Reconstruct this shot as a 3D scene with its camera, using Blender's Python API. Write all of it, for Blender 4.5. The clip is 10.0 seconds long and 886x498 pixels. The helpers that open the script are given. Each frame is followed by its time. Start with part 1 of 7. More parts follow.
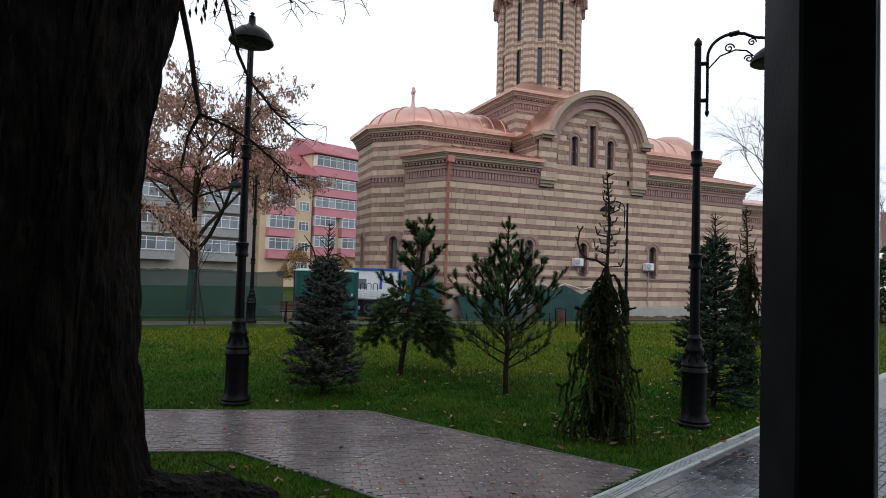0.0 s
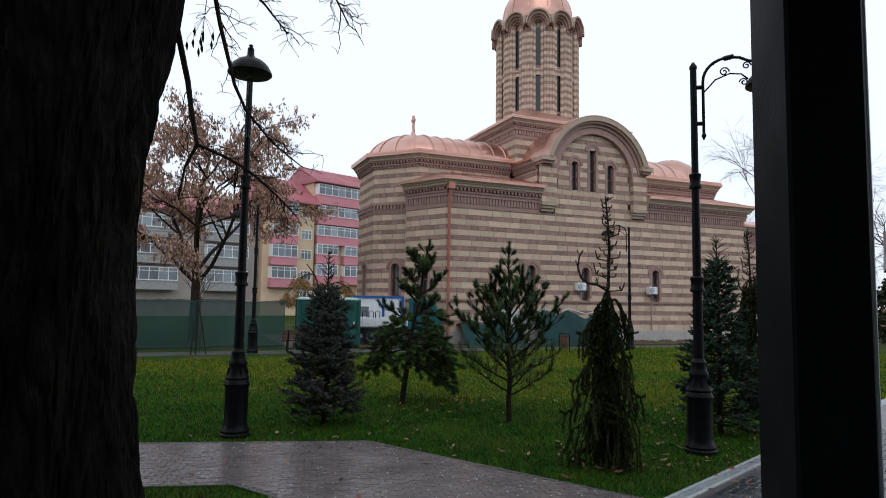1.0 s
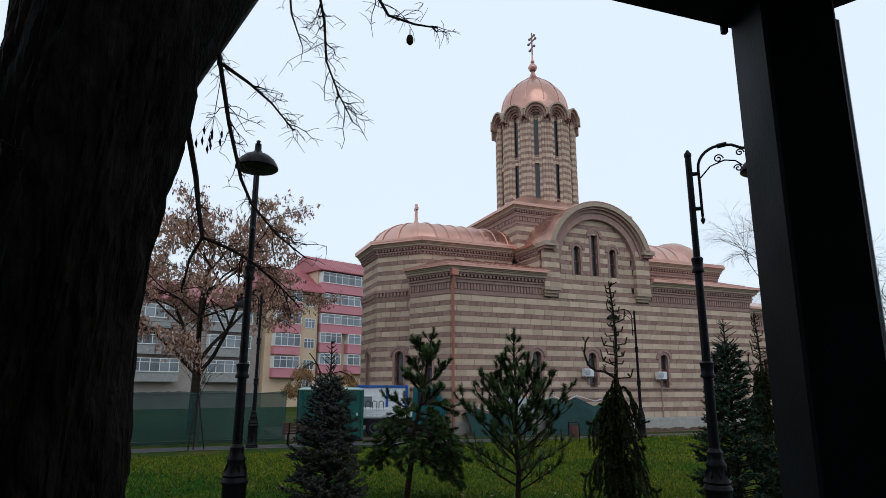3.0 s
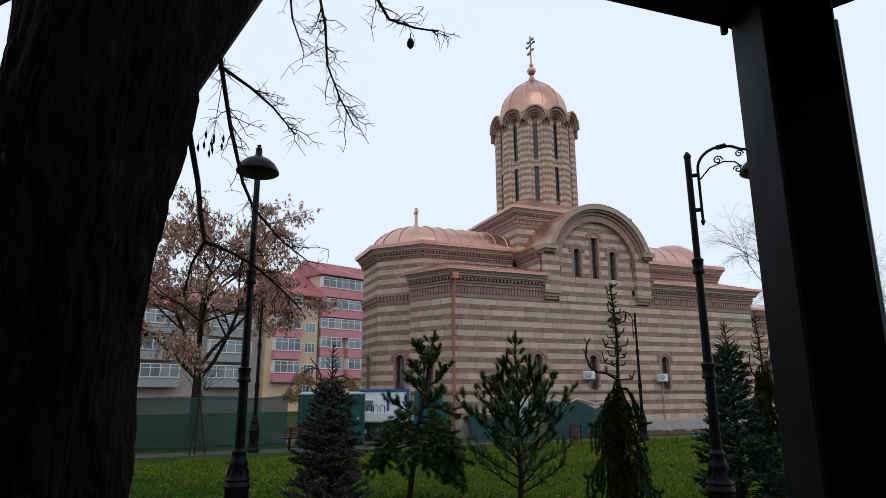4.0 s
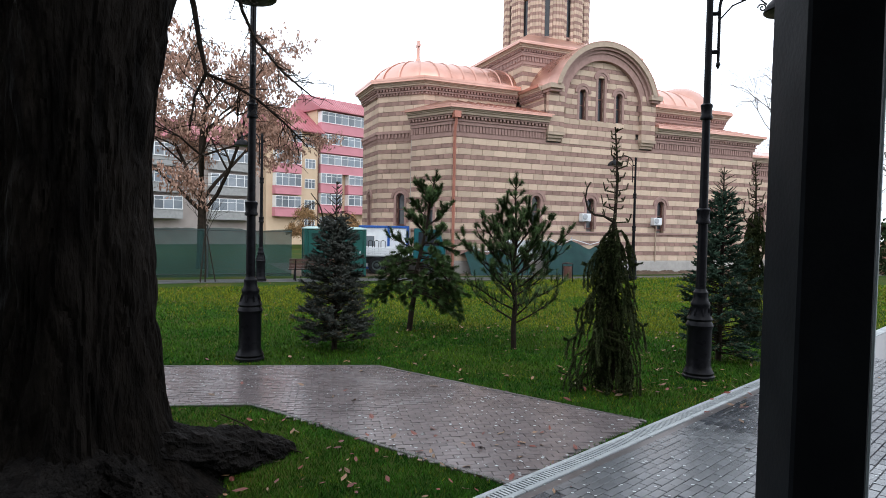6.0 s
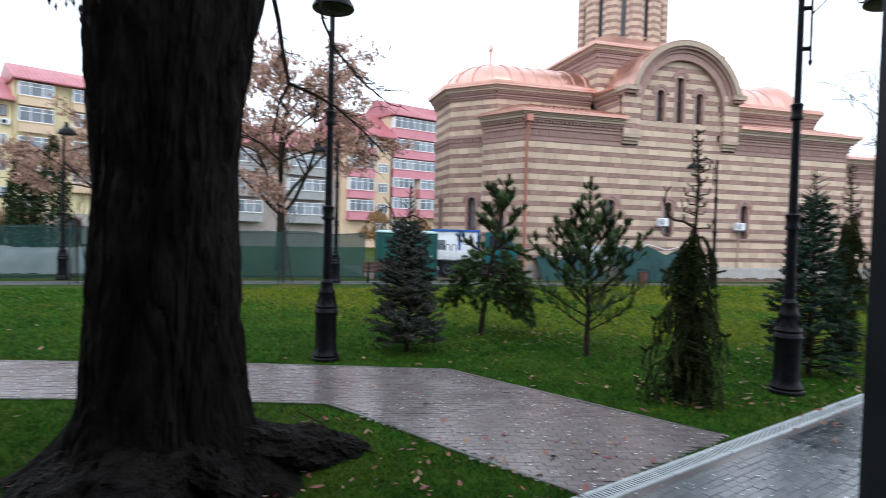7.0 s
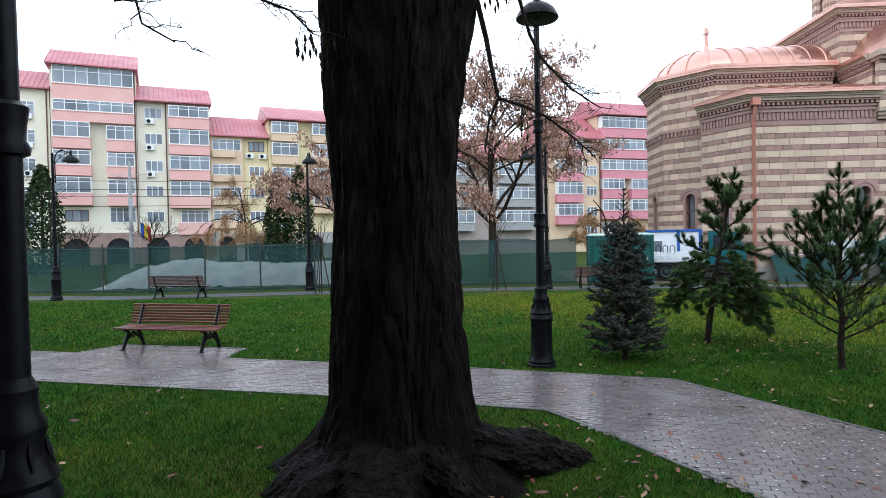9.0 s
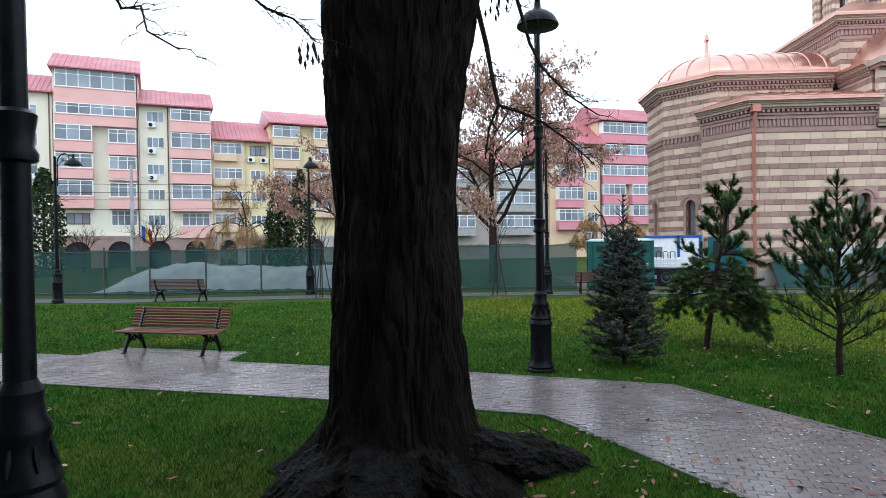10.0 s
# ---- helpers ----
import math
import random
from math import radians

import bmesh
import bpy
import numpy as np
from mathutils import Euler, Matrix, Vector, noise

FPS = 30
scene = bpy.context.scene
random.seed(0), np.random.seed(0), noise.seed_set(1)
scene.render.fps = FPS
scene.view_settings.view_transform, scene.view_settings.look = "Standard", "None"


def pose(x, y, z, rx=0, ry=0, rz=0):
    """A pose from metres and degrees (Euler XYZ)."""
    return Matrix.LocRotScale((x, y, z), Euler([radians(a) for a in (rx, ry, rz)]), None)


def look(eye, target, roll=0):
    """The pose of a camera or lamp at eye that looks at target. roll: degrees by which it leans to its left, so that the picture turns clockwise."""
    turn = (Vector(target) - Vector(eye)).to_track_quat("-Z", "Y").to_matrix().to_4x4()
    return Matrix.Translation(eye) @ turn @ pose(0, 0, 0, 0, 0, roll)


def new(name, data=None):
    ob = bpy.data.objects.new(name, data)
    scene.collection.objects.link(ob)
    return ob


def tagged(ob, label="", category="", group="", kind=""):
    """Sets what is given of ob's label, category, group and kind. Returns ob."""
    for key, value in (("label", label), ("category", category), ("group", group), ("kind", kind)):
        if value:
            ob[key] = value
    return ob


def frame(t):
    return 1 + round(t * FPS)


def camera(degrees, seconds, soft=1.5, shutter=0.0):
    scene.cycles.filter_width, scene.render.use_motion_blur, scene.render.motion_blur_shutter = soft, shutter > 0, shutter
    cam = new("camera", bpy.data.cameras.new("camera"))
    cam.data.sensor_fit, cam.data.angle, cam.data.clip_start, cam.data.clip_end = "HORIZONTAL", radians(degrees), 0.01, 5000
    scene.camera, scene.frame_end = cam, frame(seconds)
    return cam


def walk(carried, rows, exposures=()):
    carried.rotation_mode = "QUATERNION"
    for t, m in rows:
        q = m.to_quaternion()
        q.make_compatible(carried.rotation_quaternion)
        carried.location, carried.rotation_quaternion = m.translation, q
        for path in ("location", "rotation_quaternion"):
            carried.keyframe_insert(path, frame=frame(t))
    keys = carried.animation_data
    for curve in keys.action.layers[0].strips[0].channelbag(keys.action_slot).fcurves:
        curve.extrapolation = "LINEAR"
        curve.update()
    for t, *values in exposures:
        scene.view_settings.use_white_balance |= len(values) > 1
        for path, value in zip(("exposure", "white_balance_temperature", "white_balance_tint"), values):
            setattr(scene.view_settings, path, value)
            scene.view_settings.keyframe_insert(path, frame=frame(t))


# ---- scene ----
cam = camera(71.3, 10.0, soft=0.75, shutter=0.45)
PATH = [
    (0, (0.002, 0.000, 2.050), (-0.2015, 1.9879, 2.1327), 1.69),
    (0.5, (0.035, 0.024, 2.052), (-0.1565, 2.0114, 2.1652), 1.08),
    (1, (0.044, 0.038, 2.055), (-0.1698, 2.0194, 2.2227), 0.86),
    (1.5, (0.039, 0.057, 2.062), (-0.1770, 2.0267, 2.3304), 0.43),
    (2, (0.028, 0.069, 2.070), (-0.1765, 2.0308, 2.4016), 0.23),
    (2.5, (0.048, 0.057, 2.082), (-0.1694, 2.0015, 2.4978), 0.33),
    (4, (0.034, 0.034, 2.064), (-0.1881, 1.9694, 2.5180), -0.31),
    (4.5, (0.011, -0.025, 2.058), (-0.2020, 1.9466, 2.3206), 0.04),
    (5, (-0.005, -0.049, 2.060), (-0.2180, 1.9380, 2.1488), 0.78),
    (6.5, (-0.009, -0.058, 2.068), (-0.2572, 1.9248, 1.9924), 1.88),
    (7, (-0.037, -0.071, 2.075), (-0.4836, 1.8778, 2.0228), 1.49),
    (7.5, (-0.056, -0.116, 2.077), (-0.7762, 1.7492, 2.0227), 0.58),
    (8, (-0.050, -0.099, 2.084), (-0.9792, 1.6709, 2.0332), -0.35),
    (8.5, (-0.046, -0.112, 2.089), (-1.0735, 1.6036, 2.0335), -0.18),
    (9, (-0.058, -0.119, 2.096), (-1.1237, 1.5732, 2.0590), -1.13),
    (9.5, (-0.032, -0.124, 2.099), (-1.0810, 1.5778, 2.0640), -1.17),
    (10, (-0.023, -0.162, 2.106), (-1.0904, 1.5292, 2.0835), -0.87),
]
EXPOSURES = [(0.0, -0.75, 6200, 11), (1.0, -0.85, 6050, 10), (2.0, -1.08, 5850, 7), (2.5, -1.1, 5850, 6), (4.0, -1.1, 6000, 9), (4.5, -1.08, 6150, 11), (5.2, -0.72, 6200, 12), (6.4, 0.15, 6050, 11), (7.5, 0.12, 5750, 9), (10.0, 0.15, 5700, 8)]
walk(cam, [(t, look(eye, target, roll)) for t, eye, target, roll in PATH], EXPOSURES)

# ---- light: an overcast late-autumn day ----
world = bpy.data.worlds.new("overcast_sky")
scene.world = world
world.use_nodes = True
wn = world.node_tree.nodes
sky = wn.new("ShaderNodeTexSky")
sky.sky_type = "NISHITA"
sky.sun_disc = False
sky.sun_elevation = radians(28)
sky.sun_rotation = radians(200)
sky.dust_density = 4.0
sky.air_density = 1.0
veil = wn.new("ShaderNodeMixRGB")
veil.inputs[0].default_value = 0.93
veil.inputs[2].default_value = (9.5, 9.95, 10.45, 1)
world.node_tree.links.new(sky.outputs[0], veil.inputs[1])
world.node_tree.links.new(veil.outputs[0], wn["Background"].inputs[0])
wn["Background"].inputs[1].default_value = 0.2
sun_data = bpy.data.lights.new("sun", "SUN")
sun_data.energy, sun_data.angle, sun_data.color = 0.8, radians(40), (1.0, 0.97, 0.93)
sun = new("sun", sun_data)
sun.matrix_world = look((6, -18, 22), (0, 0, 0))


# ---- materials ----
def mat(name, a, b=None, scale=8.0, rough=0.7, metal=0.0, bump=0.0, bump_scale=60.0, stretch=(1, 1, 1), spots=None, vary=0.0, rough2=None, detail=6.0, coords="Object", spec=0.5, deep=0.02):
    """Two-tone noise colour at two scales, fine relief, optional variation by piece and stain colour."""
    m = bpy.data.materials.new(name)
    m.use_nodes = True
    nt = m.node_tree
    n, l = nt.nodes, nt.links
    out = n["Principled BSDF"]
    out.inputs["Metallic"].default_value = metal
    out.inputs["Specular IOR Level"].default_value = spec
    tc = n.new("ShaderNodeTexCoord")
    mp = n.new("ShaderNodeMapping")
    mp.inputs["Scale"].default_value = stretch
    l.new(tc.outputs[coords], mp.inputs[0])
    big = n.new("ShaderNodeTexNoise")
    big.inputs["Scale"].default_value, big.inputs["Detail"].default_value = scale, detail
    l.new(mp.outputs[0], big.inputs[0])
    ramp = n.new("ShaderNodeValToRGB")
    ramp.color_ramp.elements[0].position, ramp.color_ramp.elements[1].position = 0.32, 0.68
    ramp.color_ramp.elements[0].color = (*a, 1)
    ramp.color_ramp.elements[1].color = (*(b or tuple(c * 0.75 for c in a)), 1)
    l.new(big.outputs["Fac"], ramp.inputs[0])
    colour = ramp.outputs[0]
    if spots:
        wide = n.new("ShaderNodeTexNoise")
        wide.inputs["Scale"].default_value, wide.inputs["Detail"].default_value = scale * 0.17, 8
        l.new(mp.outputs[0], wide.inputs[0])
        cut = n.new("ShaderNodeMapRange")
        cut.inputs[1].default_value, cut.inputs[2].default_value = 0.48, 0.66
        l.new(wide.outputs["Fac"], cut.inputs[0])
        mix = n.new("ShaderNodeMixRGB")
        l.new(cut.outputs[0], mix.inputs[0])
        l.new(colour, mix.inputs[1])
        mix.inputs[2].default_value = (*spots, 1)
        colour = mix.outputs[0]
    if vary:
        geo = n.new("ShaderNodeNewGeometry")
        info = n.new("ShaderNodeObjectInfo")
        add = n.new("ShaderNodeMath")
        add.operation = "ADD"
        l.new(geo.outputs["Random Per Island"], add.inputs[0])
        l.new(info.outputs["Random"], add.inputs[1])
        fr = n.new("ShaderNodeMath")
        fr.operation = "FRACT"
        l.new(add.outputs[0], fr.inputs[0])
        mr = n.new("ShaderNodeMapRange")
        mr.inputs[3].default_value, mr.inputs[4].default_value = 1 - vary, 1 + vary
        l.new(fr.outputs[0], mr.inputs[0])
        mul = n.new("ShaderNodeVectorMath")
        mul.operation = "SCALE"
        l.new(colour, mul.inputs[0])
        l.new(mr.outputs[0], mul.inputs["Scale"])
        colour = mul.outputs[0]
    l.new(colour, out.inputs["Base Color"])
    if rough2 is None:
        out.inputs["Roughness"].default_value = rough
    else:
        rr = n.new("ShaderNodeMapRange")
        rr.inputs[1].default_value, rr.inputs[2].default_value = 0.35, 0.65
        rr.inputs[3].default_value, rr.inputs[4].default_value = rough, rough2
        wet = n.new("ShaderNodeTexNoise")
        wet.inputs["Scale"].default_value = scale * 0.35
        l.new(mp.outputs[0], wet.inputs[0])
        l.new(wet.outputs["Fac"], rr.inputs[0])
        l.new(rr.outputs[0], out.inputs["Roughness"])
    if bump:
        fine = n.new("ShaderNodeTexNoise")
        fine.inputs["Scale"].default_value, fine.inputs["Detail"].default_value = bump_scale, 5
        l.new(mp.outputs[0], fine.inputs[0])
        bp = n.new("ShaderNodeBump")
        bp.inputs["Strength"].default_value, bp.inputs["Distance"].default_value = bump, deep
        l.new(fine.outputs["Fac"], bp.inputs["Height"])
        l.new(bp.outputs[0], out.inputs["Normal"])
    return m


M = {
    "grass_soil": mat("lawn_ground", (0.018, 0.045, 0.006), (0.035, 0.055, 0.009), 3.0, 0.9, spec=0.05, bump=0.6, bump_scale=40, spots=(0.06, 0.06, 0.013)),
    "grass": mat("grass_blades", (0.011, 0.058, 0.006), (0.052, 0.148, 0.013), 4.0, 0.7, spec=0.04, spots=(0.065, 0.135, 0.012), vary=0.5),
    "soil": mat("bare_soil", (0.10, 0.065, 0.04), (0.06, 0.04, 0.025), 6, 0.95, bump=0.8, bump_scale=30),
    "paver_red": mat("wet_reddish_paver", (0.168, 0.142, 0.138), (0.128, 0.108, 0.107), 4, 0.1, rough2=0.3, bump=0.1, bump_scale=45, vary=0.1, spots=(0.15, 0.128, 0.124)),
    "paver_grey": mat("wet_grey_paver", (0.115, 0.12, 0.125), (0.085, 0.09, 0.095), 5, 0.12, rough2=0.34, bump=0.12, bump_scale=60, vary=0.14),
    "paver_dark": mat("wet_charcoal_paver", (0.032, 0.036, 0.043), (0.02, 0.023, 0.028), 5, 0.12, rough2=0.34, bump=0.15, bump_scale=90, vary=0.3),
    "joint": mat("sandy_joint", (0.09, 0.079, 0.076), (0.066, 0.058, 0.056), 20, 0.3),
    "kerb": mat("concrete_channel", (0.34, 0.365, 0.365), (0.26, 0.285, 0.29), 9, 0.35, rough2=0.6, bump=0.3, vary=0.1),
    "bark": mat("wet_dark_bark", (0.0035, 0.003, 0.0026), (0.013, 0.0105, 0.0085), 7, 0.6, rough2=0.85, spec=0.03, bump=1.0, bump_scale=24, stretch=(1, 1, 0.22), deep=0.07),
    # trunk bark a little lighter and glossier, root highlights put into the colour
    "root_bark": mat("lightened_root_bark", (0.0035, 0.003, 0.0027), (0.015, 0.0128, 0.0112), 9, 0.5, rough2=0.8, bump=1.0, bump_scale=30, deep=0.07, spec=0.05),
    "roof_pale": mat("pale_teal_plastic", (0.34, 0.48, 0.46), (0.28, 0.42, 0.40), 4, 0.4),
    "twig": mat("twig_bark", (0.02, 0.015, 0.011), (0.036, 0.027, 0.02), 9, 0.85, spec=0.08),
    "iron": mat("black_cast_iron", (0.004, 0.004, 0.005), (0.009, 0.009, 0.011), 14, 0.25, rough2=0.4, spec=0.09, bump=0.12, bump_scale=120),
    "steel": mat("dark_painted_steel", (0.007, 0.008, 0.010), (0.011, 0.013, 0.015), 5, 0.5, rough2=0.65, spec=0.06, bump=0.05),
    "glass_edge": mat("pale_glass_edge", (0.5, 0.57, 0.58), (0.4, 0.46, 0.47), 8, 0.3),
    "cream": mat("cream_stone", (0.56, 0.44, 0.335), (0.50, 0.375, 0.28), 3, 0.85, bump=0.3, bump_scale=50, vary=0.14, spots=(0.51, 0.385, 0.295), spec=0.2),
    "brown": mat("brown_brick", (0.325, 0.21, 0.175), (0.26, 0.165, 0.138), 4, 0.85, bump=0.3, bump_scale=50, vary=0.16, spec=0.2),
    "trim": mat("red_brown_brick_trim", (0.36, 0.235, 0.205), (0.29, 0.185, 0.16), 5, 0.8, bump=0.2, vary=0.08, spec=0.2),
    "stone_trim": mat("moulded_stone_trim", (0.42, 0.325, 0.245), (0.35, 0.27, 0.205), 5, 0.8, bump=0.2),
    "plinth": mat("grey_stone_plinth", (0.40, 0.38, 0.35), (0.32, 0.31, 0.29), 4, 0.85, bump=0.3, vary=0.1),
    "copper": mat("new_copper_sheet", (0.60, 0.345, 0.275), (0.49, 0.265, 0.205), 1.2, 0.24, metal=0.85, rough2=0.44, bump=0.15, bump_scale=5, spots=(0.62, 0.38, 0.31), vary=0.12),
    "glass_dark": mat("dark_window_glass", (0.02, 0.024, 0.028), (0.03, 0.034, 0.038), 3, 0.08),
    "frame_brown": mat("brown_window_frame", (0.12, 0.05, 0.04), (0.09, 0.04, 0.03), 6, 0.5),
    "net": mat("green_debris_netting", (0.026, 0.066, 0.06), (0.017, 0.046, 0.043), 1.5, 0.8, spec=0.1, bump=0.4, bump_scale=25, spots=(0.045, 0.09, 0.085)),
    "post": mat("fence_steel_post", (0.03, 0.045, 0.045), (0.02, 0.03, 0.03), 9, 0.6),
    "toilet": mat("green_plastic", (0.01, 0.085, 0.07), (0.008, 0.065, 0.055), 3, 0.35),
    "white": mat("white_paint", (0.75, 0.77, 0.78), (0.66, 0.68, 0.70), 4, 0.4, bump=0.05),
    "blue": mat("blue_paint", (0.02, 0.10, 0.38), (0.018, 0.08, 0.30), 4, 0.4),
    "teal": mat("teal_cab_paint", (0.008, 0.10, 0.115), (0.006, 0.075, 0.09), 4, 0.35),
    "rubber": mat("black_rubber", (0.012, 0.012, 0.013), (0.02, 0.02, 0.021), 12, 0.8, spec=0.1),
    "grey": mat("light_grey_metal", (0.42, 0.44, 0.46), (0.35, 0.37, 0.39), 6, 0.45, metal=0.3),
    "tarp": mat("pale_tarpaulin", (0.54, 0.58, 0.58), (0.36, 0.41, 0.41), 1.6, 0.4, bump=0.5, bump_scale=5),
    "wood": mat("varnished_bench_wood", (0.15, 0.036, 0.024), (0.10, 0.026, 0.018), 6, 0.38, stretch=(0.4, 6, 6), bump=0.1, vary=0.2),
    "wood_old": mat("weathered_bench_wood", (0.085, 0.036, 0.028), (0.06, 0.026, 0.02), 6, 0.5, stretch=(0.4, 6, 6), vary=0.2),
    "pink": mat("pink_render", (0.70, 0.40, 0.36), (0.64, 0.36, 0.325), 0.8, 0.9, bump=0.1, spots=(0.68, 0.42, 0.38)),
    "deep_pink": mat("deep_pink_render", (0.60, 0.25, 0.29), (0.54, 0.22, 0.255), 0.8, 0.9, bump=0.1),
    "beige": mat("pale_yellow_render", (0.74, 0.69, 0.55), (0.68, 0.63, 0.50), 0.8, 0.9, bump=0.1, spots=(0.70, 0.66, 0.54)),
    "ochre": mat("ochre_render", (0.64, 0.48, 0.33), (0.58, 0.43, 0.29), 0.8, 0.9, bump=0.1),
    "yellow": mat("yellow_render", (0.70, 0.60, 0.36), (0.64, 0.55, 0.33), 0.8, 0.9, bump=0.1),
    "greywall": mat("grey_beige_render", (0.40, 0.345, 0.315), (0.33, 0.285, 0.26), 0.8, 0.9, bump=0.1),
    "arcade": mat("brown_arcade_stone", (0.30, 0.21, 0.18), (0.24, 0.17, 0.145), 1.5, 0.85, bump=0.15),
    "roof_red": mat("red_metal_tile_roof", (0.40, 0.13, 0.145), (0.33, 0.105, 0.12), 1.0, 0.4, rough2=0.55, spec=0.3, spots=(0.44, 0.18, 0.19)),
    "window": mat("flat_window_glass", (0.13, 0.16, 0.19), (0.24, 0.26, 0.28), 0.35, 0.12, vary=0.35),
    "pvc": mat("white_window_frame", (0.80, 0.80, 0.79), (0.74, 0.74, 0.73), 3, 0.45),
    "needle_blue": mat("blue_grey_spruce_needles", (0.056, 0.068, 0.056), (0.1, 0.104, 0.09), 5, 0.8, spec=0.08, vary=0.55),
    "needle_pine": mat("dark_green_pine_needles", (0.036, 0.072, 0.021), (0.075, 0.115, 0.04), 5, 0.75, spec=0.08, vary=0.5),
    "needle_weep": mat("olive_green_weeping_needles", (0.024, 0.036, 0.012), (0.05, 0.06, 0.022), 5, 0.8, spec=0.06, vary=0.55),
    "needle_fir": mat("green_fir_needles", (0.03, 0.062, 0.04), (0.055, 0.09, 0.06), 5, 0.8, spec=0.08, vary=0.5),
    "leaf_brown": mat("withered_brown_leaves", (0.42, 0.265, 0.20), (0.30, 0.18, 0.13), 4, 0.8, spec=0.1, vary=0.45),
    "leaf_red": mat("fallen_red_brown_leaves", (0.17, 0.035, 0.018), (0.11, 0.028, 0.015), 5, 0.6, vary=0.45),
    "leaf_tan": mat("fallen_tan_leaves", (0.22, 0.12, 0.06), (0.15, 0.085, 0.04), 5, 0.6, vary=0.45),
    "leaf_gold": mat("golden_birch_leaves", (0.38, 0.24, 0.12), (0.29, 0.17, 0.08), 4, 0.8, spec=0.1, vary=0.35),
    "ivy": mat("dark_ivy_leaves", (0.02, 0.036, 0.015), (0.036, 0.05, 0.02), 4, 0.8, spec=0.08, vary=0.45),
    "asphalt": mat("wet_asphalt", (0.06, 0.06, 0.062), (0.045, 0.045, 0.047), 3, 0.4, rough2=0.7, bump=0.3),
    "concrete": mat("grey_concrete", (0.34, 0.34, 0.33), (0.27, 0.27, 0.265), 3, 0.8, bump=0.2),
    "flag_r": mat("red_flag_cloth", (0.5, 0.03, 0.03), (0.42, 0.03, 0.03), 4, 0.8),
    "flag_y": mat("yellow_flag_cloth", (0.7, 0.5, 0.03), (0.62, 0.44, 0.03), 4, 0.8),
    "flag_b": mat("blue_flag_cloth", (0.02, 0.06, 0.3), (0.02, 0.05, 0.25), 4, 0.8),
    "copper_pipe": mat("red_copper_pipe", (0.46, 0.19, 0.135), (0.38, 0.15, 0.105), 3, 0.4, metal=0.3),
    "needle_tip": mat("tan_spruce_tip_needles", (0.10, 0.085, 0.045), (0.14, 0.11, 0.06), 5, 0.7, vary=0.4),
    "needle_dry": mat("dry_brown_pine_needles", (0.13, 0.085, 0.045), (0.09, 0.06, 0.032), 5, 0.8, vary=0.4),
    "twig_pale": mat("pale_birch_twig", (0.13, 0.11, 0.10), (0.18, 0.155, 0.14), 6, 0.85),
    "grass_yellow": mat("yellow_lit_grass_blades", (0.11, 0.15, 0.010), (0.21, 0.20, 0.018), 4.0, 0.7, spec=0.04, vary=0.45),
    "tarp_green": mat("dark_green_tarpaulin", (0.012, 0.045, 0.042), (0.008, 0.03, 0.03), 2.0, 0.6, spec=0.15, bump=0.5, bump_scale=4, spots=(0.025, 0.06, 0.06)),
}


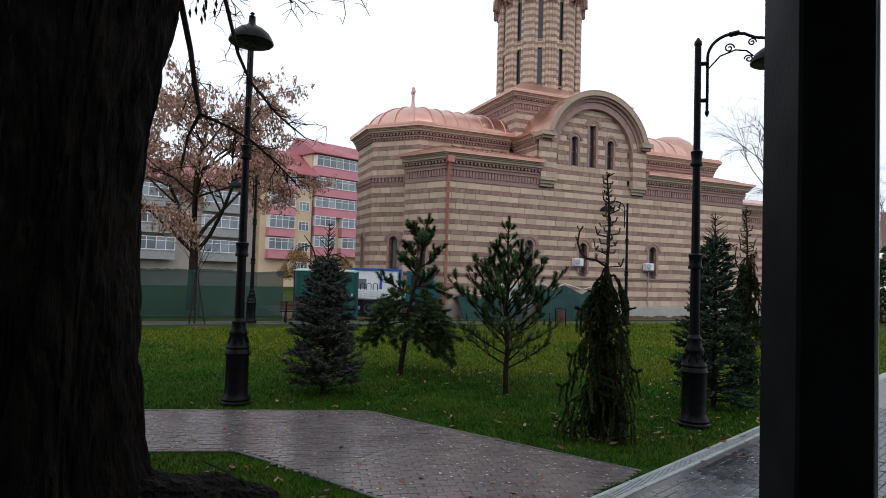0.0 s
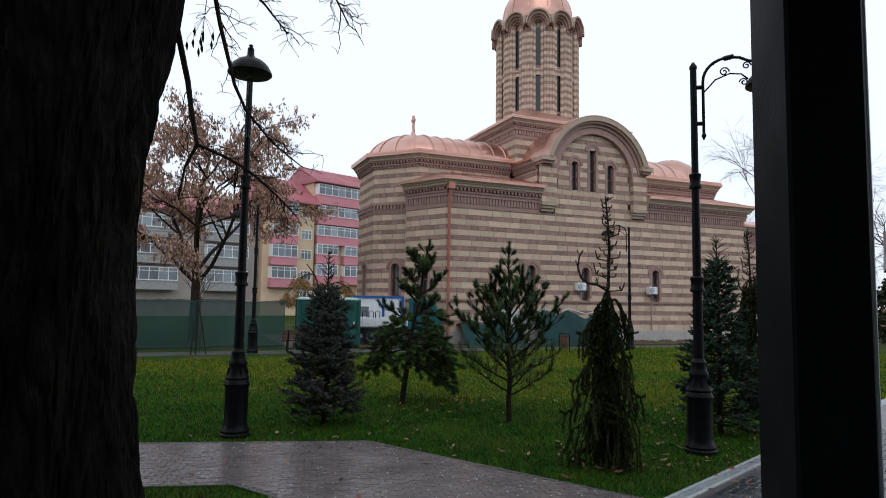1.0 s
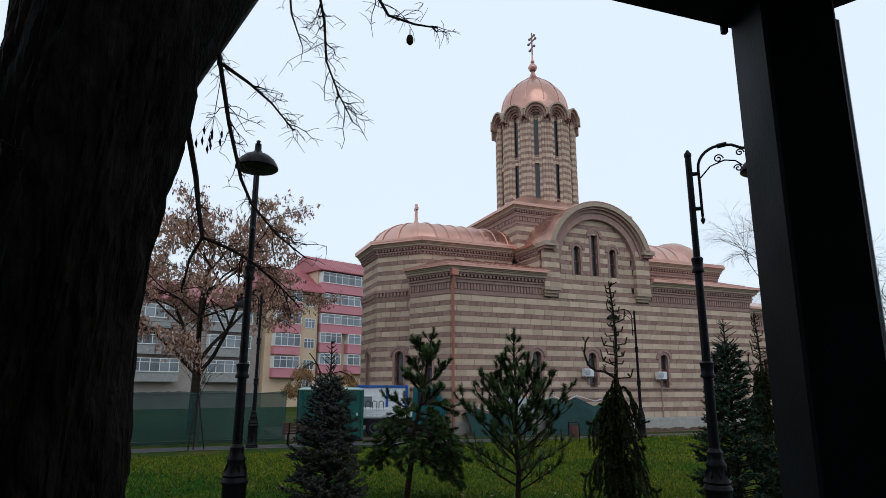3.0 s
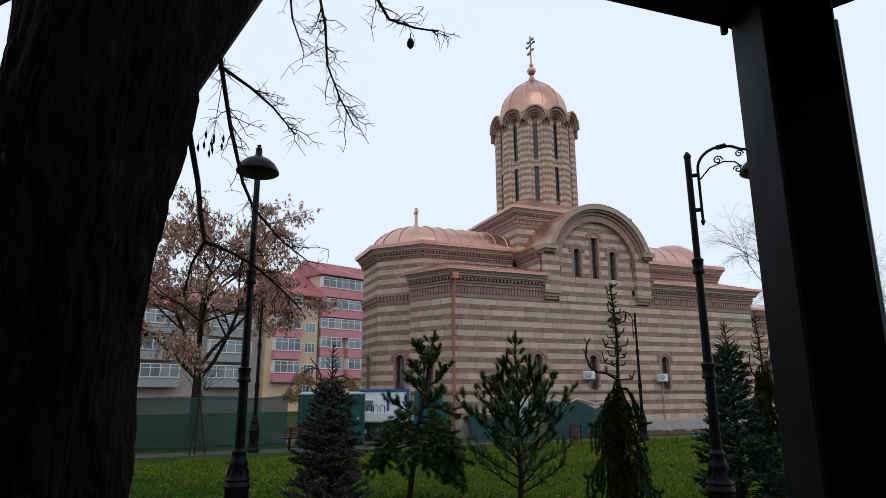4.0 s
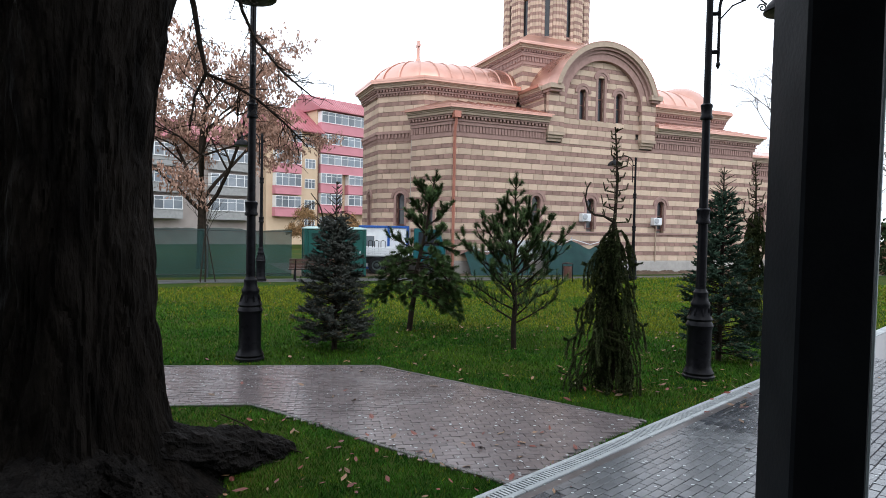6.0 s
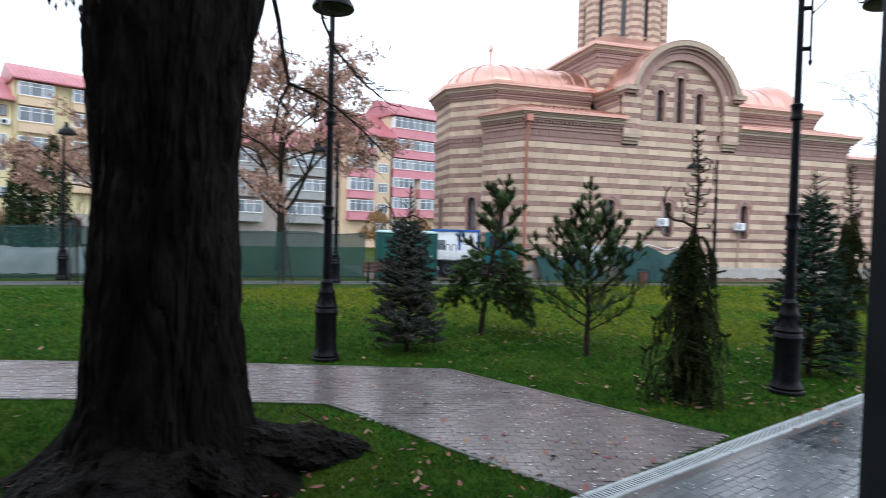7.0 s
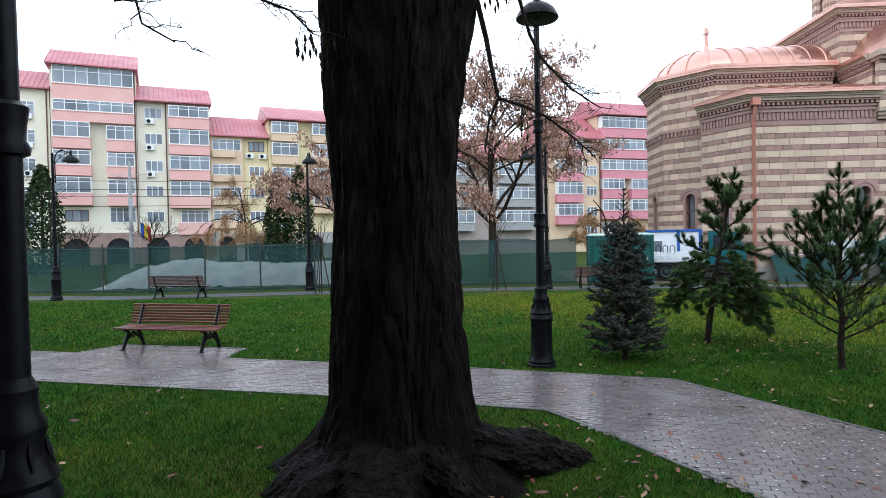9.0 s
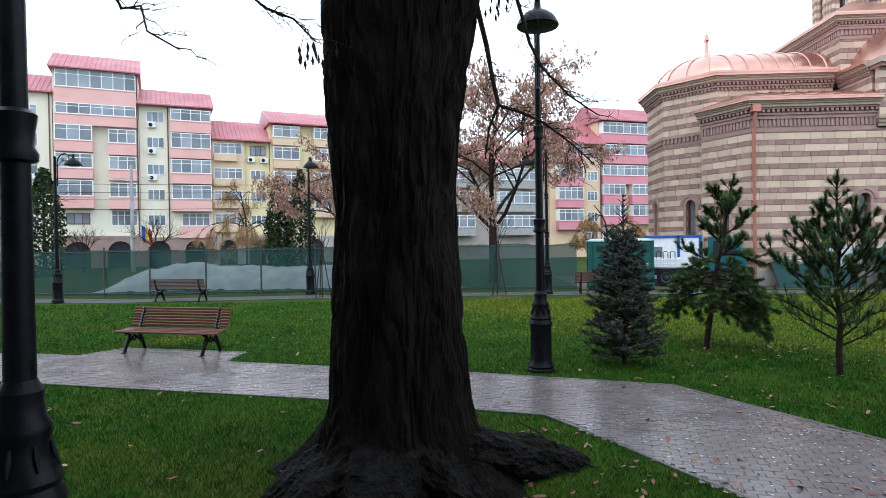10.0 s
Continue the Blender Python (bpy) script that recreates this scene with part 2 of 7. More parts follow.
# ---- mesh helpers ----
class Geo:
    """Collects vertices and faces of one mesh."""

    def __init__(self):
        self.v, self.f = [], []

    def add(self, verts, faces):
        k = len(self.v)
        self.v.extend(verts)
        self.f.extend(tuple(i + k for i in f) for f in faces)
        return self

    def hexa(self, c):
        """Eight corners: four below, four above, both counter-clockwise."""
        return self.add(c, [(3, 2, 1, 0), (4, 5, 6, 7), (0, 1, 5, 4), (1, 2, 6, 5), (2, 3, 7, 6), (3, 0, 4, 7)])

    def box(self, x0, y0, z0, x1, y1, z1, m=None):
        c = [(x0, y0, z0), (x1, y0, z0), (x1, y1, z0), (x0, y1, z0), (x0, y0, z1), (x1, y0, z1), (x1, y1, z1), (x0, y1, z1)]
        if m is not None:
            c = [tuple(m @ Vector(p)) for p in c]
        return self.hexa(c)

    def soft_box(self, x0, y0, z0, x1, y1, z1, r=0.01, m=None):
        """A box with chamfered upright and level edges."""
        rings = []
        for z, k in ((z0, r), (z0 + r, 0), (z1 - r, 0), (z1, r)):
            a, b, c, d = x0 + k, x1 - k, y0 + k, y1 - k
            e = r if k == 0 else r * 0.6
            rings.append([(a + e, c, z), (b - e, c, z), (b, c + e, z), (b, d - e, z), (b - e, d, z), (a + e, d, z), (a, d - e, z), (a, c + e, z)])
        if m is not None:
            rings = [[tuple(m @ Vector(p)) for p in q] for q in rings]
        return self.loft(rings)

    def loft(self, rings, caps=True):
        n = len(rings[0])
        v = [p for r in rings for p in r]
        f = [(i * n + j, i * n + (j + 1) % n, (i + 1) * n + (j + 1) % n, (i + 1) * n + j) for i in range(len(rings) - 1) for j in range(n)]
        if caps:
            f.append(tuple(range(n - 1, -1, -1)))
            f.append(tuple(range((len(rings) - 1) * n, len(rings) * n)))
        return self.add(v, f)

    def lathe(self, profile, n=16, x=0.0, y=0.0, a0=0.0):
        return self.loft([[(x + r * math.cos(a0 + 2 * math.pi * j / n), y + r * math.sin(a0 + 2 * math.pi * j / n), z) for j in range(n)] for r, z in profile])

    def prism(self, pts, z0, z1):
        return self.loft([[(x, y, z0) for x, y in pts], [(x, y, z1) for x, y in pts]])

    def tube(self, pts, radii, n=6):
        pts = [Vector(p) for p in pts]
        if not hasattr(radii, "__len__"):
            radii = [radii] * len(pts)
        rings, side = [], None
        for i, p in enumerate(pts):
            d = (pts[min(i + 1, len(pts) - 1)] - pts[max(i - 1, 0)])
            d = d.normalized() if d.length > 1e-9 else Vector((0, 0, 1))
            if side is None:
                side = d.cross(Vector((0.31, 0.17, 0.93)) if abs(d.z) < 0.9 else Vector((1, 0.1, 0))).normalized()
            side = (side - d * side.dot(d)).normalized()
            up = d.cross(side)
            rings.append([tuple(p + radii[i] * (math.cos(2 * math.pi * j / n) * side + math.sin(2 * math.pi * j / n) * up)) for j in range(n)])
        return self.loft(rings)

    def mesh(self, name, material, smooth=False):
        me = bpy.data.meshes.new(name)
        me.from_pydata([tuple(p) for p in self.v], [], self.f)
        me.materials.append(M[material])
        if smooth:
            me.polygons.foreach_set("use_smooth", [True] * len(me.polygons))
            me.set_sharp_from_angle(angle=radians(38))
        me.update()
        return me


def part(name, geo, material, parent, label="", smooth=False, kind=""):
    ob = new(name, geo.mesh(name, material, smooth))
    ob.parent = parent
    return tagged(ob, label, "", "", kind)


def empty(name, label, category, m=None, group="", kind=""):
    ob = new(name)
    ob.empty_display_size = 0.2
    if m is not None:
        ob.matrix_basis = m
    return tagged(ob, label, category, group, kind)


def thing(name, geo, material, label, category, m=None, group="", kind="", smooth=False):
    ob = new(name, geo.mesh(name, material, smooth))
    if m is not None:
        ob.matrix_basis = m
    return tagged(ob, label, category, group, kind)


def piece(name, mesh, parent, m=None):
    ob = new(name, mesh)
    ob.parent = parent
    if m is not None:
        ob.matrix_basis = m
    return ob


rnd = random.Random(7)


# ---- ground, paths, kerb ----
EAST = 50.3                                   # bearing of the drain channel
KD = Vector((math.cos(radians(EAST)), math.sin(radians(EAST))))
KN = Vector((KD.y, -KD.x))                    # towards the pavement
K0 = Vector((0.0, 4.95))
NORTH_EDGE = [(-40.0, -2.2), (-13.41, 5.81), (-12.36, 6.12), (-12.4, 7.09), (-9.72, 7.94), (-9.28, 7.08), (-7.46, 7.6), (-5.09, 8.33), (-1.98, 9.01), (1.5, 6.87)]
SOUTH_EDGE = [(-40.0, -4.4), (-10.51, 4.51), (-7.95, 5.32), (-6.08, 5.92), (-3.66, 6.56), (-2.94, 6.72), (-2.05, 6.22), (-1.21, 5.66), (0.0, 4.95)]
PATH_OUTLINE = NORTH_EDGE + SOUTH_EDGE[::-1]


def inside(x, y, poly):
    hit = False
    for (ax, ay), (bx, by) in zip(poly, poly[1:] + poly[:1]):
        if (ay > y) != (by > y) and x < ax + (y - ay) * (bx - ax) / (by - ay):
            hit = not hit
    return hit


def on_pavement(x, y):
    return (Vector((x, y)) - K0).dot(KN) > 0.0


g = Geo()
g.add([(-400, -400, 0), (400, -400, 0), (400, 600, 0), (-400, 600, 0)], [(0, 1, 2, 3)])
ground = thing("ground", g, "grass_soil", "flat damp park lawn reaching to the horizon", "ground", kind="structure")

# bed of the path and of the pavement, and their pieces
g = Geo()
g.add([(x, y, 0.006) for x, y in PATH_OUTLINE], [tuple(range(len(PATH_OUTLINE) - 1, -1, -1))])
footpath = thing("footpath", g, "joint", "wet block-paved park path with a bay for a bench", "path", kind="structure")
g = Geo()
a, b = K0 - 14 * KD, K0 + 24 * KD
c, d = b + 14 * KN, a + 14 * KN
g.add([(p.x, p.y, 0.006) for p in (a, d, c, b)], [(0, 1, 2, 3)])
pavement = thing("pavement", g, "joint", "wet paved square of grey and charcoal blocks", "pavement", kind="structure")

# drain channel: concrete strips with slotted grates
drain = empty("drain_channel", "pale concrete drain channel with slotted grate beside the pavement", "drain", kind="structure")
for k in range(-12, 22):
    p = K0 + k * 1.0 * KD
    m = Matrix.Translation((p.x, p.y, 0)) @ pose(0, 0, 0, 0, 0, EAST)
    g = Geo()
    g.soft_box(0.004, -0.045, -0.02, 0.996, 0.0, 0.022, 0.006)
    g.soft_box(0.004, -0.2, -0.02, 0.996, -0.15, 0.022, 0.006)
    g.box(0.004, -0.15, -0.02, 0.996, -0.045, 0.004)
    if -2 <= k <= 8:
        for i in range(25):
            g.box(0.01 + i * 0.04, -0.146, 0.004, 0.032 + i * 0.04, -0.049, 0.018)
    else:
        g.box(0.01, -0.146, 0.004, 0.99, -0.049, 0.018)
    ob = part("channel_block", g, "kerb", drain)
    ob.matrix_basis = m


def paver_mesh(name, w, h, material):
    g = Geo()
    g.soft_box(-w / 2, -h / 2, -0.03, w / 2, h / 2, 0.018, 0.004)
    return g.mesh(name, material)


def lay(parent, angle, origin, w, h, box, accept, choose, near, nudge):
    """Blocks in running bond; the nearest 300 are objects, the rest one mesh for each colour."""
    rng = random.Random(nudge)
    ca, sa = math.cos(radians(angle)), math.sin(radians(angle))
    spots = []
    for j in range(int(box[1] / h), int(box[3] / h)):
        for i in range(int(box[0] / w), int(box[2] / w)):
            u, v = (i + 0.5 * (j % 2)) * w, j * h
            x, y = origin[0] + u * ca - v * sa, origin[1] + u * sa + v * ca
            if accept(x, y):
                spots.append((math.hypot(x - near[0], y - near[1]), x, y))
    spots.sort()
    made, rest = {}, {}
    for n, (_, x, y) in enumerate(spots):
        col = choose(x, y)
        z = rng.uniform(-0.003, 0.003)
        if n < 300:
            if col not in made:
                made[col] = paver_mesh("paver", w - 0.006, h - 0.006, col)
            piece("paver", made[col], parent, pose(x, y, z, rng.uniform(-0.6, 0.6), rng.uniform(-0.6, 0.6), angle))
        else:
            g = rest.setdefault(col, Geo())
            m = pose(x, y, z, 0, 0, angle)
            a, b = (w - 0.006) / 2, (h - 0.006) / 2
            k = 0.004
            v = [m @ Vector(p) for p in ((-a, -b, 0.01), (a, -b, 0.01), (a, b, 0.01), (-a, b, 0.01), (-a + k, -b + k, 0.018), (a - k, -b + k, 0.018), (a - k, b - k, 0.018), (-a + k, b - k, 0.018))]
            g.add([tuple(p) for p in v], [(4, 5, 6, 7), (0, 1, 5, 4), (1, 2, 6, 5), (2, 3, 7, 6), (3, 0, 4, 7)])
    for col, g in rest.items():
        part("paver_field", g, col, parent, kind="stuff")


def strip(name, pts, w, z, parent, material):
    """Flush edging stones along a line."""
    for (ax, ay), (bx, by) in zip(pts, pts[1:]):
        d = Vector((bx - ax, by - ay))
        n = max(1, round(d.length / 1.0))
        m = Matrix.Translation((ax, ay, 0)) @ pose(0, 0, 0, 0, 0, math.degrees(math.atan2(d.y, d.x)))
        for i in range(n):
            g = Geo()
            g.soft_box(i * d.length / n + 0.003, -w / 2, -0.03, (i + 1) * d.length / n - 0.003, w / 2, z, 0.006)
            ob = part(name, g, material, parent)
            ob.matrix_basis = m


strip("edging_stone", NORTH_EDGE[1:], 0.05, 0.024, footpath, "joint")
strip("edging_stone", SOUTH_EDGE[1:], 0.05, 0.024, footpath, "joint")


# ---- the church ----
CHURCH = Matrix.Translation((-2.99, 29.59, 0)) @ pose(0, 0, 0, 0, 0, 29.2)
church = empty("church", "striped cream stone and brown brick church with new copper roofs", "church", CHURCH)
STEP, CREAM = 0.516, 0.3


def offset(pts, d):
    """A polyline moved outwards (to its right) with mitred corners."""
    out = []
    for i, p in enumerate(pts):
        p = Vector(p)
        n = []
        for a, b in ((i - 1, i), (i, i + 1)):
            if 0 <= a and b < len(pts):
                e = (Vector(pts[b]) - Vector(pts[a])).normalized()
                n.append(Vector((e.y, -e.x)))
        m = sum(n, Vector((0, 0)))
        m = m / max(0.3, m.dot(n[0])) if len(n) > 1 else n[0]
        out.append(tuple(p + d * m))
    return out


def slab(g, pts, d0, d1, z0, z1):
    """A continuous band along a polyline between two offsets."""
    a, b = offset(pts, d0), offset(pts, d1)
    g.loft([[(*p, z0), (*q, z0), (*q, z1), (*p, z1)] for p, q in zip(a, b)])


def teeth(g, pts, d0, d1, z0, z1, pitch, fill=0.55):
    a = offset(pts, d0)
    for (ax, ay), (bx, by) in zip(a, a[1:]):
        e = Vector((bx - ax, by - ay))
        n = max(1, int(e.length / pitch))
        e1 = e.normalized()
        r = Vector((e1.y, -e1.x)) * (d1 - d0)
        for i in range(n):
            p = Vector((ax, ay)) + e1 * ((i + 0.5) * e.length / n - pitch * fill / 2)
            q = p + e1 * pitch * fill
            g.hexa([(p.x, p.y, z0), (p.x + r.x, p.y + r.y, z0), (q.x + r.x, q.y + r.y, z0), (q.x, q.y, z0), (p.x, p.y, z1), (p.x + r.x, p.y + r.y, z1), (q.x + r.x, q.y + r.y, z1), (q.x, q.y, z1)])


def courses(cream, brown, pts, z0, z1, holes=(), deep=0.3, step=STEP, light=CREAM, block=0.62, keep=None, rng=random.Random(3), loose=None):
    """Alternating courses of blocks along a polyline. holes: (segment, s0, s1, z0, z1). keep(segment, s, z): whether a block stays."""
    for k, (p, q) in enumerate(zip(pts, pts[1:])):
        p, q = Vector(p), Vector(q)
        e = (q - p).normalized()
        full = (q - p).length
        inw = Vector((-e.y, e.x)) * deep
        row, z = 0, z0
        while z < z1 - 0.05:
            for g, h, w in ((cream, light, block), (brown, step - light, block * 0.62)):
                top = min(z + h, z1)
                cuts = sorted((max(0.0, s0), min(full, s1)) for seg, s0, s1, a, b in holes if seg == k and a < (z + top) / 2 < b)
                s = 0.0
                row += 1
                runs = []
                for c0, c1 in cuts:
                    if c0 > s:
                        runs.append((s, c0))
                    s = max(s, c1)
                if s < full:
                    runs.append((s, full))
                for r0, r1 in runs:
                    s = r0
                    first = w * (0.5 if row % 4 < 2 else 1.0) * rng.uniform(0.8, 1.15)
                    while s < r1 - 1e-4:
                        t = min(r1, s + first)
                        if r1 - t < 0.15:
                            t = r1
                        first = w * rng.uniform(0.8, 1.2)
                        if keep is None or keep(k, (s + t) / 2, (z + top) / 2):
                            o = e.yx * rng.uniform(-0.004, 0.004)
                            a, b = p + e * (s + 0.006) - 0 * o, p + e * (t - 0.006)
                            out = Vector((e.y, -e.x)) * rng.uniform(-0.006, 0.006)
                            a, b = a + out, b + out
                            c, d = b + inw, a + inw
                            if loose is not None and k == 1 and s < 3.6 and len(loose) < 300:
                                up = top - z - 0.012
                                loose.append((g is cream, Matrix(((b.x - a.x, inw.x, 0, a.x), (b.y - a.y, inw.y, 0, a.y), (0, 0, up, z + 0.006), (0, 0, 0, 1)))))
                                s = t
                                continue
                            g.hexa([(a.x, a.y, z + 0.006), (b.x, b.y, z + 0.006), (c.x, c.y, z + 0.006), (d.x, d.y, z + 0.006), (a.x, a.y, top - 0.006), (b.x, b.y, top - 0.006), (c.x, c.y, top - 0.006), (d.x, d.y, top - 0.006)])
                        s = t
                z = top
                if z >= z1 - 0.05:
                    break


def frame_at(pts, seg, s):
    """Local frame on a wall: x along it, y inwards, z up."""
    p, q = Vector(pts[seg]), Vector(pts[seg + 1])
    e = (q - p).normalized()
    o = p + e * s
    return Matrix(((e.x, -e.y, 0, o.x), (e.y, e.x, 0, o.y), (0, 0, 1, 0), (0, 0, 0, 1)))


def arc_band(g, cx, cz, r0, r1, y0, y1, a0=0.0, a1=180.0, n=14, m=None):
    """A continuous arched ring in the x-z plane between depths y0 and y1."""
    rings = []
    for i in range(n + 1):
        a = radians(a0 + (a1 - a0) * i / n)
        c, s = math.cos(a), math.sin(a)
        ring = [(cx + r0 * c, y0, cz + r0 * s), (cx + r0 * c, y1, cz + r0 * s), (cx + r1 * c, y1, cz + r1 * s), (cx + r1 * c, y0, cz + r1 * s)]
        rings.append([tuple(m @ Vector(p)) for p in ring] if m is not None else ring)
    g.loft(rings)


def church_window(pts, seg, s, z0, z1, w):
    """A slit window with a round brick arch, frame and dark glass."""
    m = frame_at(pts, seg, s)
    r = w / 2
    hood = Geo()
    arc_band(hood, 0, z1 - r, r, r + 0.13, -0.03, 0.1, m=m)
    arc_band(hood, 0, z1 - r, r + 0.14, r + 0.29, -0.06, 0.1, m=m)
    for x in (-1, 1):
        hood.box(x * (r + 0.065) - 0.065, -0.02, z0, x * (r + 0.065) + 0.065, 0.1, z1 - r, m)
    win = part("window", hood, "trim", church, "narrow arched window in a brown brick surround")
    fr = Geo()
    arc_band(fr, 0, z1 - r, r - 0.07, r, 0.17, 0.24, m=m)
    for x in (-1, 1):
        fr.box(x * (r - 0.035) - 0.035, 0.17, z0, x * (r - 0.035) + 0.035, 0.24, z1 - r, m)
    fr.box(-r + 0.07, 0.17, z0, r - 0.07, 0.24, z0 + 0.08, m)
    fr.box(-r + 0.07, 0.18, (z0 + z1) / 2 - 0.03, r - 0.07, 0.23, (z0 + z1) / 2 + 0.03, m)
    part("frame", fr, "frame_brown", win)
    gl = Geo()
    gl.box(-r, 0.22, z0, r, 0.235, z1 - r, m)
    gl.loft([[tuple(m @ Vector((r * math.cos(math.pi * i / 8), y, z1 - r + r * math.sin(math.pi * i / 8)))) for i in range(9)] for y in (0.22, 0.235)])
    part("pane", gl, "glass_dark", win)
    return (seg, s - r, s + r, z0, z1)


def cornice(pts, zt, tall=True, scale=1.0, copper=True):
    """Stepped brick cornice with two rows of teeth under a stone fascia and a copper gutter edge."""
    k = scale
    trim, stone, edge = Geo(), Geo(), Geo()
    slab(stone, pts, -0.2, 0.46 * k, zt - 0.15 * k, zt)
    slab(stone, pts, -0.2, 0.40 * k, zt - 0.22 * k, zt - 0.15 * k)
    slab(stone, pts, -0.2, 0.34 * k, zt - 0.34 * k, zt - 0.22 * k)
    slab(trim, pts, -0.2, 0.27 * k, zt - 0.42 * k, zt - 0.34 * k)
    slab(trim, pts, -0.2, 0.10 * k, zt - 0.58 * k, zt - 0.42 * k)
    teeth(trim, pts, 0.10 * k, 0.24 * k, zt - 0.54 * k, zt - 0.42 * k, 0.2 * k)
    slab(trim, pts, -0.2, 0.17 * k, zt - 0.66 * k, zt - 0.58 * k)
    if not tall:
        teeth(trim, pts, 0.03, 0.11, zt - 0.78 * k, zt - 0.66 * k, 0.2 * k)
        slab(trim, pts, -0.2, 0.03, zt - 0.82 * k, zt - 0.66 * k)
    if tall:
        slab(trim, pts, -0.2, 0.11, zt - 0.82 * k, zt - 0.66 * k)
        slab(trim, pts, -0.2, 0.02, zt - 1.36 * k, zt - 0.82 * k)
        teeth(trim, pts, 0.02, 0.07, zt - 1.14 * k, zt - 0.82 * k, 0.17, 0.66)
    part("cornice", trim, "trim", church, "dark red-brown brick cornice with rows of teeth", kind="")
    part("fascia", stone, "stone_trim", church)
    if copper:
        slab(edge, pts, -0.2, 0.56 * k, zt, zt + 0.05)
        slab(edge, pts, 0.46 * k, 0.55 * k, zt - 0.09, zt)
        part("gutter", edge, "copper", church, "copper gutter edge")


# outer wall lines, u along the long wall, v into the building
LOW = [(-1.25, 2.3), (0.0, 0.0), (19.76, 0.0), (19.76, 2.2)]
CHOIR = [(1.1, 9.6), (-0.45, 9.6), (-2.3, 7.6), (-2.3, 4.65), (-0.45, 2.65), (4.95, 2.65)]
NAVE = [(12.6, 2.0), (19.4, 2.0), (21.0, 4.2), (21.0, 8.0)]
CROSS = [(5.15, 9.8), (5.15, 2.4), (12.55, 2.4), (12.55, 9.8)]
TAIL = [(20.0, 1.3), (27.0, 1.3), (27.0, 9)]

cream, brown = Geo(), Geo()
core = Geo()
core.prism([(-0.95, 2.4), (0.1, 0.31), (19.45, 0.31), (19.45, 11.6), (0.1, 11.6), (-0.95, 9.6)], 0, 7.2)
core.prism([(1.1, 9.25), (-0.3, 9.25), (-1.98, 7.45), (-1.98, 4.8), (-0.3, 2.96), (21, 2.91), (21, 9.35)], 0, 8.9)
core.prism([(5.46, 2.71), (12.24, 2.71), (12.24, 9.5), (5.46, 9.5)], 0, 12.0)
core.prism([(5.56, 0.3), (11.74, 0.3), (11.74, 2.8), (5.56, 2.8)], 0, 9.4)
core.prism([(20.0, 1.61), (26.7, 1.61), (26.7, 10), (20.0, 10)], 0, 6.2)
part("core", core, "plinth", church)

holes = [church_window(LOW, 1, s, 2.3, 3.95, 0.5) for s in (4.75, 8.1, 12.85, 16.6)]
holes.append(church_window(LOW, 0, 1.25, 2.3, 3.95, 0.5))
gable_holes = [church_window([(0, -0.02), (20, -0.02)], 0, s, 8.0, zt, 0.42) for s, zt in ((7.42, 9.64), (8.58, 10.46), (9.76, 9.64))]
wall_blocks = []
courses(cream, brown, LOW, 0.62, 6.72, holes, loose=wall_blocks)
apse_holes = [church_window(CHOIR, k, s, 2.3, 4.0, 0.5) for k, s in ((2, 1.5), (3, 1.41), (1, 1.45))]
courses(cream, brown, CHOIR, 0.62, 6.75, apse_holes)
courses(cream, brown, CHOIR, 7.25, 9.2)
courses(cream, brown, NAVE, 8.0, 9.0)
courses(cream, brown, CROSS, 9.3, 11.8)
ARM_WEST, ARM_EAST = [(5.25, 2.65), (5.25, 0.26)], [(12.05, 0.26), (12.05, 2.65)]
for arm in (ARM_WEST, ARM_EAST):
    courses(cream, brown, arm, 7.9, 9.1)
tail_holes = [church_window(TAIL, 0, 2.2, 2.3, 3.95, 0.5)]
courses(cream, brown, TAIL, 0.62, 6.0, tail_holes)

# the arched transept gable
GU, GZ, GR = 8.66, 8.76, 3.21
ring_in = GR - 0.78
gable_line = [(5.24, -0.02), (12.06, -0.02)]
courses(cream, brown, gable_line, 6.72, 11.9, [(k, a - 5.24, b - 5.24, c, d) for k, a, b, c, d in gable_holes], deep=0.28,
        keep=lambda k, s, z: math.hypot(s + 5.24 - GU, max(0, z - GZ)) < ring_in + 0.15)
for u in (5.2, 11.12):
    courses(cream, brown, [(u, 0.0), (u, -0.28), (u + 0.93, -0.28), (u + 0.93, 0.0)], 7.24, 9.6, deep=0.25)
    g = Geo()
    for i, z in enumerate((6.78, 6.93, 7.08)):
        g.box(u - 0.03 - 0.05 * i + 0.1, -0.12 - 0.1 * i, z, u + 0.96 + 0.05 * i - 0.1, 0.0, z + 0.15)
    part("corbel", g, "stone_trim", church, "stepped stone corbel")
stone_mesh = Geo().box(0, 0, 0, 1, 1, 1).mesh("stone_block", "cream")
brick_mesh = Geo().box(0, 0, 0, 1, 1, 1).mesh("brick", "brown")
for is_stone, m in wall_blocks:
    piece("stone_block" if is_stone else "brick", stone_mesh if is_stone else brick_mesh, church, m)
part("stone_course", cream, "cream", church, "cream stone block courses", kind="stuff")
part("brick_course", brown, "brown", church, "brown brick courses", kind="stuff")
g, h, k = Geo(), Geo(), Geo()
arc_band(g, GU, GZ, GR - 0.14, GR + 0.12, -0.62, 0.3, 14, 166, 40)
arc_band(h, GU, GZ, GR - 0.26, GR - 0.14, -0.5, 0.3, 14, 166, 40)
arc_band(h, GU, GZ, GR - 0.78, GR - 0.42, -0.26, 0.3, 0, 180, 40)
arc_band(h, GU, GZ, GR - 0.42, GR - 0.26, -0.34, 0.3, 8, 172, 40)
for i in range(52):
    a = 15 + 150 * i / 51
    m = Matrix.Translation((GU, 0, GZ)) @ pose(0, 0, 0, 0, -a, 0)
    h.box(GR - 0.26, -0.48, -0.05, GR - 0.15, -0.3, 0.05, m)
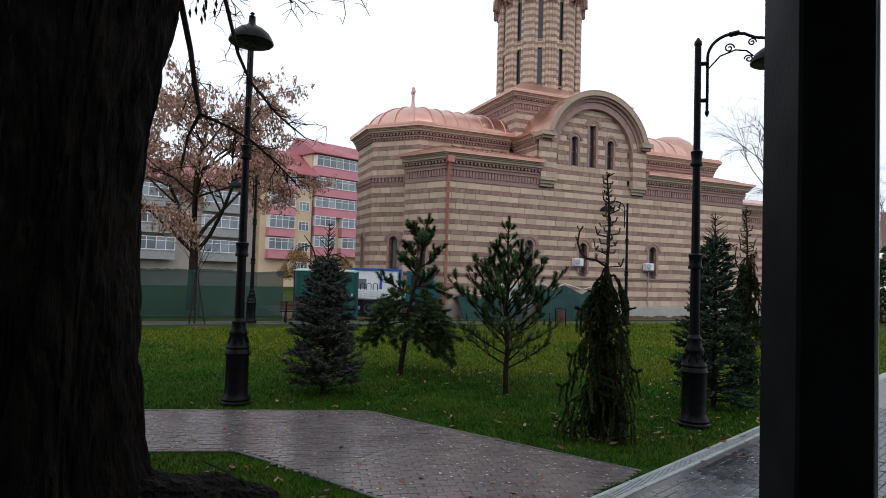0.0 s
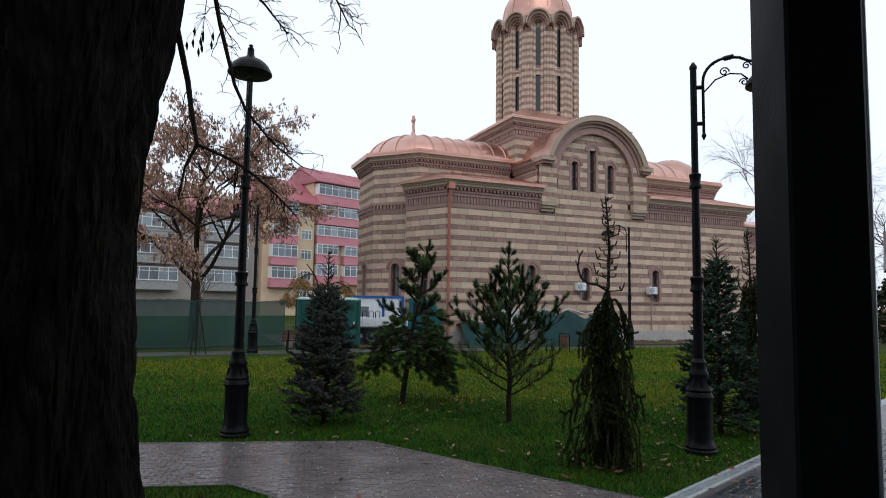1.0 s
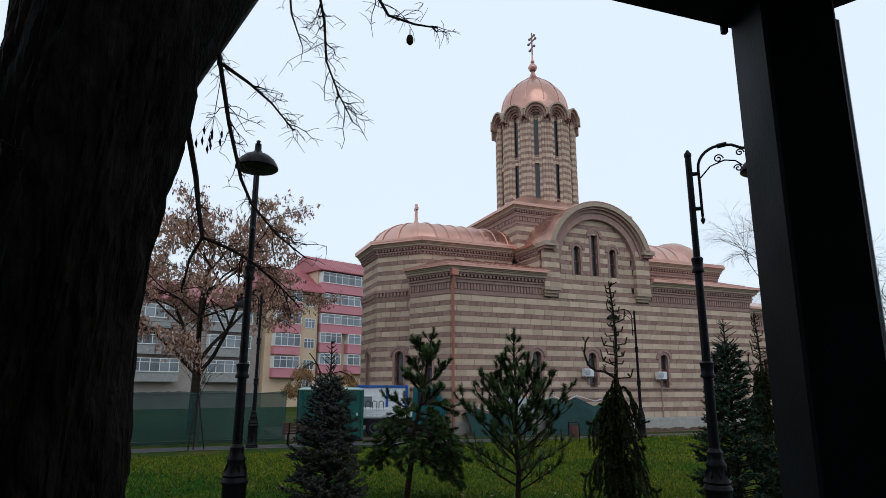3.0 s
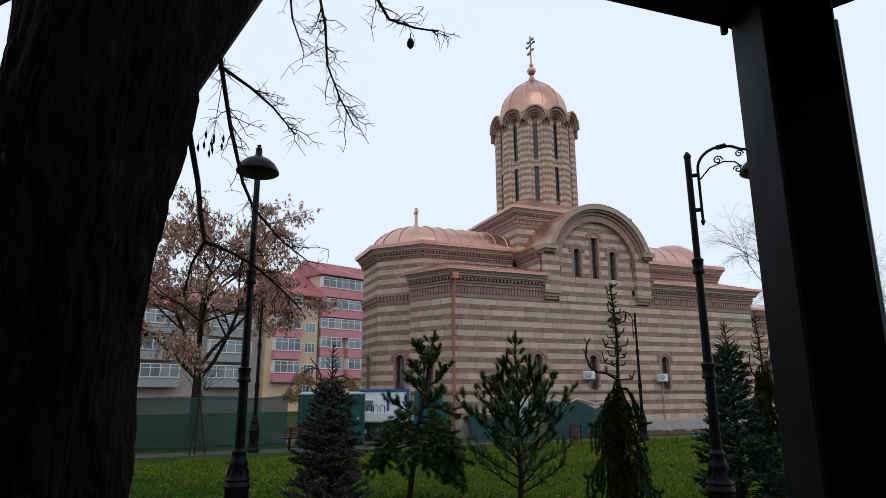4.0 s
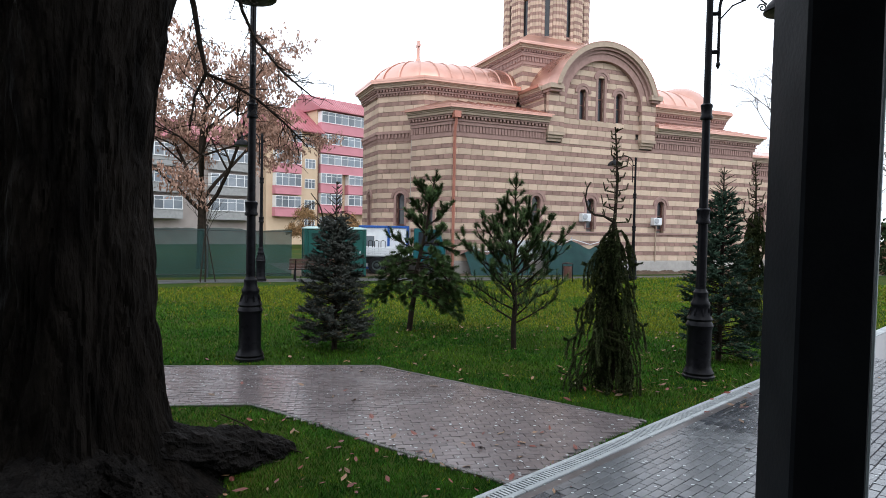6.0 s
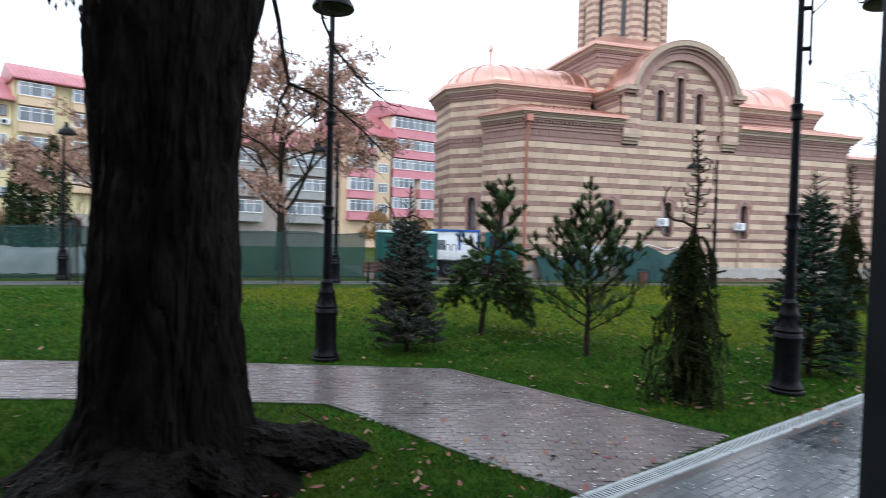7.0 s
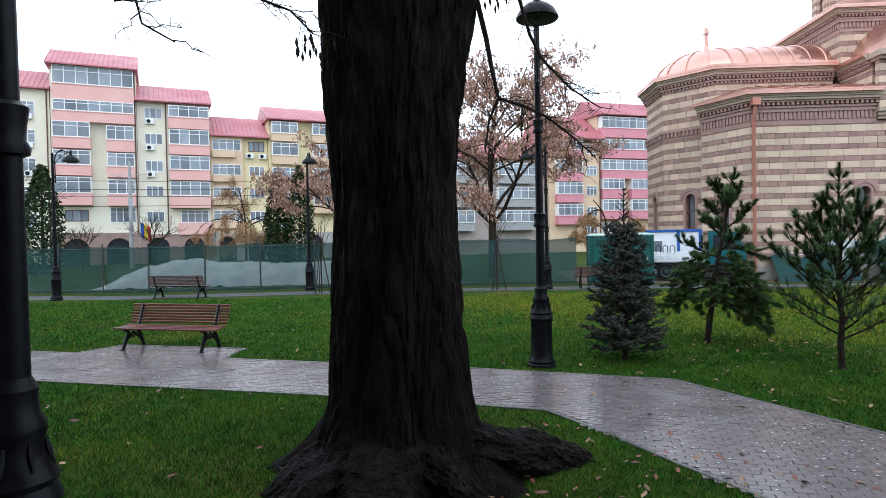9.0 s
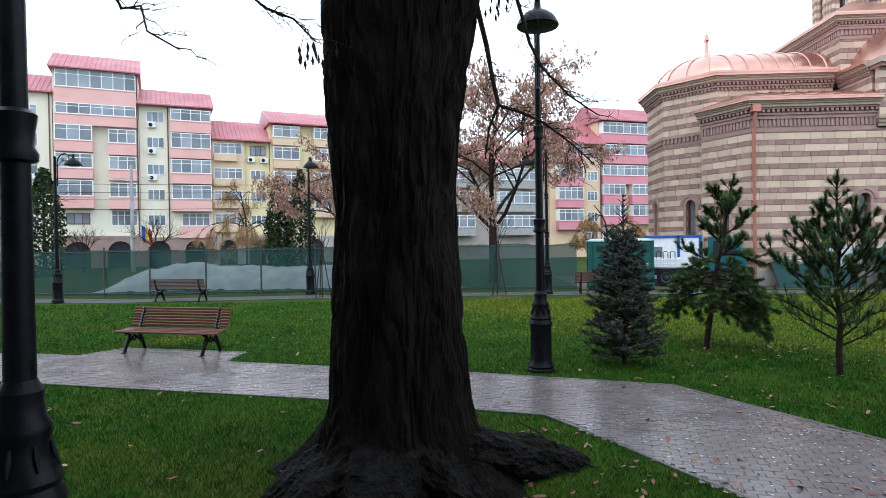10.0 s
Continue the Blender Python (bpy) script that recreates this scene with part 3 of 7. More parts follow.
for sx in (-1, 1):
    c = GU + sx * (GR + 0.0)
    g.box(c - 0.38, -0.62, GZ + 0.62, c + 0.38, 0.4, GZ + 0.86)
    h.box(c - 0.3, -0.5, GZ + 0.48, c + 0.3, 0.4, GZ + 0.62)
part("gable_arch", g, "stone_trim", church, "round moulded stone gable arch")
part("gable_moulding", h, "trim", church, "dark brick mouldings of the gable arch")
arc_band(k, GU, GZ, GR - 0.3, GR + 0.1, 0.31, 3.4, 14, 166, 28)
arc_band(k, GU, GZ, GR + 0.121, GR + 0.15, -0.64, 0.32, 14, 166, 28)
part("gable_roof", k, "copper", church, "curved copper roof behind the gable")

for pts, z, tall in ((LOW, 8.0, True), (CHOIR, 9.8, False), (NAVE, 9.65, True), (CROSS, 12.35, True), (TAIL, 7.1, True)):
    if pts is LOW:
        cornice(pts[:2] + [(5.24, 0.0)], z, tall)
        cornice([(12.06, 0.0)] + pts[2:], z, tall)
    else:
        cornice(pts, z, tall, 0.8 if pts is CROSS else 0.88 if pts is CHOIR else 1.0)
for arm in (ARM_WEST, ARM_EAST):
    cornice(arm, 9.62, False, 0.72)
# string course round the apse and along the long wall
g = Geo()
slab(g, CHOIR[:5], -0.1, 0.12, 7.1, 7.25)
slab(g, CHOIR[:5], -0.1, 0.02, 6.72, 7.1)
teeth(g, CHOIR[:5], 0.02, 0.1, 6.88, 7.1, 0.2)
slab(g, LOW, -0.1, 0.06, 2.08, 2.16)
slab(g, CHOIR[:5], -0.1, 0.06, 2.08, 2.16)
part("string_course", g, "trim", church)
g = Geo()
for pts in (LOW, CHOIR, TAIL):
    slab(g, pts, -0.28, 0.12, 0.0, 0.55)
    slab(g, pts, -0.28, 0.06, 0.55, 0.62)
part("plinth", g, "plinth", church, "grey stone plinth")


# ---- copper roofs ----
def seam(g, pts, r=0.035):
    g.tube(pts, r, 4)


def roof_sheet(corners):
    part("aisle_roof", Geo().hexa(corners), "copper", church, "sloping copper sheet roof")


seams, vaults, pyramid = Geo(), [], Geo()
for u0, u1 in ((-0.1, 5.4), (12.1, 19.7)):
    left = 0.9 if u0 < 0 else u0
    roof_sheet([(left, -0.5, 8.03), (u1, -0.5, 8.03), (u1, 2.7, 8.88), (left, 2.7, 8.88), (left, -0.5, 8.07), (u1, -0.5, 8.07), (u1, 2.7, 8.93), (left, 2.7, 8.93)])
    for i in range(int((u1 - u0) / 0.6)):
        u = u0 + 0.3 + i * 0.6
        if u < left:
            continue
        seam(seams, [(u, -0.45, 8.1), (u, 2.65, 8.94)], 0.03)
roof_sheet([(-1.75, 2.6, 8.03), (-0.3, -0.5, 8.03), (0.89, -0.5, 8.03), (0.89, 2.7, 8.88), (-1.75, 2.6, 8.07), (-0.3, -0.5, 8.07), (0.89, -0.5, 8.07), (0.89, 2.7, 8.93)])
roof_sheet([(19.5, 0.9, 7.12), (27.5, 0.9, 7.12), (27.5, 5, 8.1), (19.5, 5, 8.1), (19.5, 0.9, 7.18), (27.5, 0.9, 7.18), (27.5, 5, 8.16), (19.5, 5, 8.16)])
# choir barrel with rounded east end
VA, RH, RV = 6.15, 1.7, 3.2


def vault(u0, u1, zb, rh, rv, nu=12, end=0):
    rings = []
    if end:
        for i in range(9):
            a = math.pi / 2 * i / 8
            s = max(0.02, math.sin(a))
            rings.append([(u0 - rv * 0.86 * math.cos(a), VA - rv * s * math.cos(math.pi * j / 20), zb + rh * s * math.sin(math.pi * j / 20)) for j in range(21)])
    for i in range(nu + 1):
        u = u0 + (u1 - u0) * i / nu
        rings.append([(u, VA - rv * math.cos(math.pi * j / 20), zb + rh * math.sin(math.pi * j / 20)) for j in range(21)])
    return rings


for u0, u1, zb, end in ((0.5, 5.6, 9.84, 1), (12.0, 18.4, 9.7, 0)):
    rings = vault(u0, u1, zb, RH if end else 2.0, RV, end=end)
    vaults.append(Geo().loft(rings))
    n = 7
    for i in range(n):
        u = u0 + (u1 - u0) * i / n
        seam(seams, [(u, VA - (RV + 0.02) * math.cos(math.pi * j / 20), zb + ((RH if end else 2.0) + 0.01) * math.sin(math.pi * j / 20)) for j in range(21)], 0.042)
    if end:
        for i in range(9):
            b = math.pi * i / 8 + math.pi / 2
            seam(seams, [(u0 + RV * 0.87 * math.cos(b) * math.cos(t), VA + RV * 1.01 * math.sin(b) * math.cos(t), zb + RH * 1.01 * math.sin(t)) for t in [math.pi / 2 * q / 10 for q in range(11)]], 0.042)
vaults.append(Geo().lathe([(2.05, 9.7), (2.0, 10.3), (1.8, 10.95), (1.4, 11.45), (0.8, 11.8), (0.05, 11.92)], 24, 18.9, 5.3))
for pts, za, zb, k in ((CHOIR, 9.83, 9.93, 0.0), (NAVE, 9.69, 9.79, 0.0)):
    eaves = Geo()
    slab(eaves, pts, -0.6, 0.5, za, zb)
    part("eaves_sheet", eaves, "copper", church)
# low pyramid on the crossing
c = [(4.75, 2.0), (12.95, 2.0), (12.95, 10.2), (4.75, 10.2)]
pyramid.loft([[(*p, 12.37) for p in c], [(*p, 12.43) for p in c], [(GU + 0.07 + (p[0] - 8.85) * 0.64, 6.13 + (p[1] - 6.1) * 0.64, 13.3) for p in c]])
part("crossing_roof", pyramid, "copper", church, "low copper pyramid roof")
for g in vaults:
    part("vault_roof", g, "copper", church, "rounded copper vault roof", smooth=True)
part("seam", seams, "copper", church, kind="stuff")

# ---- the drum with its dome ----
DU, DV = 8.85, 6.13
dc, db, dw, dt, dg = Geo(), Geo(), Geo(), Geo(), Geo()
dw.lathe([(2.62, 12.6), (2.62, 19.6)], 24, DU, DV)
for i in range(12):
    mid = radians(30 * i)
    z = 13.35
    for j, da in enumerate((-9.5, -5.6, -1.9, 1.9, 5.6, 9.5)):
        a = radians(30 * i + 15 + da)
        rad = 2.86 if abs(da) > 8 else 2.93
        x, y = DU + rad * math.cos(a), DV + rad * math.sin(a)
        z, k = 13.3 + (0.0 if abs(da) < 8 else -0.06), 0
        while z < 18.9:
            h = 0.22 if k % 2 == 0 else 0.19
            (dc if k % 2 == 0 else db).lathe([(0.125, z), (0.125, z + h)], 8, x, y)
            z += h
            k += 1
    for z0, z1 in ((13.55, 15.75), (16.35, 18.75)):
        m = Matrix.Translation((DU, DV, 0)) @ pose(0, 0, 0, 0, 0, 30 * i)
        dg.box(2.6, -0.2, z0, 2.72, 0.2, z1, m)
        dt.box(2.6, -0.28, z0 - 0.12, 2.84, 0.28, z0, m)
    m = Matrix.Translation((DU, DV, 0)) @ pose(0, 0, 0, 0, 0, 30 * i)
    dc.box(2.55, -0.34, 15.8, 2.86, 0.34, 16.2, m)
    db.box(2.55, -0.35, 16.0, 2.88, 0.35, 16.12, m)
    # scalloped crown: stepped arches leaning out
    for s in range(5):
        r0 = 0.36 + 0.125 * s
        ring = Geo()
        arc_band(ring, 0, 18.92, r0 - (0.09 if s == 4 else 0.15 if s else 0.12), r0 + 0.01, -(2.78 + 0.15 * s), -2.5, 0, 180, 12)
        t = m @ pose(0, 0, 0, 0, 0, 90)
        (dt if s < 4 else dw).add([tuple(t @ Vector(p)) for p in ring.v], ring.f)
        for sx in (-1, 1):
            dt.box(sx * (r0 - 0.06) - 0.07, -(2.78 + 0.15 * s), 18.5 + 0.08 * s, sx * (r0 - 0.06) + 0.07, -2.5, 18.92, t)
for geo in (dc, db, dw, dt, dg):
    geo.v = [(DU + (x - DU) * 0.87, DV + (y - DV) * 0.87, z) for x, y, z in geo.v]
drum = part("drum", dw, "stone_trim", church, "tall round lantern drum")
part("cream_colonnette", dc, "cream", drum, kind="stuff")
part("brown_colonnette", db, "brown", drum, kind="stuff")
part("crown_arch", dt, "brown", drum, "scalloped crown of stepped brick arches")
for i in range(0, len(dg.v), 8):
    part("drum_window", Geo().hexa(dg.v[i:i + 8]), "glass_dark", drum)
g, h = Geo(), Geo()
dome = [(2.95, 19.55), (2.72, 19.95), (2.6, 20.25), (2.55, 20.55), (2.42, 20.98), (2.16, 21.45), (1.78, 21.88), (1.3, 22.25), (0.82, 22.54), (0.48, 22.78), (0.28, 23.0), (0.16, 23.25), (0.1, 23.45)]
dome = [(r * 0.87, z) for r, z in dome]
g.lathe(dome, 24, DU, DV)
g.lathe([(0.02, 23.38), (0.2, 23.44), (0.31, 23.62), (0.31, 23.72), (0.2, 23.9), (0.1, 24.0), (0.14, 24.1), (0.06, 24.3), (0.05, 24.6), (0.03, 24.7)], 14, DU, DV)
for i in range(12):
    a = radians(30 * i + 15)
    h.tube([(DU + (r + 0.01) * math.cos(a), DV + (r + 0.01) * math.sin(a), z) for r, z in dome[2:10]], 0.035, 4)
dome_ob = part("dome", g, "copper", church, "copper dome with a ball finial", smooth=True)
part("dome_seams", h, "copper", dome_ob)


def cross_mesh(x, y, z, h, knobs):
    g = Geo()
    m = Matrix.Translation((x, y, z)) @ pose(0, 0, 0, 0, 0, 90)
    w = 0.035 if knobs else 0.07
    g.box(-w, -w, 0, w, w, h, m)
    for zz, ww in ((0.62, 0.25), (0.8, 0.17)) if knobs else ((0.68, 0.26),):
        g.box(-ww * h, -w, zz * h - w, ww * h, w, zz * h + w, m)
        if knobs:
            for s in (-1, 1):
                p = m @ Vector((s * ww * h, 0, zz * h))
                g.lathe([(0.02, p.z - 0.1), (0.09, p.z - 0.05), (0.1, p.z), (0.09, p.z + 0.05), (0.02, p.z + 0.1)], 8, p.x, p.y)
    if knobs:
        g.box(-0.16 * h, -w, 0.32 * h, 0.16 * h, w, 0.32 * h + 2 * w, m @ pose(0, 0, 0, 0, 14, 0))
        for s in (-1, 1):
            p = m @ Vector((s * 0.16 * h, 0, 0.32 * h - s * 0.04))
            g.lathe([(0.02, p.z - 0.1), (0.09, p.z - 0.05), (0.1, p.z), (0.09, p.z + 0.05), (0.02, p.z + 0.1)], 8, p.x, p.y)
    return g


part("dome_cross", cross_mesh(DU, DV, 24.6, 1.75, True), "trim", church, "slender metal cross with knobbed arms")
g = cross_mesh(0.44, VA, 12.02, 0.85, False)
g.lathe([(0.3, 11.5), (0.2, 11.67), (0.1, 11.87), (0.09, 12.07)], 10, 0.44, VA)
part("roof_cross", g, "copper", church, "small copper cross on the apse roof")

# downpipe, air conditioners
g = Geo()
g.tube([(0.05, -0.2, 0.2), (0.05, -0.2, 6.9), (0.05, -0.35, 7.3), (0.05, -0.35, 7.6)], 0.075, 8)
for z in (1.5, 3.0, 4.5, 6.0):
    g.lathe([(0.1, z), (0.1, z + 0.07)], 8, 0.05, -0.2)
g.box(-0.12, -0.52, 7.45, 0.22, -0.2, 7.75)
part("downpipe", g, "copper_pipe", church, "reddish copper downpipe with a hopper", smooth=True)
for u, z in ((12.35, 2.55), (7.6, 2.65)):
    g = Geo()
    g.soft_box(u - 0.28, -0.4, z + 0.06, u + 0.28, -0.1, z + 0.46, 0.02)
    ac = part("air_conditioner", g, "white", church, "white wall-mounted air conditioner")
    f = Geo()
    f.lathe([(0.15, 0), (0.15, 0.02), (0.12, 0.03), (0.05, 0.03)], 18)
    f.v = [(u - 0.12 + x, -0.42 - zz, z + 0.29 + y) for x, y, zz in f.v]
    part("fan_grille", f, "grey", ac)
    f = Geo()
    for s in (-0.2, 0.2):
        f.box(u + s - 0.02, -0.38, z + 0.01, u + s + 0.02, 0.0, z + 0.06)
    part("bracket", f, "grey", ac)
g = Geo()
g.tube([(12.5, -0.06, 0.3), (12.5, -0.06, 2.55)], 0.03, 6)
part("drain_pipe", g, "stone_trim", church)


# ---- street lamps ----
def street_lamp(m, arm_turn, group, tall=1.0):
    """Cast-iron lamp: base drum, skirt, collared pole, bracket with scrolls, bell shade."""
    lamp = empty("street_lamp", "tall black cast-iron park lamp with a bell shade", "street lamp", m, group)
    m = m @ Matrix.Diagonal((1, 1, tall, 1))
    lamp.matrix_basis = m
    g = Geo()
    g.lathe([(0.2214, 0), (0.2214, 0.05), (0.205, 0.07), (0.2132, 0.1), (0.1886, 0.14), (0.1763, 0.17), (0.1681, 0.2), (0.1681, 0.72), (0.1804, 0.75), (0.1927, 0.78), (0.1804, 0.81), (0.164, 0.84)], 20)
    part("base_drum", g, "iron", lamp, smooth=True)
    g = Geo()
    g.lathe([(0.164, 0.84), (0.1804, 0.87), (0.164, 0.9), (0.1353, 0.96), (0.123, 1.04), (0.1353, 1.07), (0.1312, 1.1), (0.1066, 1.14), (0.0984, 1.2), (0.1025, 1.25), (0.082, 1.28), (0.07216, 1.3)], 20)
    studs = []
    for i in range(8):
        a = math.pi / 4 * i
        c, s = math.cos(a), math.sin(a)
        studs.append(Geo().tube([(0.165 * c, 0.165 * s, 0.92), (0.143 * c, 0.143 * s, 0.98), (0.13 * c, 0.13 * s, 1.03)], [0.006, 0.014, 0.006], 5))
    skirt = part("skirt", g, "iron", lamp, smooth=True)
    for stud in studs:
        part("leaf_stud", stud, "iron", skirt, smooth=True)
    g = Geo()
    g.lathe([(0.07216, 1.28), (0.0656, 2.3), (0.0697, 2.3), (0.0615, 2.4), (0.05412, 3.75), (0.0492, 3.9), (0.04592, 5.5), (0.05412, 5.5), (0.05412, 5.54), (0.0328, 5.57), (0.0164, 5.6)], 14)
    part("pole", g, "iron", lamp, smooth=True)
    for z, r in ((2.33, 0.072), (3.82, 0.062)):
        g = Geo()
        g.lathe([(r, z - 0.1), (r * 1.35, z - 0.09), (r * 1.4, z - 0.06), (r * 1.15, z - 0.03), (r * 1.2, z + 0.04), (r * 1.32, z + 0.09), (r * 1.36, z + 0.11), (r, z + 0.13)], 16)
        part("collar", g, "iron", lamp, smooth=True)
    r = pose(0, 0, 0, 0, 0, arm_turn)
    g = Geo()
    pts = [(0.13, 0, 4.55), (0.13, 0, 5.3)]
    pts += [(0.5 - 0.37 * math.cos(a), 0, 5.3 + 0.34 * math.sin(a)) for a in [math.pi / 2 * i / 8 for i in range(9)]]
    pts += [(0.62, 0, 5.63), (0.75, 0, 5.57), (0.92, 0, 5.545), (1.08, 0, 5.56)]
    g.tube([r @ Vector(p) for p in pts], 0.022, 8)
    for z in (4.68, 5.22):
        g.tube([r @ Vector(p) for p in ((0.03, 0, z), (0.14, 0, z))], 0.03, 6)
    g.tube([r @ Vector(p) for p in ((0.13, 0, 4.44), (0.13, 0, 4.5), (0.13, 0, 4.56))], [0.01, 0.035, 0.01], 6)
    g.tube([r @ Vector(p) for p in ((0.42, 0, 5.625), (0.55, 0, 5.65))], 0.036, 6)
    bracket = part("bracket", g, "iron", lamp, smooth=True)
    for cx, cz, rr, turn in ((0.42, 5.43, 0.07, 1), (0.72, 5.5, 0.06, 1), (0.68, 5.26, 0.06, -1)):
        s = Geo()
        spiral = [(cx + turn * rr * (1 - i / 26) * math.cos(i * 0.42), 0, cz + rr * (1 - i / 26) * math.sin(i * 0.42)) for i in range(22)]
        s.tube([r @ Vector(p) for p in spiral], 0.011, 5)
        part("scroll", s, "iron", bracket, smooth=True)
    s = Geo()
    s.tube([r @ Vector(p) for p in ((0.15, 0, 5.15), (0.3, 0, 5.32), (0.5, 0, 5.4), (0.65, 0, 5.38), (0.74, 0, 5.3))], 0.012, 5)
    part("scroll", s, "iron", bracket, smooth=True)
    g = Geo()
    c = r @ Vector((1.0, 0, 0))
    g.lathe([(0.012, 5.62), (0.035, 5.6), (0.012, 5.58), (0.045, 5.56), (0.05, 5.46), (0.08, 5.42), (0.17, 5.38), (0.25, 5.31), (0.295, 5.23), (0.305, 5.19), (0.29, 5.175), (0.1, 5.16)], 20, c.x, c.y)
    part("shade", g, "iron", lamp, "black bell-shaped lamp shade", smooth=True)
    return lamp


LAMPS = "lamps along the park paths"
street_lamp(pose(2.71, 9.19, 0), -8, LAMPS)
street_lamp(pose(-4.0, 9.05, 0), -66, LAMPS)
street_lamp(pose(-3.37, 1.27, 0), -100, LAMPS, 1.13)
street_lamp(pose(-24.96, 11.85, 0), 10, LAMPS)
street_lamp(pose(-18.57, 18.76, 0), -40, LAMPS)
street_lamp(pose(-9.5, 22.5, 0), 160, LAMPS)
street_lamp(pose(5.52, 29.1, 0), 190, LAMPS)


# ---- dark steel pavilion round the viewer ----
pavilion = empty("pavilion", "dark painted steel pavilion with a corner post and roof beams", "pavilion", pose(0.757, 1.69, 0))
g = Geo()
LEAN = pose(0, 0, 2.05, 0, 0.25, 0) @ pose(0, 0, -2.05)
g.soft_box(0.0, 0.0, 0.0, 0.195, 0.236, 3.3, 0.008)
part("post", g, "steel", pavilion).matrix_basis = LEAN
# opaque strip for a glass edge, its bright reflection put into the colour
g = Geo()
g.soft_box(0.196, 0.03, 0.0, 0.218, 0.07, 3.1, 0.004)
part("edge_strip", g, "glass_edge", pavilion, "pale strip standing for a reflecting glass edge").matrix_basis = LEAN
for x, ang, length, y0, y1 in ((0.0, 205.7, 6.0, 0.0, 0.22), (0.186, -37.5, 3.2, -0.22, 0.0)):
    g = Geo()
    g.soft_box(-0.05, y0, 0.0, length, y1, 0.3, 0.006, pose(x, 0.236, 3.21, 0, 0, ang))
    part("roof_beam", g, "steel", pavilion)
for x, y in ((-0.02, 0.22), (0.2, 0.2)):
    g = Geo()
    g.soft_box(-0.01, -0.01, 3.185, 0.01, 0.01, 3.22, 0.004, pose(x, y, 0))
    part("bolt_head", g, "steel", pavilion)
g = Geo()
g.prism([(0.15, 0.26), (-5.3, -2.35), (-3.2, -7.0), (3.5, -6.0), (2.7, -1.75)], 3.52, 3.6)
part("roof", g, "steel", pavilion)

# unseen wall added behind the viewer, keeps sky and sun off near things
g = Geo()
g.box(-26.0, -3.6, 0.0, 24.0, -3.3, 13.5)
thing("wall_south", g, "concrete", "plain grey wall added out of view to block light", "wall", kind="structure")


# ---- the old tree beside the path ----
tree = empty("old_tree", "huge old tree with wet dark furrowed bark and spreading roots", "tree", pose(-3.36, 4.34, 0))


def trunk_radius(a, z):
    flare = 0.46 * math.exp(-z / 0.31) * (1 + 0.3 * math.sin(4 * a + 0.6) + 0.25 * math.sin(7 * a + 2.0))
    return 0.60 + flare - 0.03 * min(z, 2.0) + 0.06 * max(0, z - 2.5) ** 1.2


g = Geo()
rings = []
for i in range(110):
    z = -0.05 + 5.7 * (i / 109) ** 1.2
    ring = []
    for j in range(200):
        a = 2 * math.pi * j / 200
        c, s = math.cos(a), math.sin(a)
        r = trunk_radius(a, max(z, 0))
        r += 0.05 * noise.noise(Vector((c * 2.0, s * 2.0, z * 0.6)))
        bend = 0.35 * noise.noise(Vector((c * 2, s * 2, z * 0.9)))
        plate = abs(noise.noise(Vector(((c + bend * s) * 9, (s - bend * c) * 9, z * 1.5))))
        fine = noise.noise(Vector((c * 22, s * 22, z * 5)))
        r += 0.11 * min(plate, 0.32) - 0.02 + 0.014 * fine
        lean = 0.05 * max(0, z - 3.2)
        ring.append((r * c + lean, r * s + lean, z))
    rings.append(ring)
g.loft(rings)
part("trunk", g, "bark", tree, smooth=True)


def root(pts, radii):
    """A root that creeps over the ground, lumpy and half sunk."""
    g = Geo()
    rings = []
    n = 64
    path = [Vector(p) for p in pts]
    for i in range(len(path) * 24 - 23):
        k, f = divmod(i, 24)
        f /= 24
        w = i / 24 * 14
        if k >= len(path) - 1:
            k, f = len(path) - 2, 1.0
        p = path[k].lerp(path[k + 1], f)
        r = radii[k] + (radii[k + 1] - radii[k]) * f
        d = (path[k + 1] - path[k]).normalized()
        side = Vector((-d.y, d.x, 0))
        ring = []
        for j in range(n):
            a = 2 * math.pi * j / n
            rr = r * (1 + 0.3 * noise.noise(Vector((math.cos(a) * 2, math.sin(a) * 2, w * 0.11 + pts[0][0]))) + 0.2 * abs(noise.noise(Vector((math.cos(a) * 5, math.sin(a) * 5, w * 0.16)))) + 0.1 * noise.noise(Vector((math.cos(a) * 11, math.sin(a) * 11, w * 0.5))))
            rr += 0.035 * min(0.4, abs(noise.noise(Vector((p.x * 16 + math.cos(a) * 4, p.y * 16, math.sin(a) * 5))))) * min(1, r * 8)
            q = p + side * rr * 1.3 * math.cos(a) + Vector((0, 0, 1)) * rr * math.sin(a)
            ring.append(tuple(q))
        rings.append(ring)
    g.loft(rings)
    part("root", g, "root_bark", tree, "grey surface root with highlights in its bark colour", smooth=True)


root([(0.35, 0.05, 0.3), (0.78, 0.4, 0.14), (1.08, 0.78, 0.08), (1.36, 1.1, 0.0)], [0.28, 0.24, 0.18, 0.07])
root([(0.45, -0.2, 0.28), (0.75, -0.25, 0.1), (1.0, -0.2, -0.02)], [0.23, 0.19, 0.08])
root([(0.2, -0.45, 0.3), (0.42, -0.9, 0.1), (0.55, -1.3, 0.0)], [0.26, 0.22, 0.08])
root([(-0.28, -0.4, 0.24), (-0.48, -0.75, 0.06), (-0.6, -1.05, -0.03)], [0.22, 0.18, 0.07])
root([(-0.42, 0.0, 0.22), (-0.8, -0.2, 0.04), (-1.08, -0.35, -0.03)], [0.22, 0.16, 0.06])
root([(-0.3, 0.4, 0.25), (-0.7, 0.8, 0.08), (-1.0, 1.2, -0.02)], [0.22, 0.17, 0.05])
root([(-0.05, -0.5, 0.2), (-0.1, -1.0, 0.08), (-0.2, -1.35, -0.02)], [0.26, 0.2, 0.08])


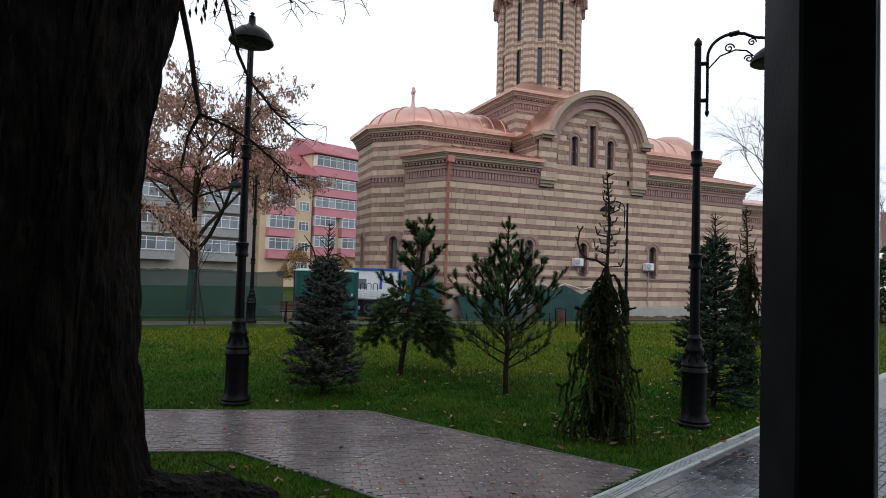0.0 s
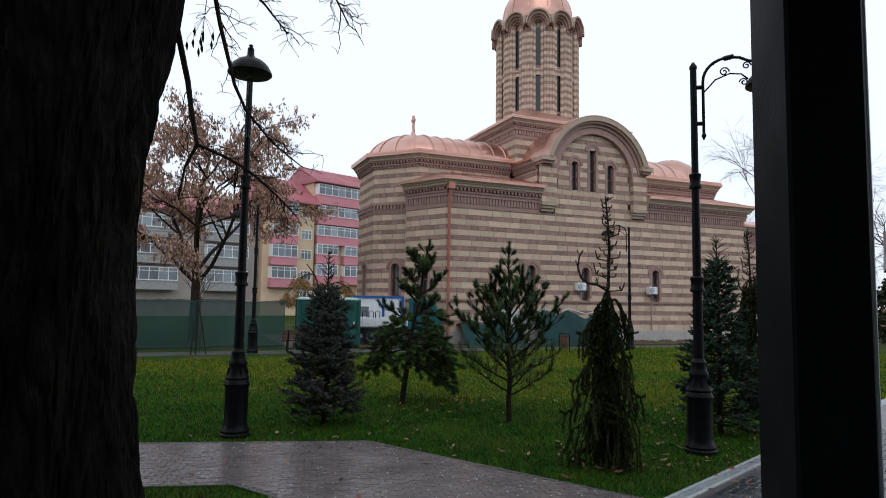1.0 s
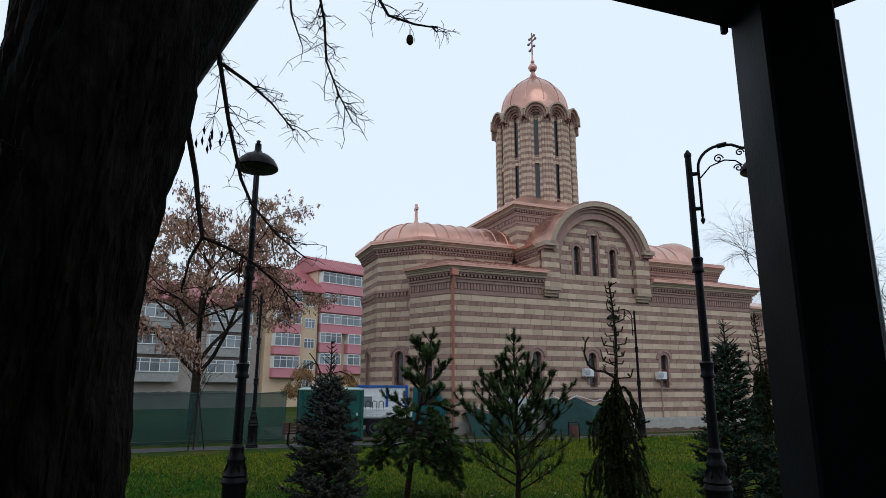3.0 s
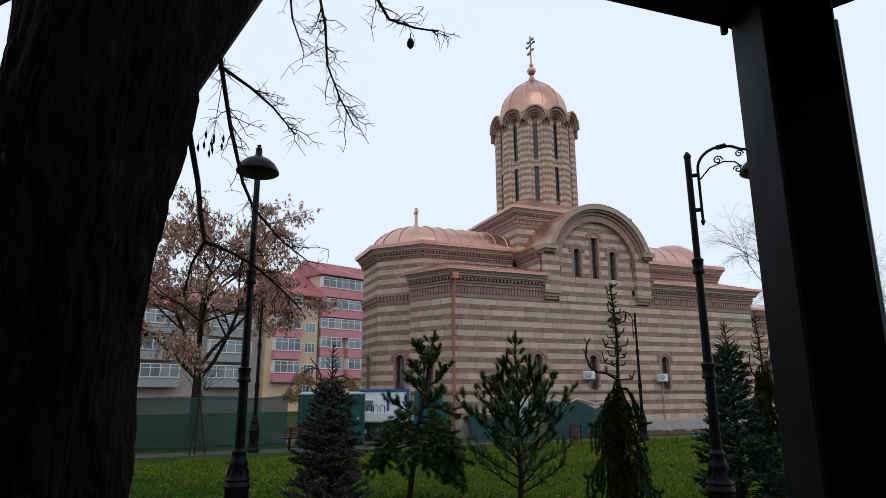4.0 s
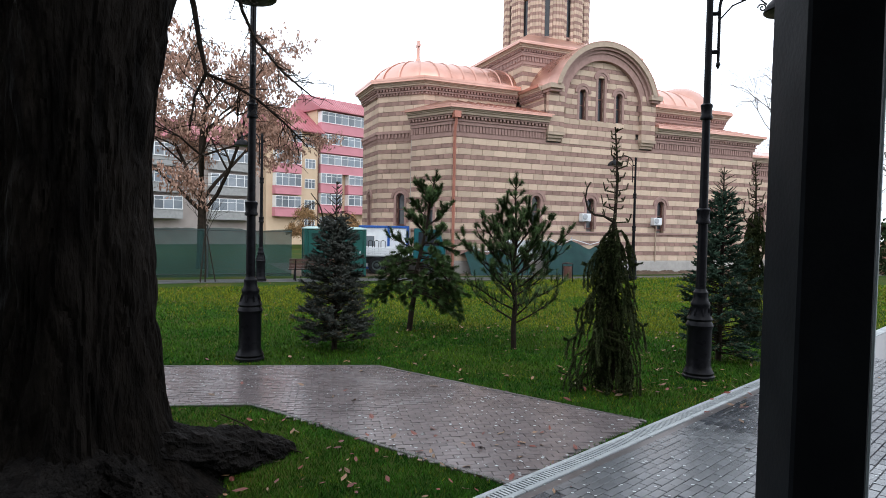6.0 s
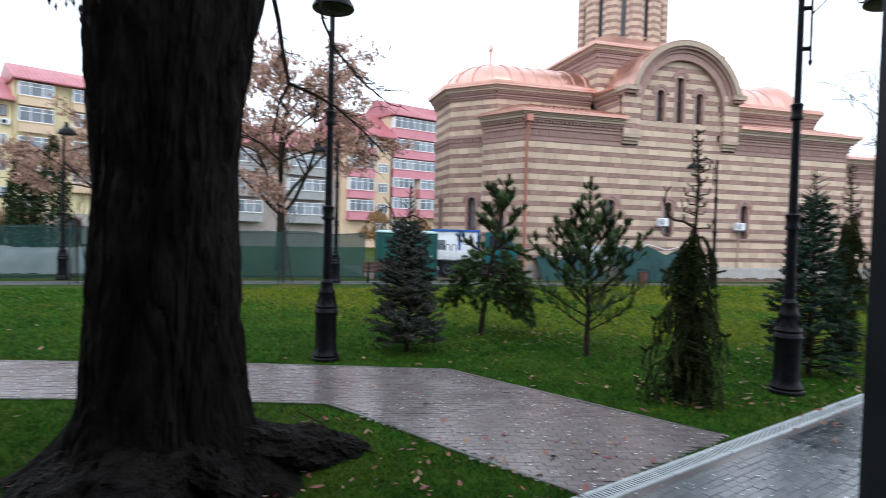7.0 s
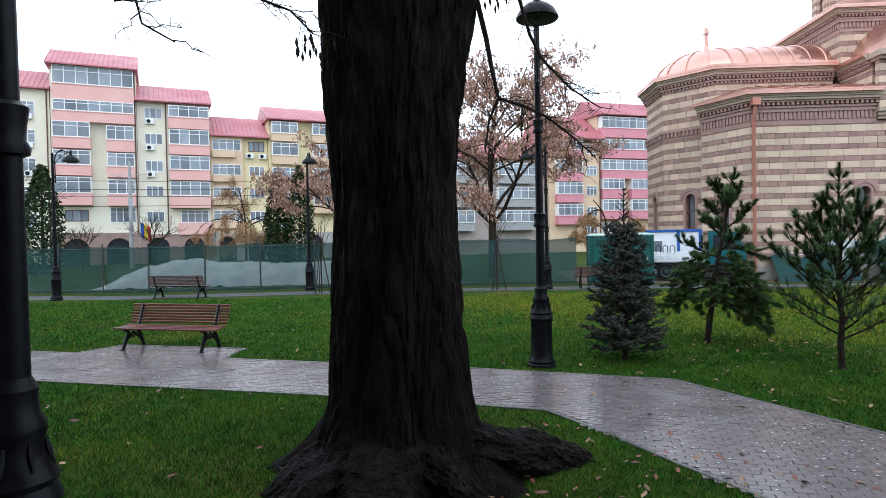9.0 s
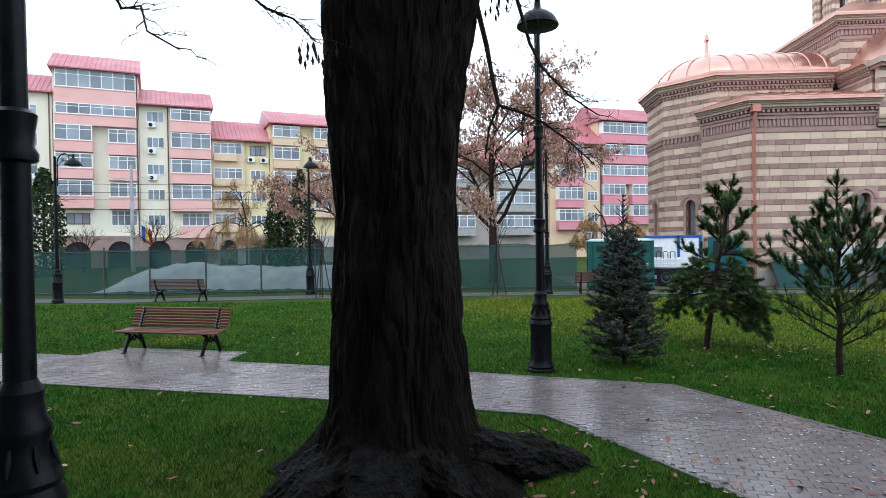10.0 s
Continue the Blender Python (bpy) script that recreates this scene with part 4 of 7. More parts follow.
def limb(pts, r0, r1, n=7):
    g = Geo()
    p = [Vector(q) - Vector((-3.36, 4.34, 0)) for q in pts]
    g.tube(p, [r0 + (r1 - r0) * (i / (len(p) - 1)) for i in range(len(p))], n)
    return g


def wander(a, b, n, amp, rng):
    a, b = Vector(a), Vector(b)
    return [a.lerp(b, i / n) + (Vector((rng.uniform(-1, 1), rng.uniform(-1, 1), rng.uniform(-1, 1))) * amp if 0 < i < n else Vector()) for i in range(n + 1)]


# heavy limbs above the fork
for pts, r0, r1 in (([(-3.0, 4.6, 4.9), (-2.4, 5.0, 6.3), (-1.6, 5.4, 7.6), (-0.6, 5.8, 8.8), (0.6, 6.2, 9.6)], 0.42, 0.12),
                    ([(-3.5, 4.5, 5.0), (-4.2, 5.0, 6.6), (-5.2, 5.6, 8.2), (-6.4, 6.4, 9.6)], 0.5, 0.12),
                    ([(-3.2, 4.3, 5.0), (-3.2, 3.8, 7.0), (-2.8, 3.2, 9.0), (-2.5, 2.5, 11.0)], 0.48, 0.14)):
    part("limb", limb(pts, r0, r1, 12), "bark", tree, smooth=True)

# drooping branches with bare twigs
brng = random.Random(21)
DROOPS = (
    [(-2.9, 4.7, 5.5), (-2.58, 4.87, 5.15), (-2.55, 4.93, 4.89), (-2.49, 5.03, 4.44), (-2.39, 5.15, 3.94), (-2.3, 5.21, 3.72), (-2.07, 5.29, 3.44), (-1.82, 5.36, 3.24)],
    [(-2.54, 4.91, 4.97), (-2.3, 4.98, 4.8), (-2.1, 5.04, 4.62), (-1.9, 5.11, 4.37)],
    [(-1.3, 5.2, 8.1), (-1.5, 4.4, 6.4), (-1.55, 4.5, 5.49), (-1.49, 4.59, 5.12), (-1.48, 4.66, 4.79), (-1.38, 4.73, 4.51), (-1.27, 4.79, 4.29)],
    [(-1.6, 4.6, 6.6), (-1.08, 4.37, 5.36), (-0.91, 4.46, 5.05), (-0.7, 4.5, 4.98), (-0.51, 4.53, 4.95)],
    [(-4.4, 4.2, 6.6), (-4.58, 2.43, 4.12), (-4.49, 2.48, 3.88), (-4.37, 2.56, 3.9), (-4.33, 2.58, 3.71), (-4.13, 2.71, 3.57)],
    [(-3.9, 4.0, 5.2), (-4.05, 3.24, 4.18), (-3.89, 3.33, 4.02), (-3.7, 3.45, 3.93), (-3.55, 3.55, 3.74)],
    [(-3.0, 5.0, 4.9), (-3.02, 5.49, 4.11), (-2.96, 5.48, 3.8), (-2.89, 5.48, 3.49), (-2.63, 5.51, 3.38), (-2.41, 5.53, 3.26), (-2.14, 5.56, 3.03), (-1.93, 5.58, 2.82)],
    [(-2.89, 5.48, 3.49), (-2.99, 5.46, 3.27), (-3.03, 5.44, 2.95)],
    [(-2.0, 5.2, 7.0), (-2.0, 5.0, 5.9), (-1.95, 5.0, 5.5), (-1.85, 5.05, 5.2)],
)
for k, pts in enumerate(DROOPS):
    g = limb(pts, 0.03 if k in (0, 6) else 0.018, 0.006, 6)
    for i in range(1, len(pts) - 1):
        a, b = Vector(pts[i]), Vector(pts[i + 1])
        for _ in range(6 if k in (0, 1, 2, 6) else 3):
            p = a.lerp(b, brng.random())
            d = (b - a).normalized() + Vector((brng.uniform(-1, 1), brng.uniform(-0.6, 0.6), brng.uniform(-0.5, 0.7)))
            q = p + d.normalized() * brng.uniform(0.12, 0.38)
            w = wander(p, q, 4, 0.025, brng)
            g.tube([v - Vector((-3.36, 4.34, 0)) for v in w], [0.0055, 0.0045, 0.0038, 0.003, 0.002], 4)
            for _ in range(4):
                s = w[brng.randint(1, 4)]
                e = s + Vector((brng.uniform(-1, 1), brng.uniform(-1, 1), brng.uniform(-0.8, 0.6))).normalized() * brng.uniform(0.06, 0.16)
                g.tube([v - Vector((-3.36, 4.34, 0)) for v in (s, (s + e) / 2 + Vector((0.01, 0, 0.012)), e)], [0.003, 0.0025, 0.0016], 3)
    part("branch", g, "twig", tree)
g = Geo()
for p, n in (((-2.62, 5.0, 4.35), 10), ((-3.62, 3.5, 3.7), 9), ((-3.5, 3.6, 3.66), 7)):
    for _ in range(n):
        q = Vector(p) + Vector((brng.gauss(0, 0.05), brng.gauss(0, 0.05), brng.uniform(-0.12, 0.05))) - Vector((-3.36, 4.34, 0))
        g.tube([q, q + Vector((0, 0, -0.035)), q + Vector((0.005, 0, -0.08))], [0.004, 0.014, 0.003], 5)
        g.tube([Vector(p) + Vector((3.36, -4.34, 0.16)), q + Vector((0, 0, 0.03)), q], 0.002, 3)
for a, b in (((-2.55, 4.93, 4.89), (-2.62, 5.0, 4.5)), ((-3.7, 3.45, 3.93), (-3.62, 3.5, 3.85)), ((-3.55, 3.55, 3.9), (-3.5, 3.6, 3.81)), ((-3.7, 3.45, 3.93), (-3.55, 3.55, 3.9))):
    g.tube([Vector(a) + Vector((3.36, -4.34, 0)), Vector(b) + Vector((3.36, -4.34, 0.02))], 0.004, 4)
g.lathe([(0.004, 4.95), (0.004, 4.9), (0.02, 4.89), (0.03, 4.86), (0.028, 4.83), (0.012, 4.81)], 10, 2.62, 0.18)
part("seed_pod", g, "twig", tree, "dry hanging seed pods", kind="stuff")


# ---- apartment houses across the street ----
def house_window(parent, m, x0, x1, z0, z1, y=0.0, n=3, frame_mat="pvc", transom=True):
    g = Geo()
    w, yy = 0.07, y - 0.05
    xs = [x0, x0 + w] + [x0 + (x1 - x0) * i / n + o for i in range(1, n) for o in (-0.035, 0.035)] + [x1 - w, x1]
    zt = z1 - (z1 - z0) * 0.3
    zs = [z0, z0 + w] + ([zt - 0.025, zt + 0.025] if transom else []) + [z1 - w, z1]
    nx = len(xs)
    bar = lambda i, j: 0 <= i < nx - 1 and 0 <= j < len(zs) - 1 and (i % 2 == 0 or j % 2 == 0)
    v = [tuple(m @ Vector((x, d, z))) for d in (yy, y - 0.004) for z in zs for x in xs]
    k = nx * len(zs)
    f = []
    for j in range(len(zs) - 1):
        for i in range(nx - 1):
            if bar(i, j):
                a, b, c, d = j * nx + i, j * nx + i + 1, (j + 1) * nx + i + 1, (j + 1) * nx + i
                f.append((a, b, c, d))
                for p, q, near in ((a, b, bar(i, j - 1)), (b, c, bar(i + 1, j)), (c, d, bar(i, j + 1)), (d, a, bar(i - 1, j))):
                    if not near:
                        f.append((q, p, p + k, q + k))
    g.add(v, f)
    win = part("window", g, frame_mat, parent)
    for i in range(n):
        a, b = x0 + (x1 - x0) * i / n, x0 + (x1 - x0) * (i + 1) / n
        p = Geo()
        p.box(a + 0.04, y - 0.03, z0 + w, b - 0.04, y - 0.006, z1 - w, m)
        part("pane", p, "window", win)
    return win


def house_ac(parent, m, x, z, y=0.0):
    g = Geo()
    g.soft_box(x - 0.4, y - 0.35, z, x + 0.4, y - 0.05, z + 0.55, 0.02, m)
    ac = part("air_conditioner", g, "white", parent, "white outdoor air conditioner")
    f = Geo()
    f.lathe([(0.2, 0), (0.2, 0.02), (0.05, 0.02)], 12)
    f.v = [tuple(m @ Vector((x - 0.1 + a, y - 0.36 - c, z + 0.27 + b))) for a, b, c in f.v]
    part("fan_grille", f, "rubber", ac)


def pitched(parent, m, x0, x1, y0, y1, z0, z1, mat_name="roof_red", hip=0.0):
    """A ridge roof with ribbed sheet, ridge along x."""
    g = Geo()
    ym = (y0 + y1) / 2
    g.add([tuple(m @ Vector(p)) for p in ((x0, y0, z0), (x1, y0, z0), (x1, y1, z0), (x0, y1, z0), (x0 + hip, ym, z1), (x1 - hip, ym, z1), (x0, y0, z0 - 0.12), (x1, y0, z0 - 0.12), (x1, y1, z0 - 0.12), (x0, y1, z0 - 0.12))],
          [(0, 1, 5, 4), (2, 3, 4, 5), (1, 2, 5), (3, 0, 4), (6, 7, 1, 0), (7, 8, 2, 1), (8, 9, 3, 2), (9, 6, 0, 3), (9, 8, 7, 6)])
    roof = part("roof", g, mat_name, parent)
    r = Geo()
    n = int((x1 - x0) / 0.45)
    for i in range(n + 1):
        x = x0 + (x1 - x0) * i / n
        t = 1.0 if hip == 0 else min(1.0, (x - x0) / hip, (x1 - x) / hip)
        r.tube([tuple(m @ Vector((x, y0, z0 + 0.02))), tuple(m @ Vector((x, y0 + (ym - y0) * t, z0 + (z1 - z0) * t + 0.02)))], 0.03, 4)
    part("roof_rib", r, mat_name, roof, kind="stuff")


def walls(parent, m, x0, x1, z0, z1, mat_name, y0=0.0, y1=10.0, name="wall"):
    g = Geo()
    g.box(x0, y0, z0, x1, y1, z1, m)
    return part(name, g, mat_name, parent)


def arcade(parent, m, x0, x1, n, z1=3.05, mat_name="arcade", y=-0.3):
    g = Geo()
    w = (x1 - x0) / n
    r = w * 0.3
    for i in range(n):
        c = x0 + w * (i + 0.5)
        g.box(x0 + w * i, y, 0, c - r, y + 0.5, z1, m)
        g.box(c + r, y, 0, c + w / 2, y + 0.5, z1, m)
        zc = z1 - r - 0.35
        for k in range(8):
            a, b = math.pi * k / 8, math.pi * (k + 1) / 8
            q = [(c + r * math.cos(a), zc + r * math.sin(a)), (c + r * math.cos(b), zc + r * math.sin(b))]
            g.hexa([tuple(m @ Vector(p)) for p in ((q[1][0], y, q[1][1]), (q[0][0], y, q[0][1]), (q[0][0], y + 0.5, q[0][1]), (q[1][0], y + 0.5, q[1][1]), (q[1][0], y, z1), (q[0][0], y, z1), (q[0][0], y + 0.5, z1), (q[1][0], y + 0.5, z1))])
        ring = Geo()
        arc_band(ring, c, zc, r, r + 0.16, y - 0.06, y + 0.1, n=12, m=m)
        part("arch", ring, "trim", parent)
    part("arcade", g, mat_name, parent, "row of round-arched shop openings")
    # dark sheet over the wall, stands for the shade inside the arches
    g = Geo()
    g.box(x0 + 0.1, -0.08, 0, x1 - 0.1, -0.02, z1 - 0.1, m)
    part("arch_shade", g, "glass_dark", parent, "dark panel standing for shade inside the arches")


def downpipe(parent, m, x, z0, z1, y=0.0):
    g = Geo()
    g.tube([tuple(m @ Vector((x, y - 0.08, z0))), tuple(m @ Vector((x, y - 0.08, z1)))], 0.06, 6)
    part("downpipe", g, "frame_brown", parent)


def bays(parent, m, x0, x1, rows, y, mat_name, n):
    """Closed balconies: a parapet box with a glazed front over it for each storey."""
    for pz0, pz1, gz1 in rows:
        g = Geo()
        g.box(x0, y, pz0, x1, 0.0, pz1, m)
        g.box(x0 - 0.04, y - 0.05, pz1 - 0.08, x1 + 0.04, y, pz1, m)
        part("balcony", g, mat_name, parent)
        g = Geo()
        g.box(x0 + 0.03, y + 0.03, pz1, x1 - 0.03, 0.0, gz1, m)
        part("balcony_box", g, "pvc", parent)
        house_window(parent, m, x0 + 0.03, x1 - 0.03, pz1, gz1, y + 0.03, n)


ROW = Matrix.Translation((-57.6, 43.3, 0)) @ pose(0, 0, 0, 0, 0, 57)
ROWG = "houses along the street"
# pale house at the end of the row
h0 = empty("apartment_house", "pale yellow five-storey apartment house with red metal roof", "apartment house", group=ROWG)
walls(h0, ROW, -30, -14.45, 0, 17.6, "beige", 0.2)
for z in (15.0, 12.2, 9.4, 6.6, 4.0):
    for x in (-28, -24.5, -21, -17.6):
        house_window(h0, ROW, x, x + 1.9, z, z + 1.3, 0.2, 3)
    house_ac(h0, ROW, -16.3, z - 0.5, 0.2)
pitched(h0, ROW, -30.4, -14.4, -0.4, 9, 17.6, 20.2)
downpipe(h0, ROW, -14.7, 0, 17.6, 0.2)
# tall house with pink bays
h1 = empty("apartment_house", "tall pale yellow apartment house with pink glazed balconies", "apartment house", group=ROWG)
walls(h1, ROW, -14.35, -6.72, 0, 20.0, "beige")
bays(h1, ROW, -14.1, -6.9, ((16.5, 18.05, 19.85), (14.35, 15.4, 16.5)), -0.9, "pink", 7)
bays(h1, ROW, -14.2, -10.9, ((11.7, 12.8, 14.35), (9.0, 10.05, 11.5), (6.05, 7.25, 8.85)), -0.9, "pink", 3)
bays(h1, ROW, -9.5, -6.95, ((11.5, 12.7, 14.1), (8.9, 10.0, 11.35), (6.0, 7.2, 8.65)), -0.9, "pink", 3)
house_window(h1, ROW, -13.4, -11.3, 4.45, 5.6, 0.0, 3, "frame_brown", False)
house_window(h1, ROW, -9.4, -7.0, 4.3, 5.85, -0.0, 4)
pitched(h1, ROW, -14.6, -6.5, -1.3, 8, 19.95, 22.4)
walls(h1, ROW, -14.35, -6.72, 2.95, 3.25, "arcade", -0.35, 0.0, "ledge")
arcade(h1, ROW, -14.35, -6.72, 2)
downpipe(h1, ROW, -6.85, 0, 20)
# house with small windows and one pink bay
h2 = empty("apartment_house", "pale yellow apartment house with a pink bay and air conditioners", "apartment house", group=ROWG)
walls(h2, ROW, -6.68, 0.38, 0, 17.0, "beige", 0.05)
bays(h2, ROW, -3.7, 0.3, ((14.2, 15.4, 16.6), (11.45, 12.5, 14.1), (8.75, 9.85, 11.3), (5.8, 7.1, 8.6)), -0.8, "pink", 4)
walls(h2, ROW, -3.0, 0.3, 2.95, 4.2, "pink", -0.5, 0.05)
house_window(h2, ROW, -2.7, 0.1, 4.25, 5.6, -0.02, 4)
for z in (15.2, 12.5, 9.65, 7.0, 4.3):
    house_window(h2, ROW, -6.0, -4.3, z, z + 1.15, 0.05, 3, transom=False)
for z in (14.6, 11.85, 9.05):
    house_ac(h2, ROW, -5.5, z, 0.05)
pitched(h2, ROW, -6.9, 0.6, -0.9, 8, 17.0, 19.4, hip=0.0)
arcade(h2, ROW, -6.7, 0.38, 2)
downpipe(h2, ROW, -3.95, 0, 17, 0.05)
# lower ochre and yellow house
h3 = empty("apartment_house", "lower ochre and yellow apartment house with red roof", "apartment house", group=ROWG)
walls(h3, ROW, 0.42, 3.85, 0, 13.8, "ochre", 0.1)
walls(h3, ROW, 3.87, 6.6, 0, 13.8, "yellow", 0.5)
for z in (12.2, 9.45, 6.95, 4.4):
    house_window(h3, ROW, 0.6, 3.6, z, z + 1.2, 0.1, 4)
    house_window(h3, ROW, 4.5, 6.2, z, z + 1.1, 0.5, 3, "frame_brown" if z > 12 else "pvc", False)
    g = Geo()
    g.box(0.6, -0.3, z - 0.8, 3.0, 0.1, z - 0.1, ROW)
    part("balcony", g, "ochre", h3)
house_ac(h3, ROW, 4.6, 11.4, 0.5)
house_ac(h3, ROW, 6.0, 11.4, 0.5)
pitched(h3, ROW, 0.4, 6.7, -0.4, 9, 13.8, 16.6)
arcade(h3, ROW, 0.42, 6.6, 2, mat_name="plinth")
# yellow gabled house
h4 = empty("apartment_house", "yellow apartment house with white and ochre glazed balconies", "apartment house", group=ROWG)
walls(h4, ROW, 6.65, 16.5, 0, 15.9, "yellow", 0.2)
bays(h4, ROW, 6.9, 9.9, ((13.4, 14.3, 15.6), (10.8, 11.8, 13.2), (8.0, 9.0, 10.4), (5.2, 6.2, 7.6)), -0.6, "ochre", 3)
bays(h4, ROW, 11.5, 15.5, ((13.4, 14.3, 15.6), (10.8, 11.8, 13.2), (8.0, 9.0, 10.4), (5.2, 6.2, 7.6)), -0.6, "ochre", 5)
house_window(h4, ROW, 7.2, 9.4, 3.4, 4.8, 0.2, 3)
pitched(h4, ROW, 6.4, 16.8, -0.9, 9, 15.9, 18.1)
arcade(h4, ROW, 6.65, 16.5, 3, mat_name="plinth")
# grey house behind the brown-leaved tree
h5 = empty("apartment_house", "grey apartment house with broad balconies behind trees", "apartment house", group=ROWG)
walls(h5, ROW, 17.0, 44.0, 0, 12.5, "greywall", 2.0)
for z in (3.6, 6.4, 9.2):
    for x in range(18, 43, 5):
        house_window(h5, ROW, x, x + 3.2, z, z + 1.5, 2.0, 4)
        g = Geo()
        g.box(x - 0.3, 1.2, z - 1.0, x + 3.6, 2.0, z - 0.1, ROW)
        part("balcony", g, "concrete", h5)
pitched(h5, ROW, 16.8, 44.2, 1.2, 11, 12.5, 15.5)
# pink house beside the church
B5 = Matrix.Translation((-25.1, 76.7, 0)) @ pose(0, 0, 0, 0, 0, 50)
h6 = empty("apartment_house", "deep pink and ochre apartment house with white glazed balconies", "apartment house", group=ROWG)
walls(h6, B5, 0.0, 9.5, 0, 17.2, "ochre", 0.0, 9)
bays(h6, B5, 0.15, 9.3, ((14.3, 15.5, 16.9), (11.7, 12.8, 14.1), (9.1, 10.2, 11.5)), -0.9, "deep_pink", 9)
bays(h6, B5, 0.15, 3.4, ((6.6, 7.8, 9.1), (4.0, 5.1, 6.5)), -0.9, "deep_pink", 4)
bays(h6, B5, 4.4, 9.3, ((6.6, 7.8, 9.1), (4.0, 5.1, 6.5)), -0.9, "deep_pink", 5)
house_window(h6, B5, 0.6, 3.2, 2.3, 3.6, 0.0, 3)
pitched(h6, B5, -0.3, 9.8, -1.2, 8, 17.2, 19.6)
walls(h6, B5, -7.2, -0.05, 0, 14.0, "ochre", -0.6, 8)
bays(h6, B5, -6.4, -2.9, ((11.5, 12.5, 14.0), (8.7, 9.8, 11.3), (6.1, 7.1, 8.6), (3.4, 4.5, 5.9)), -1.4, "deep_pink", 4)
for z in (12.2, 9.5, 7.0, 4.4, 2.2):
    house_window(h6, B5, -2.0, -0.5, z, z + 1.2, -0.6, 3)
pitched(h6, B5, -7.5, 0.1, -1.8, 8, 14.0, 17.4)
downpipe(h6, B5, -0.1, 0, 14, -0.6)
walls(h6, B5, 10.0, 26, 0, 16.0, "deep_pink", 0.6, 9)
pitched(h6, B5, 9.7, 26.3, 0.0, 8.6, 16.0, 18.4)
h7 = empty("apartment_house", "grey apartment house with concrete balconies behind trees", "apartment house", group=ROWG)
walls(h7, B5, -24.0, -7.3, 0, 11.5, "greywall", 0.2, 9)
bays(h7, B5, -22, -17, ((8.4, 9.4, 10.8), (5.6, 6.6, 8.0), (2.8, 3.8, 5.2)), -0.8, "concrete", 5)
bays(h7, B5, -14, -9, ((8.4, 9.4, 10.8), (5.6, 6.6, 8.0), (2.8, 3.8, 5.2)), -0.8, "concrete", 5)
pitched(h7, B5, -24.3, -7.3, -0.8, 9, 11.5, 14.2)

# low dark house and evergreens beyond the pavement
h8 = empty("low_house", "low brown house with a dark roof beyond the square", "house")
HM = Matrix.Translation((29.0, 50.0, 0)) @ pose(0, 0, 0, 0, 0, -28)
walls(h8, HM, 0, 14, 0, 5.2, "arcade", 0, 8)
for x in (1.5, 5.0, 8.5, 11.5):
    house_window(h8, HM, x, x + 1.4, 1.4, 3.2, 0.0, 2, "frame_brown")
pitched(h8, HM, -0.5, 14.5, -0.6, 8.6, 5.2, 8.2, "frame_brown")


# ---- young conifers on the lawn ----
def brush(g, p, d, length, nl, n, rng, width=0.009, forward=0.7):
    """A shoot set with needles: thin triangles round an axis."""
    p, d = Vector(p), Vector(d).normalized()
    a = d.orthogonal().normalized()
    b = d.cross(a)
    for _ in range(n):
        t = rng.random()
        w = rng.uniform(0, 2 * math.pi)
        r = a * math.cos(w) + b * math.sin(w)
        q = p + d * length * t
        tip = q + (r + d * forward * rng.uniform(0.5, 1.4)).normalized() * nl * rng.uniform(0.7, 1.15)
        s = d.cross(r) * width
        g.add([tuple(q - s), tuple(q + s), tuple(tip)], [(0, 1, 2)])


def curve_pts(p, d, length, sag, n=4):
    p, d = Vector(p), Vector(d).normalized()
    return [p + d * length * i / n + Vector((0, 0, sag * (i / n) ** 2)) for i in range(n + 1)]


def profile(table, t):
    for (a, p), (b, q) in zip(table, table[1:]):
        if a <= t <= b:
            return p + (q - p) * (t - a) / (b - a)
    return table[-1][1]


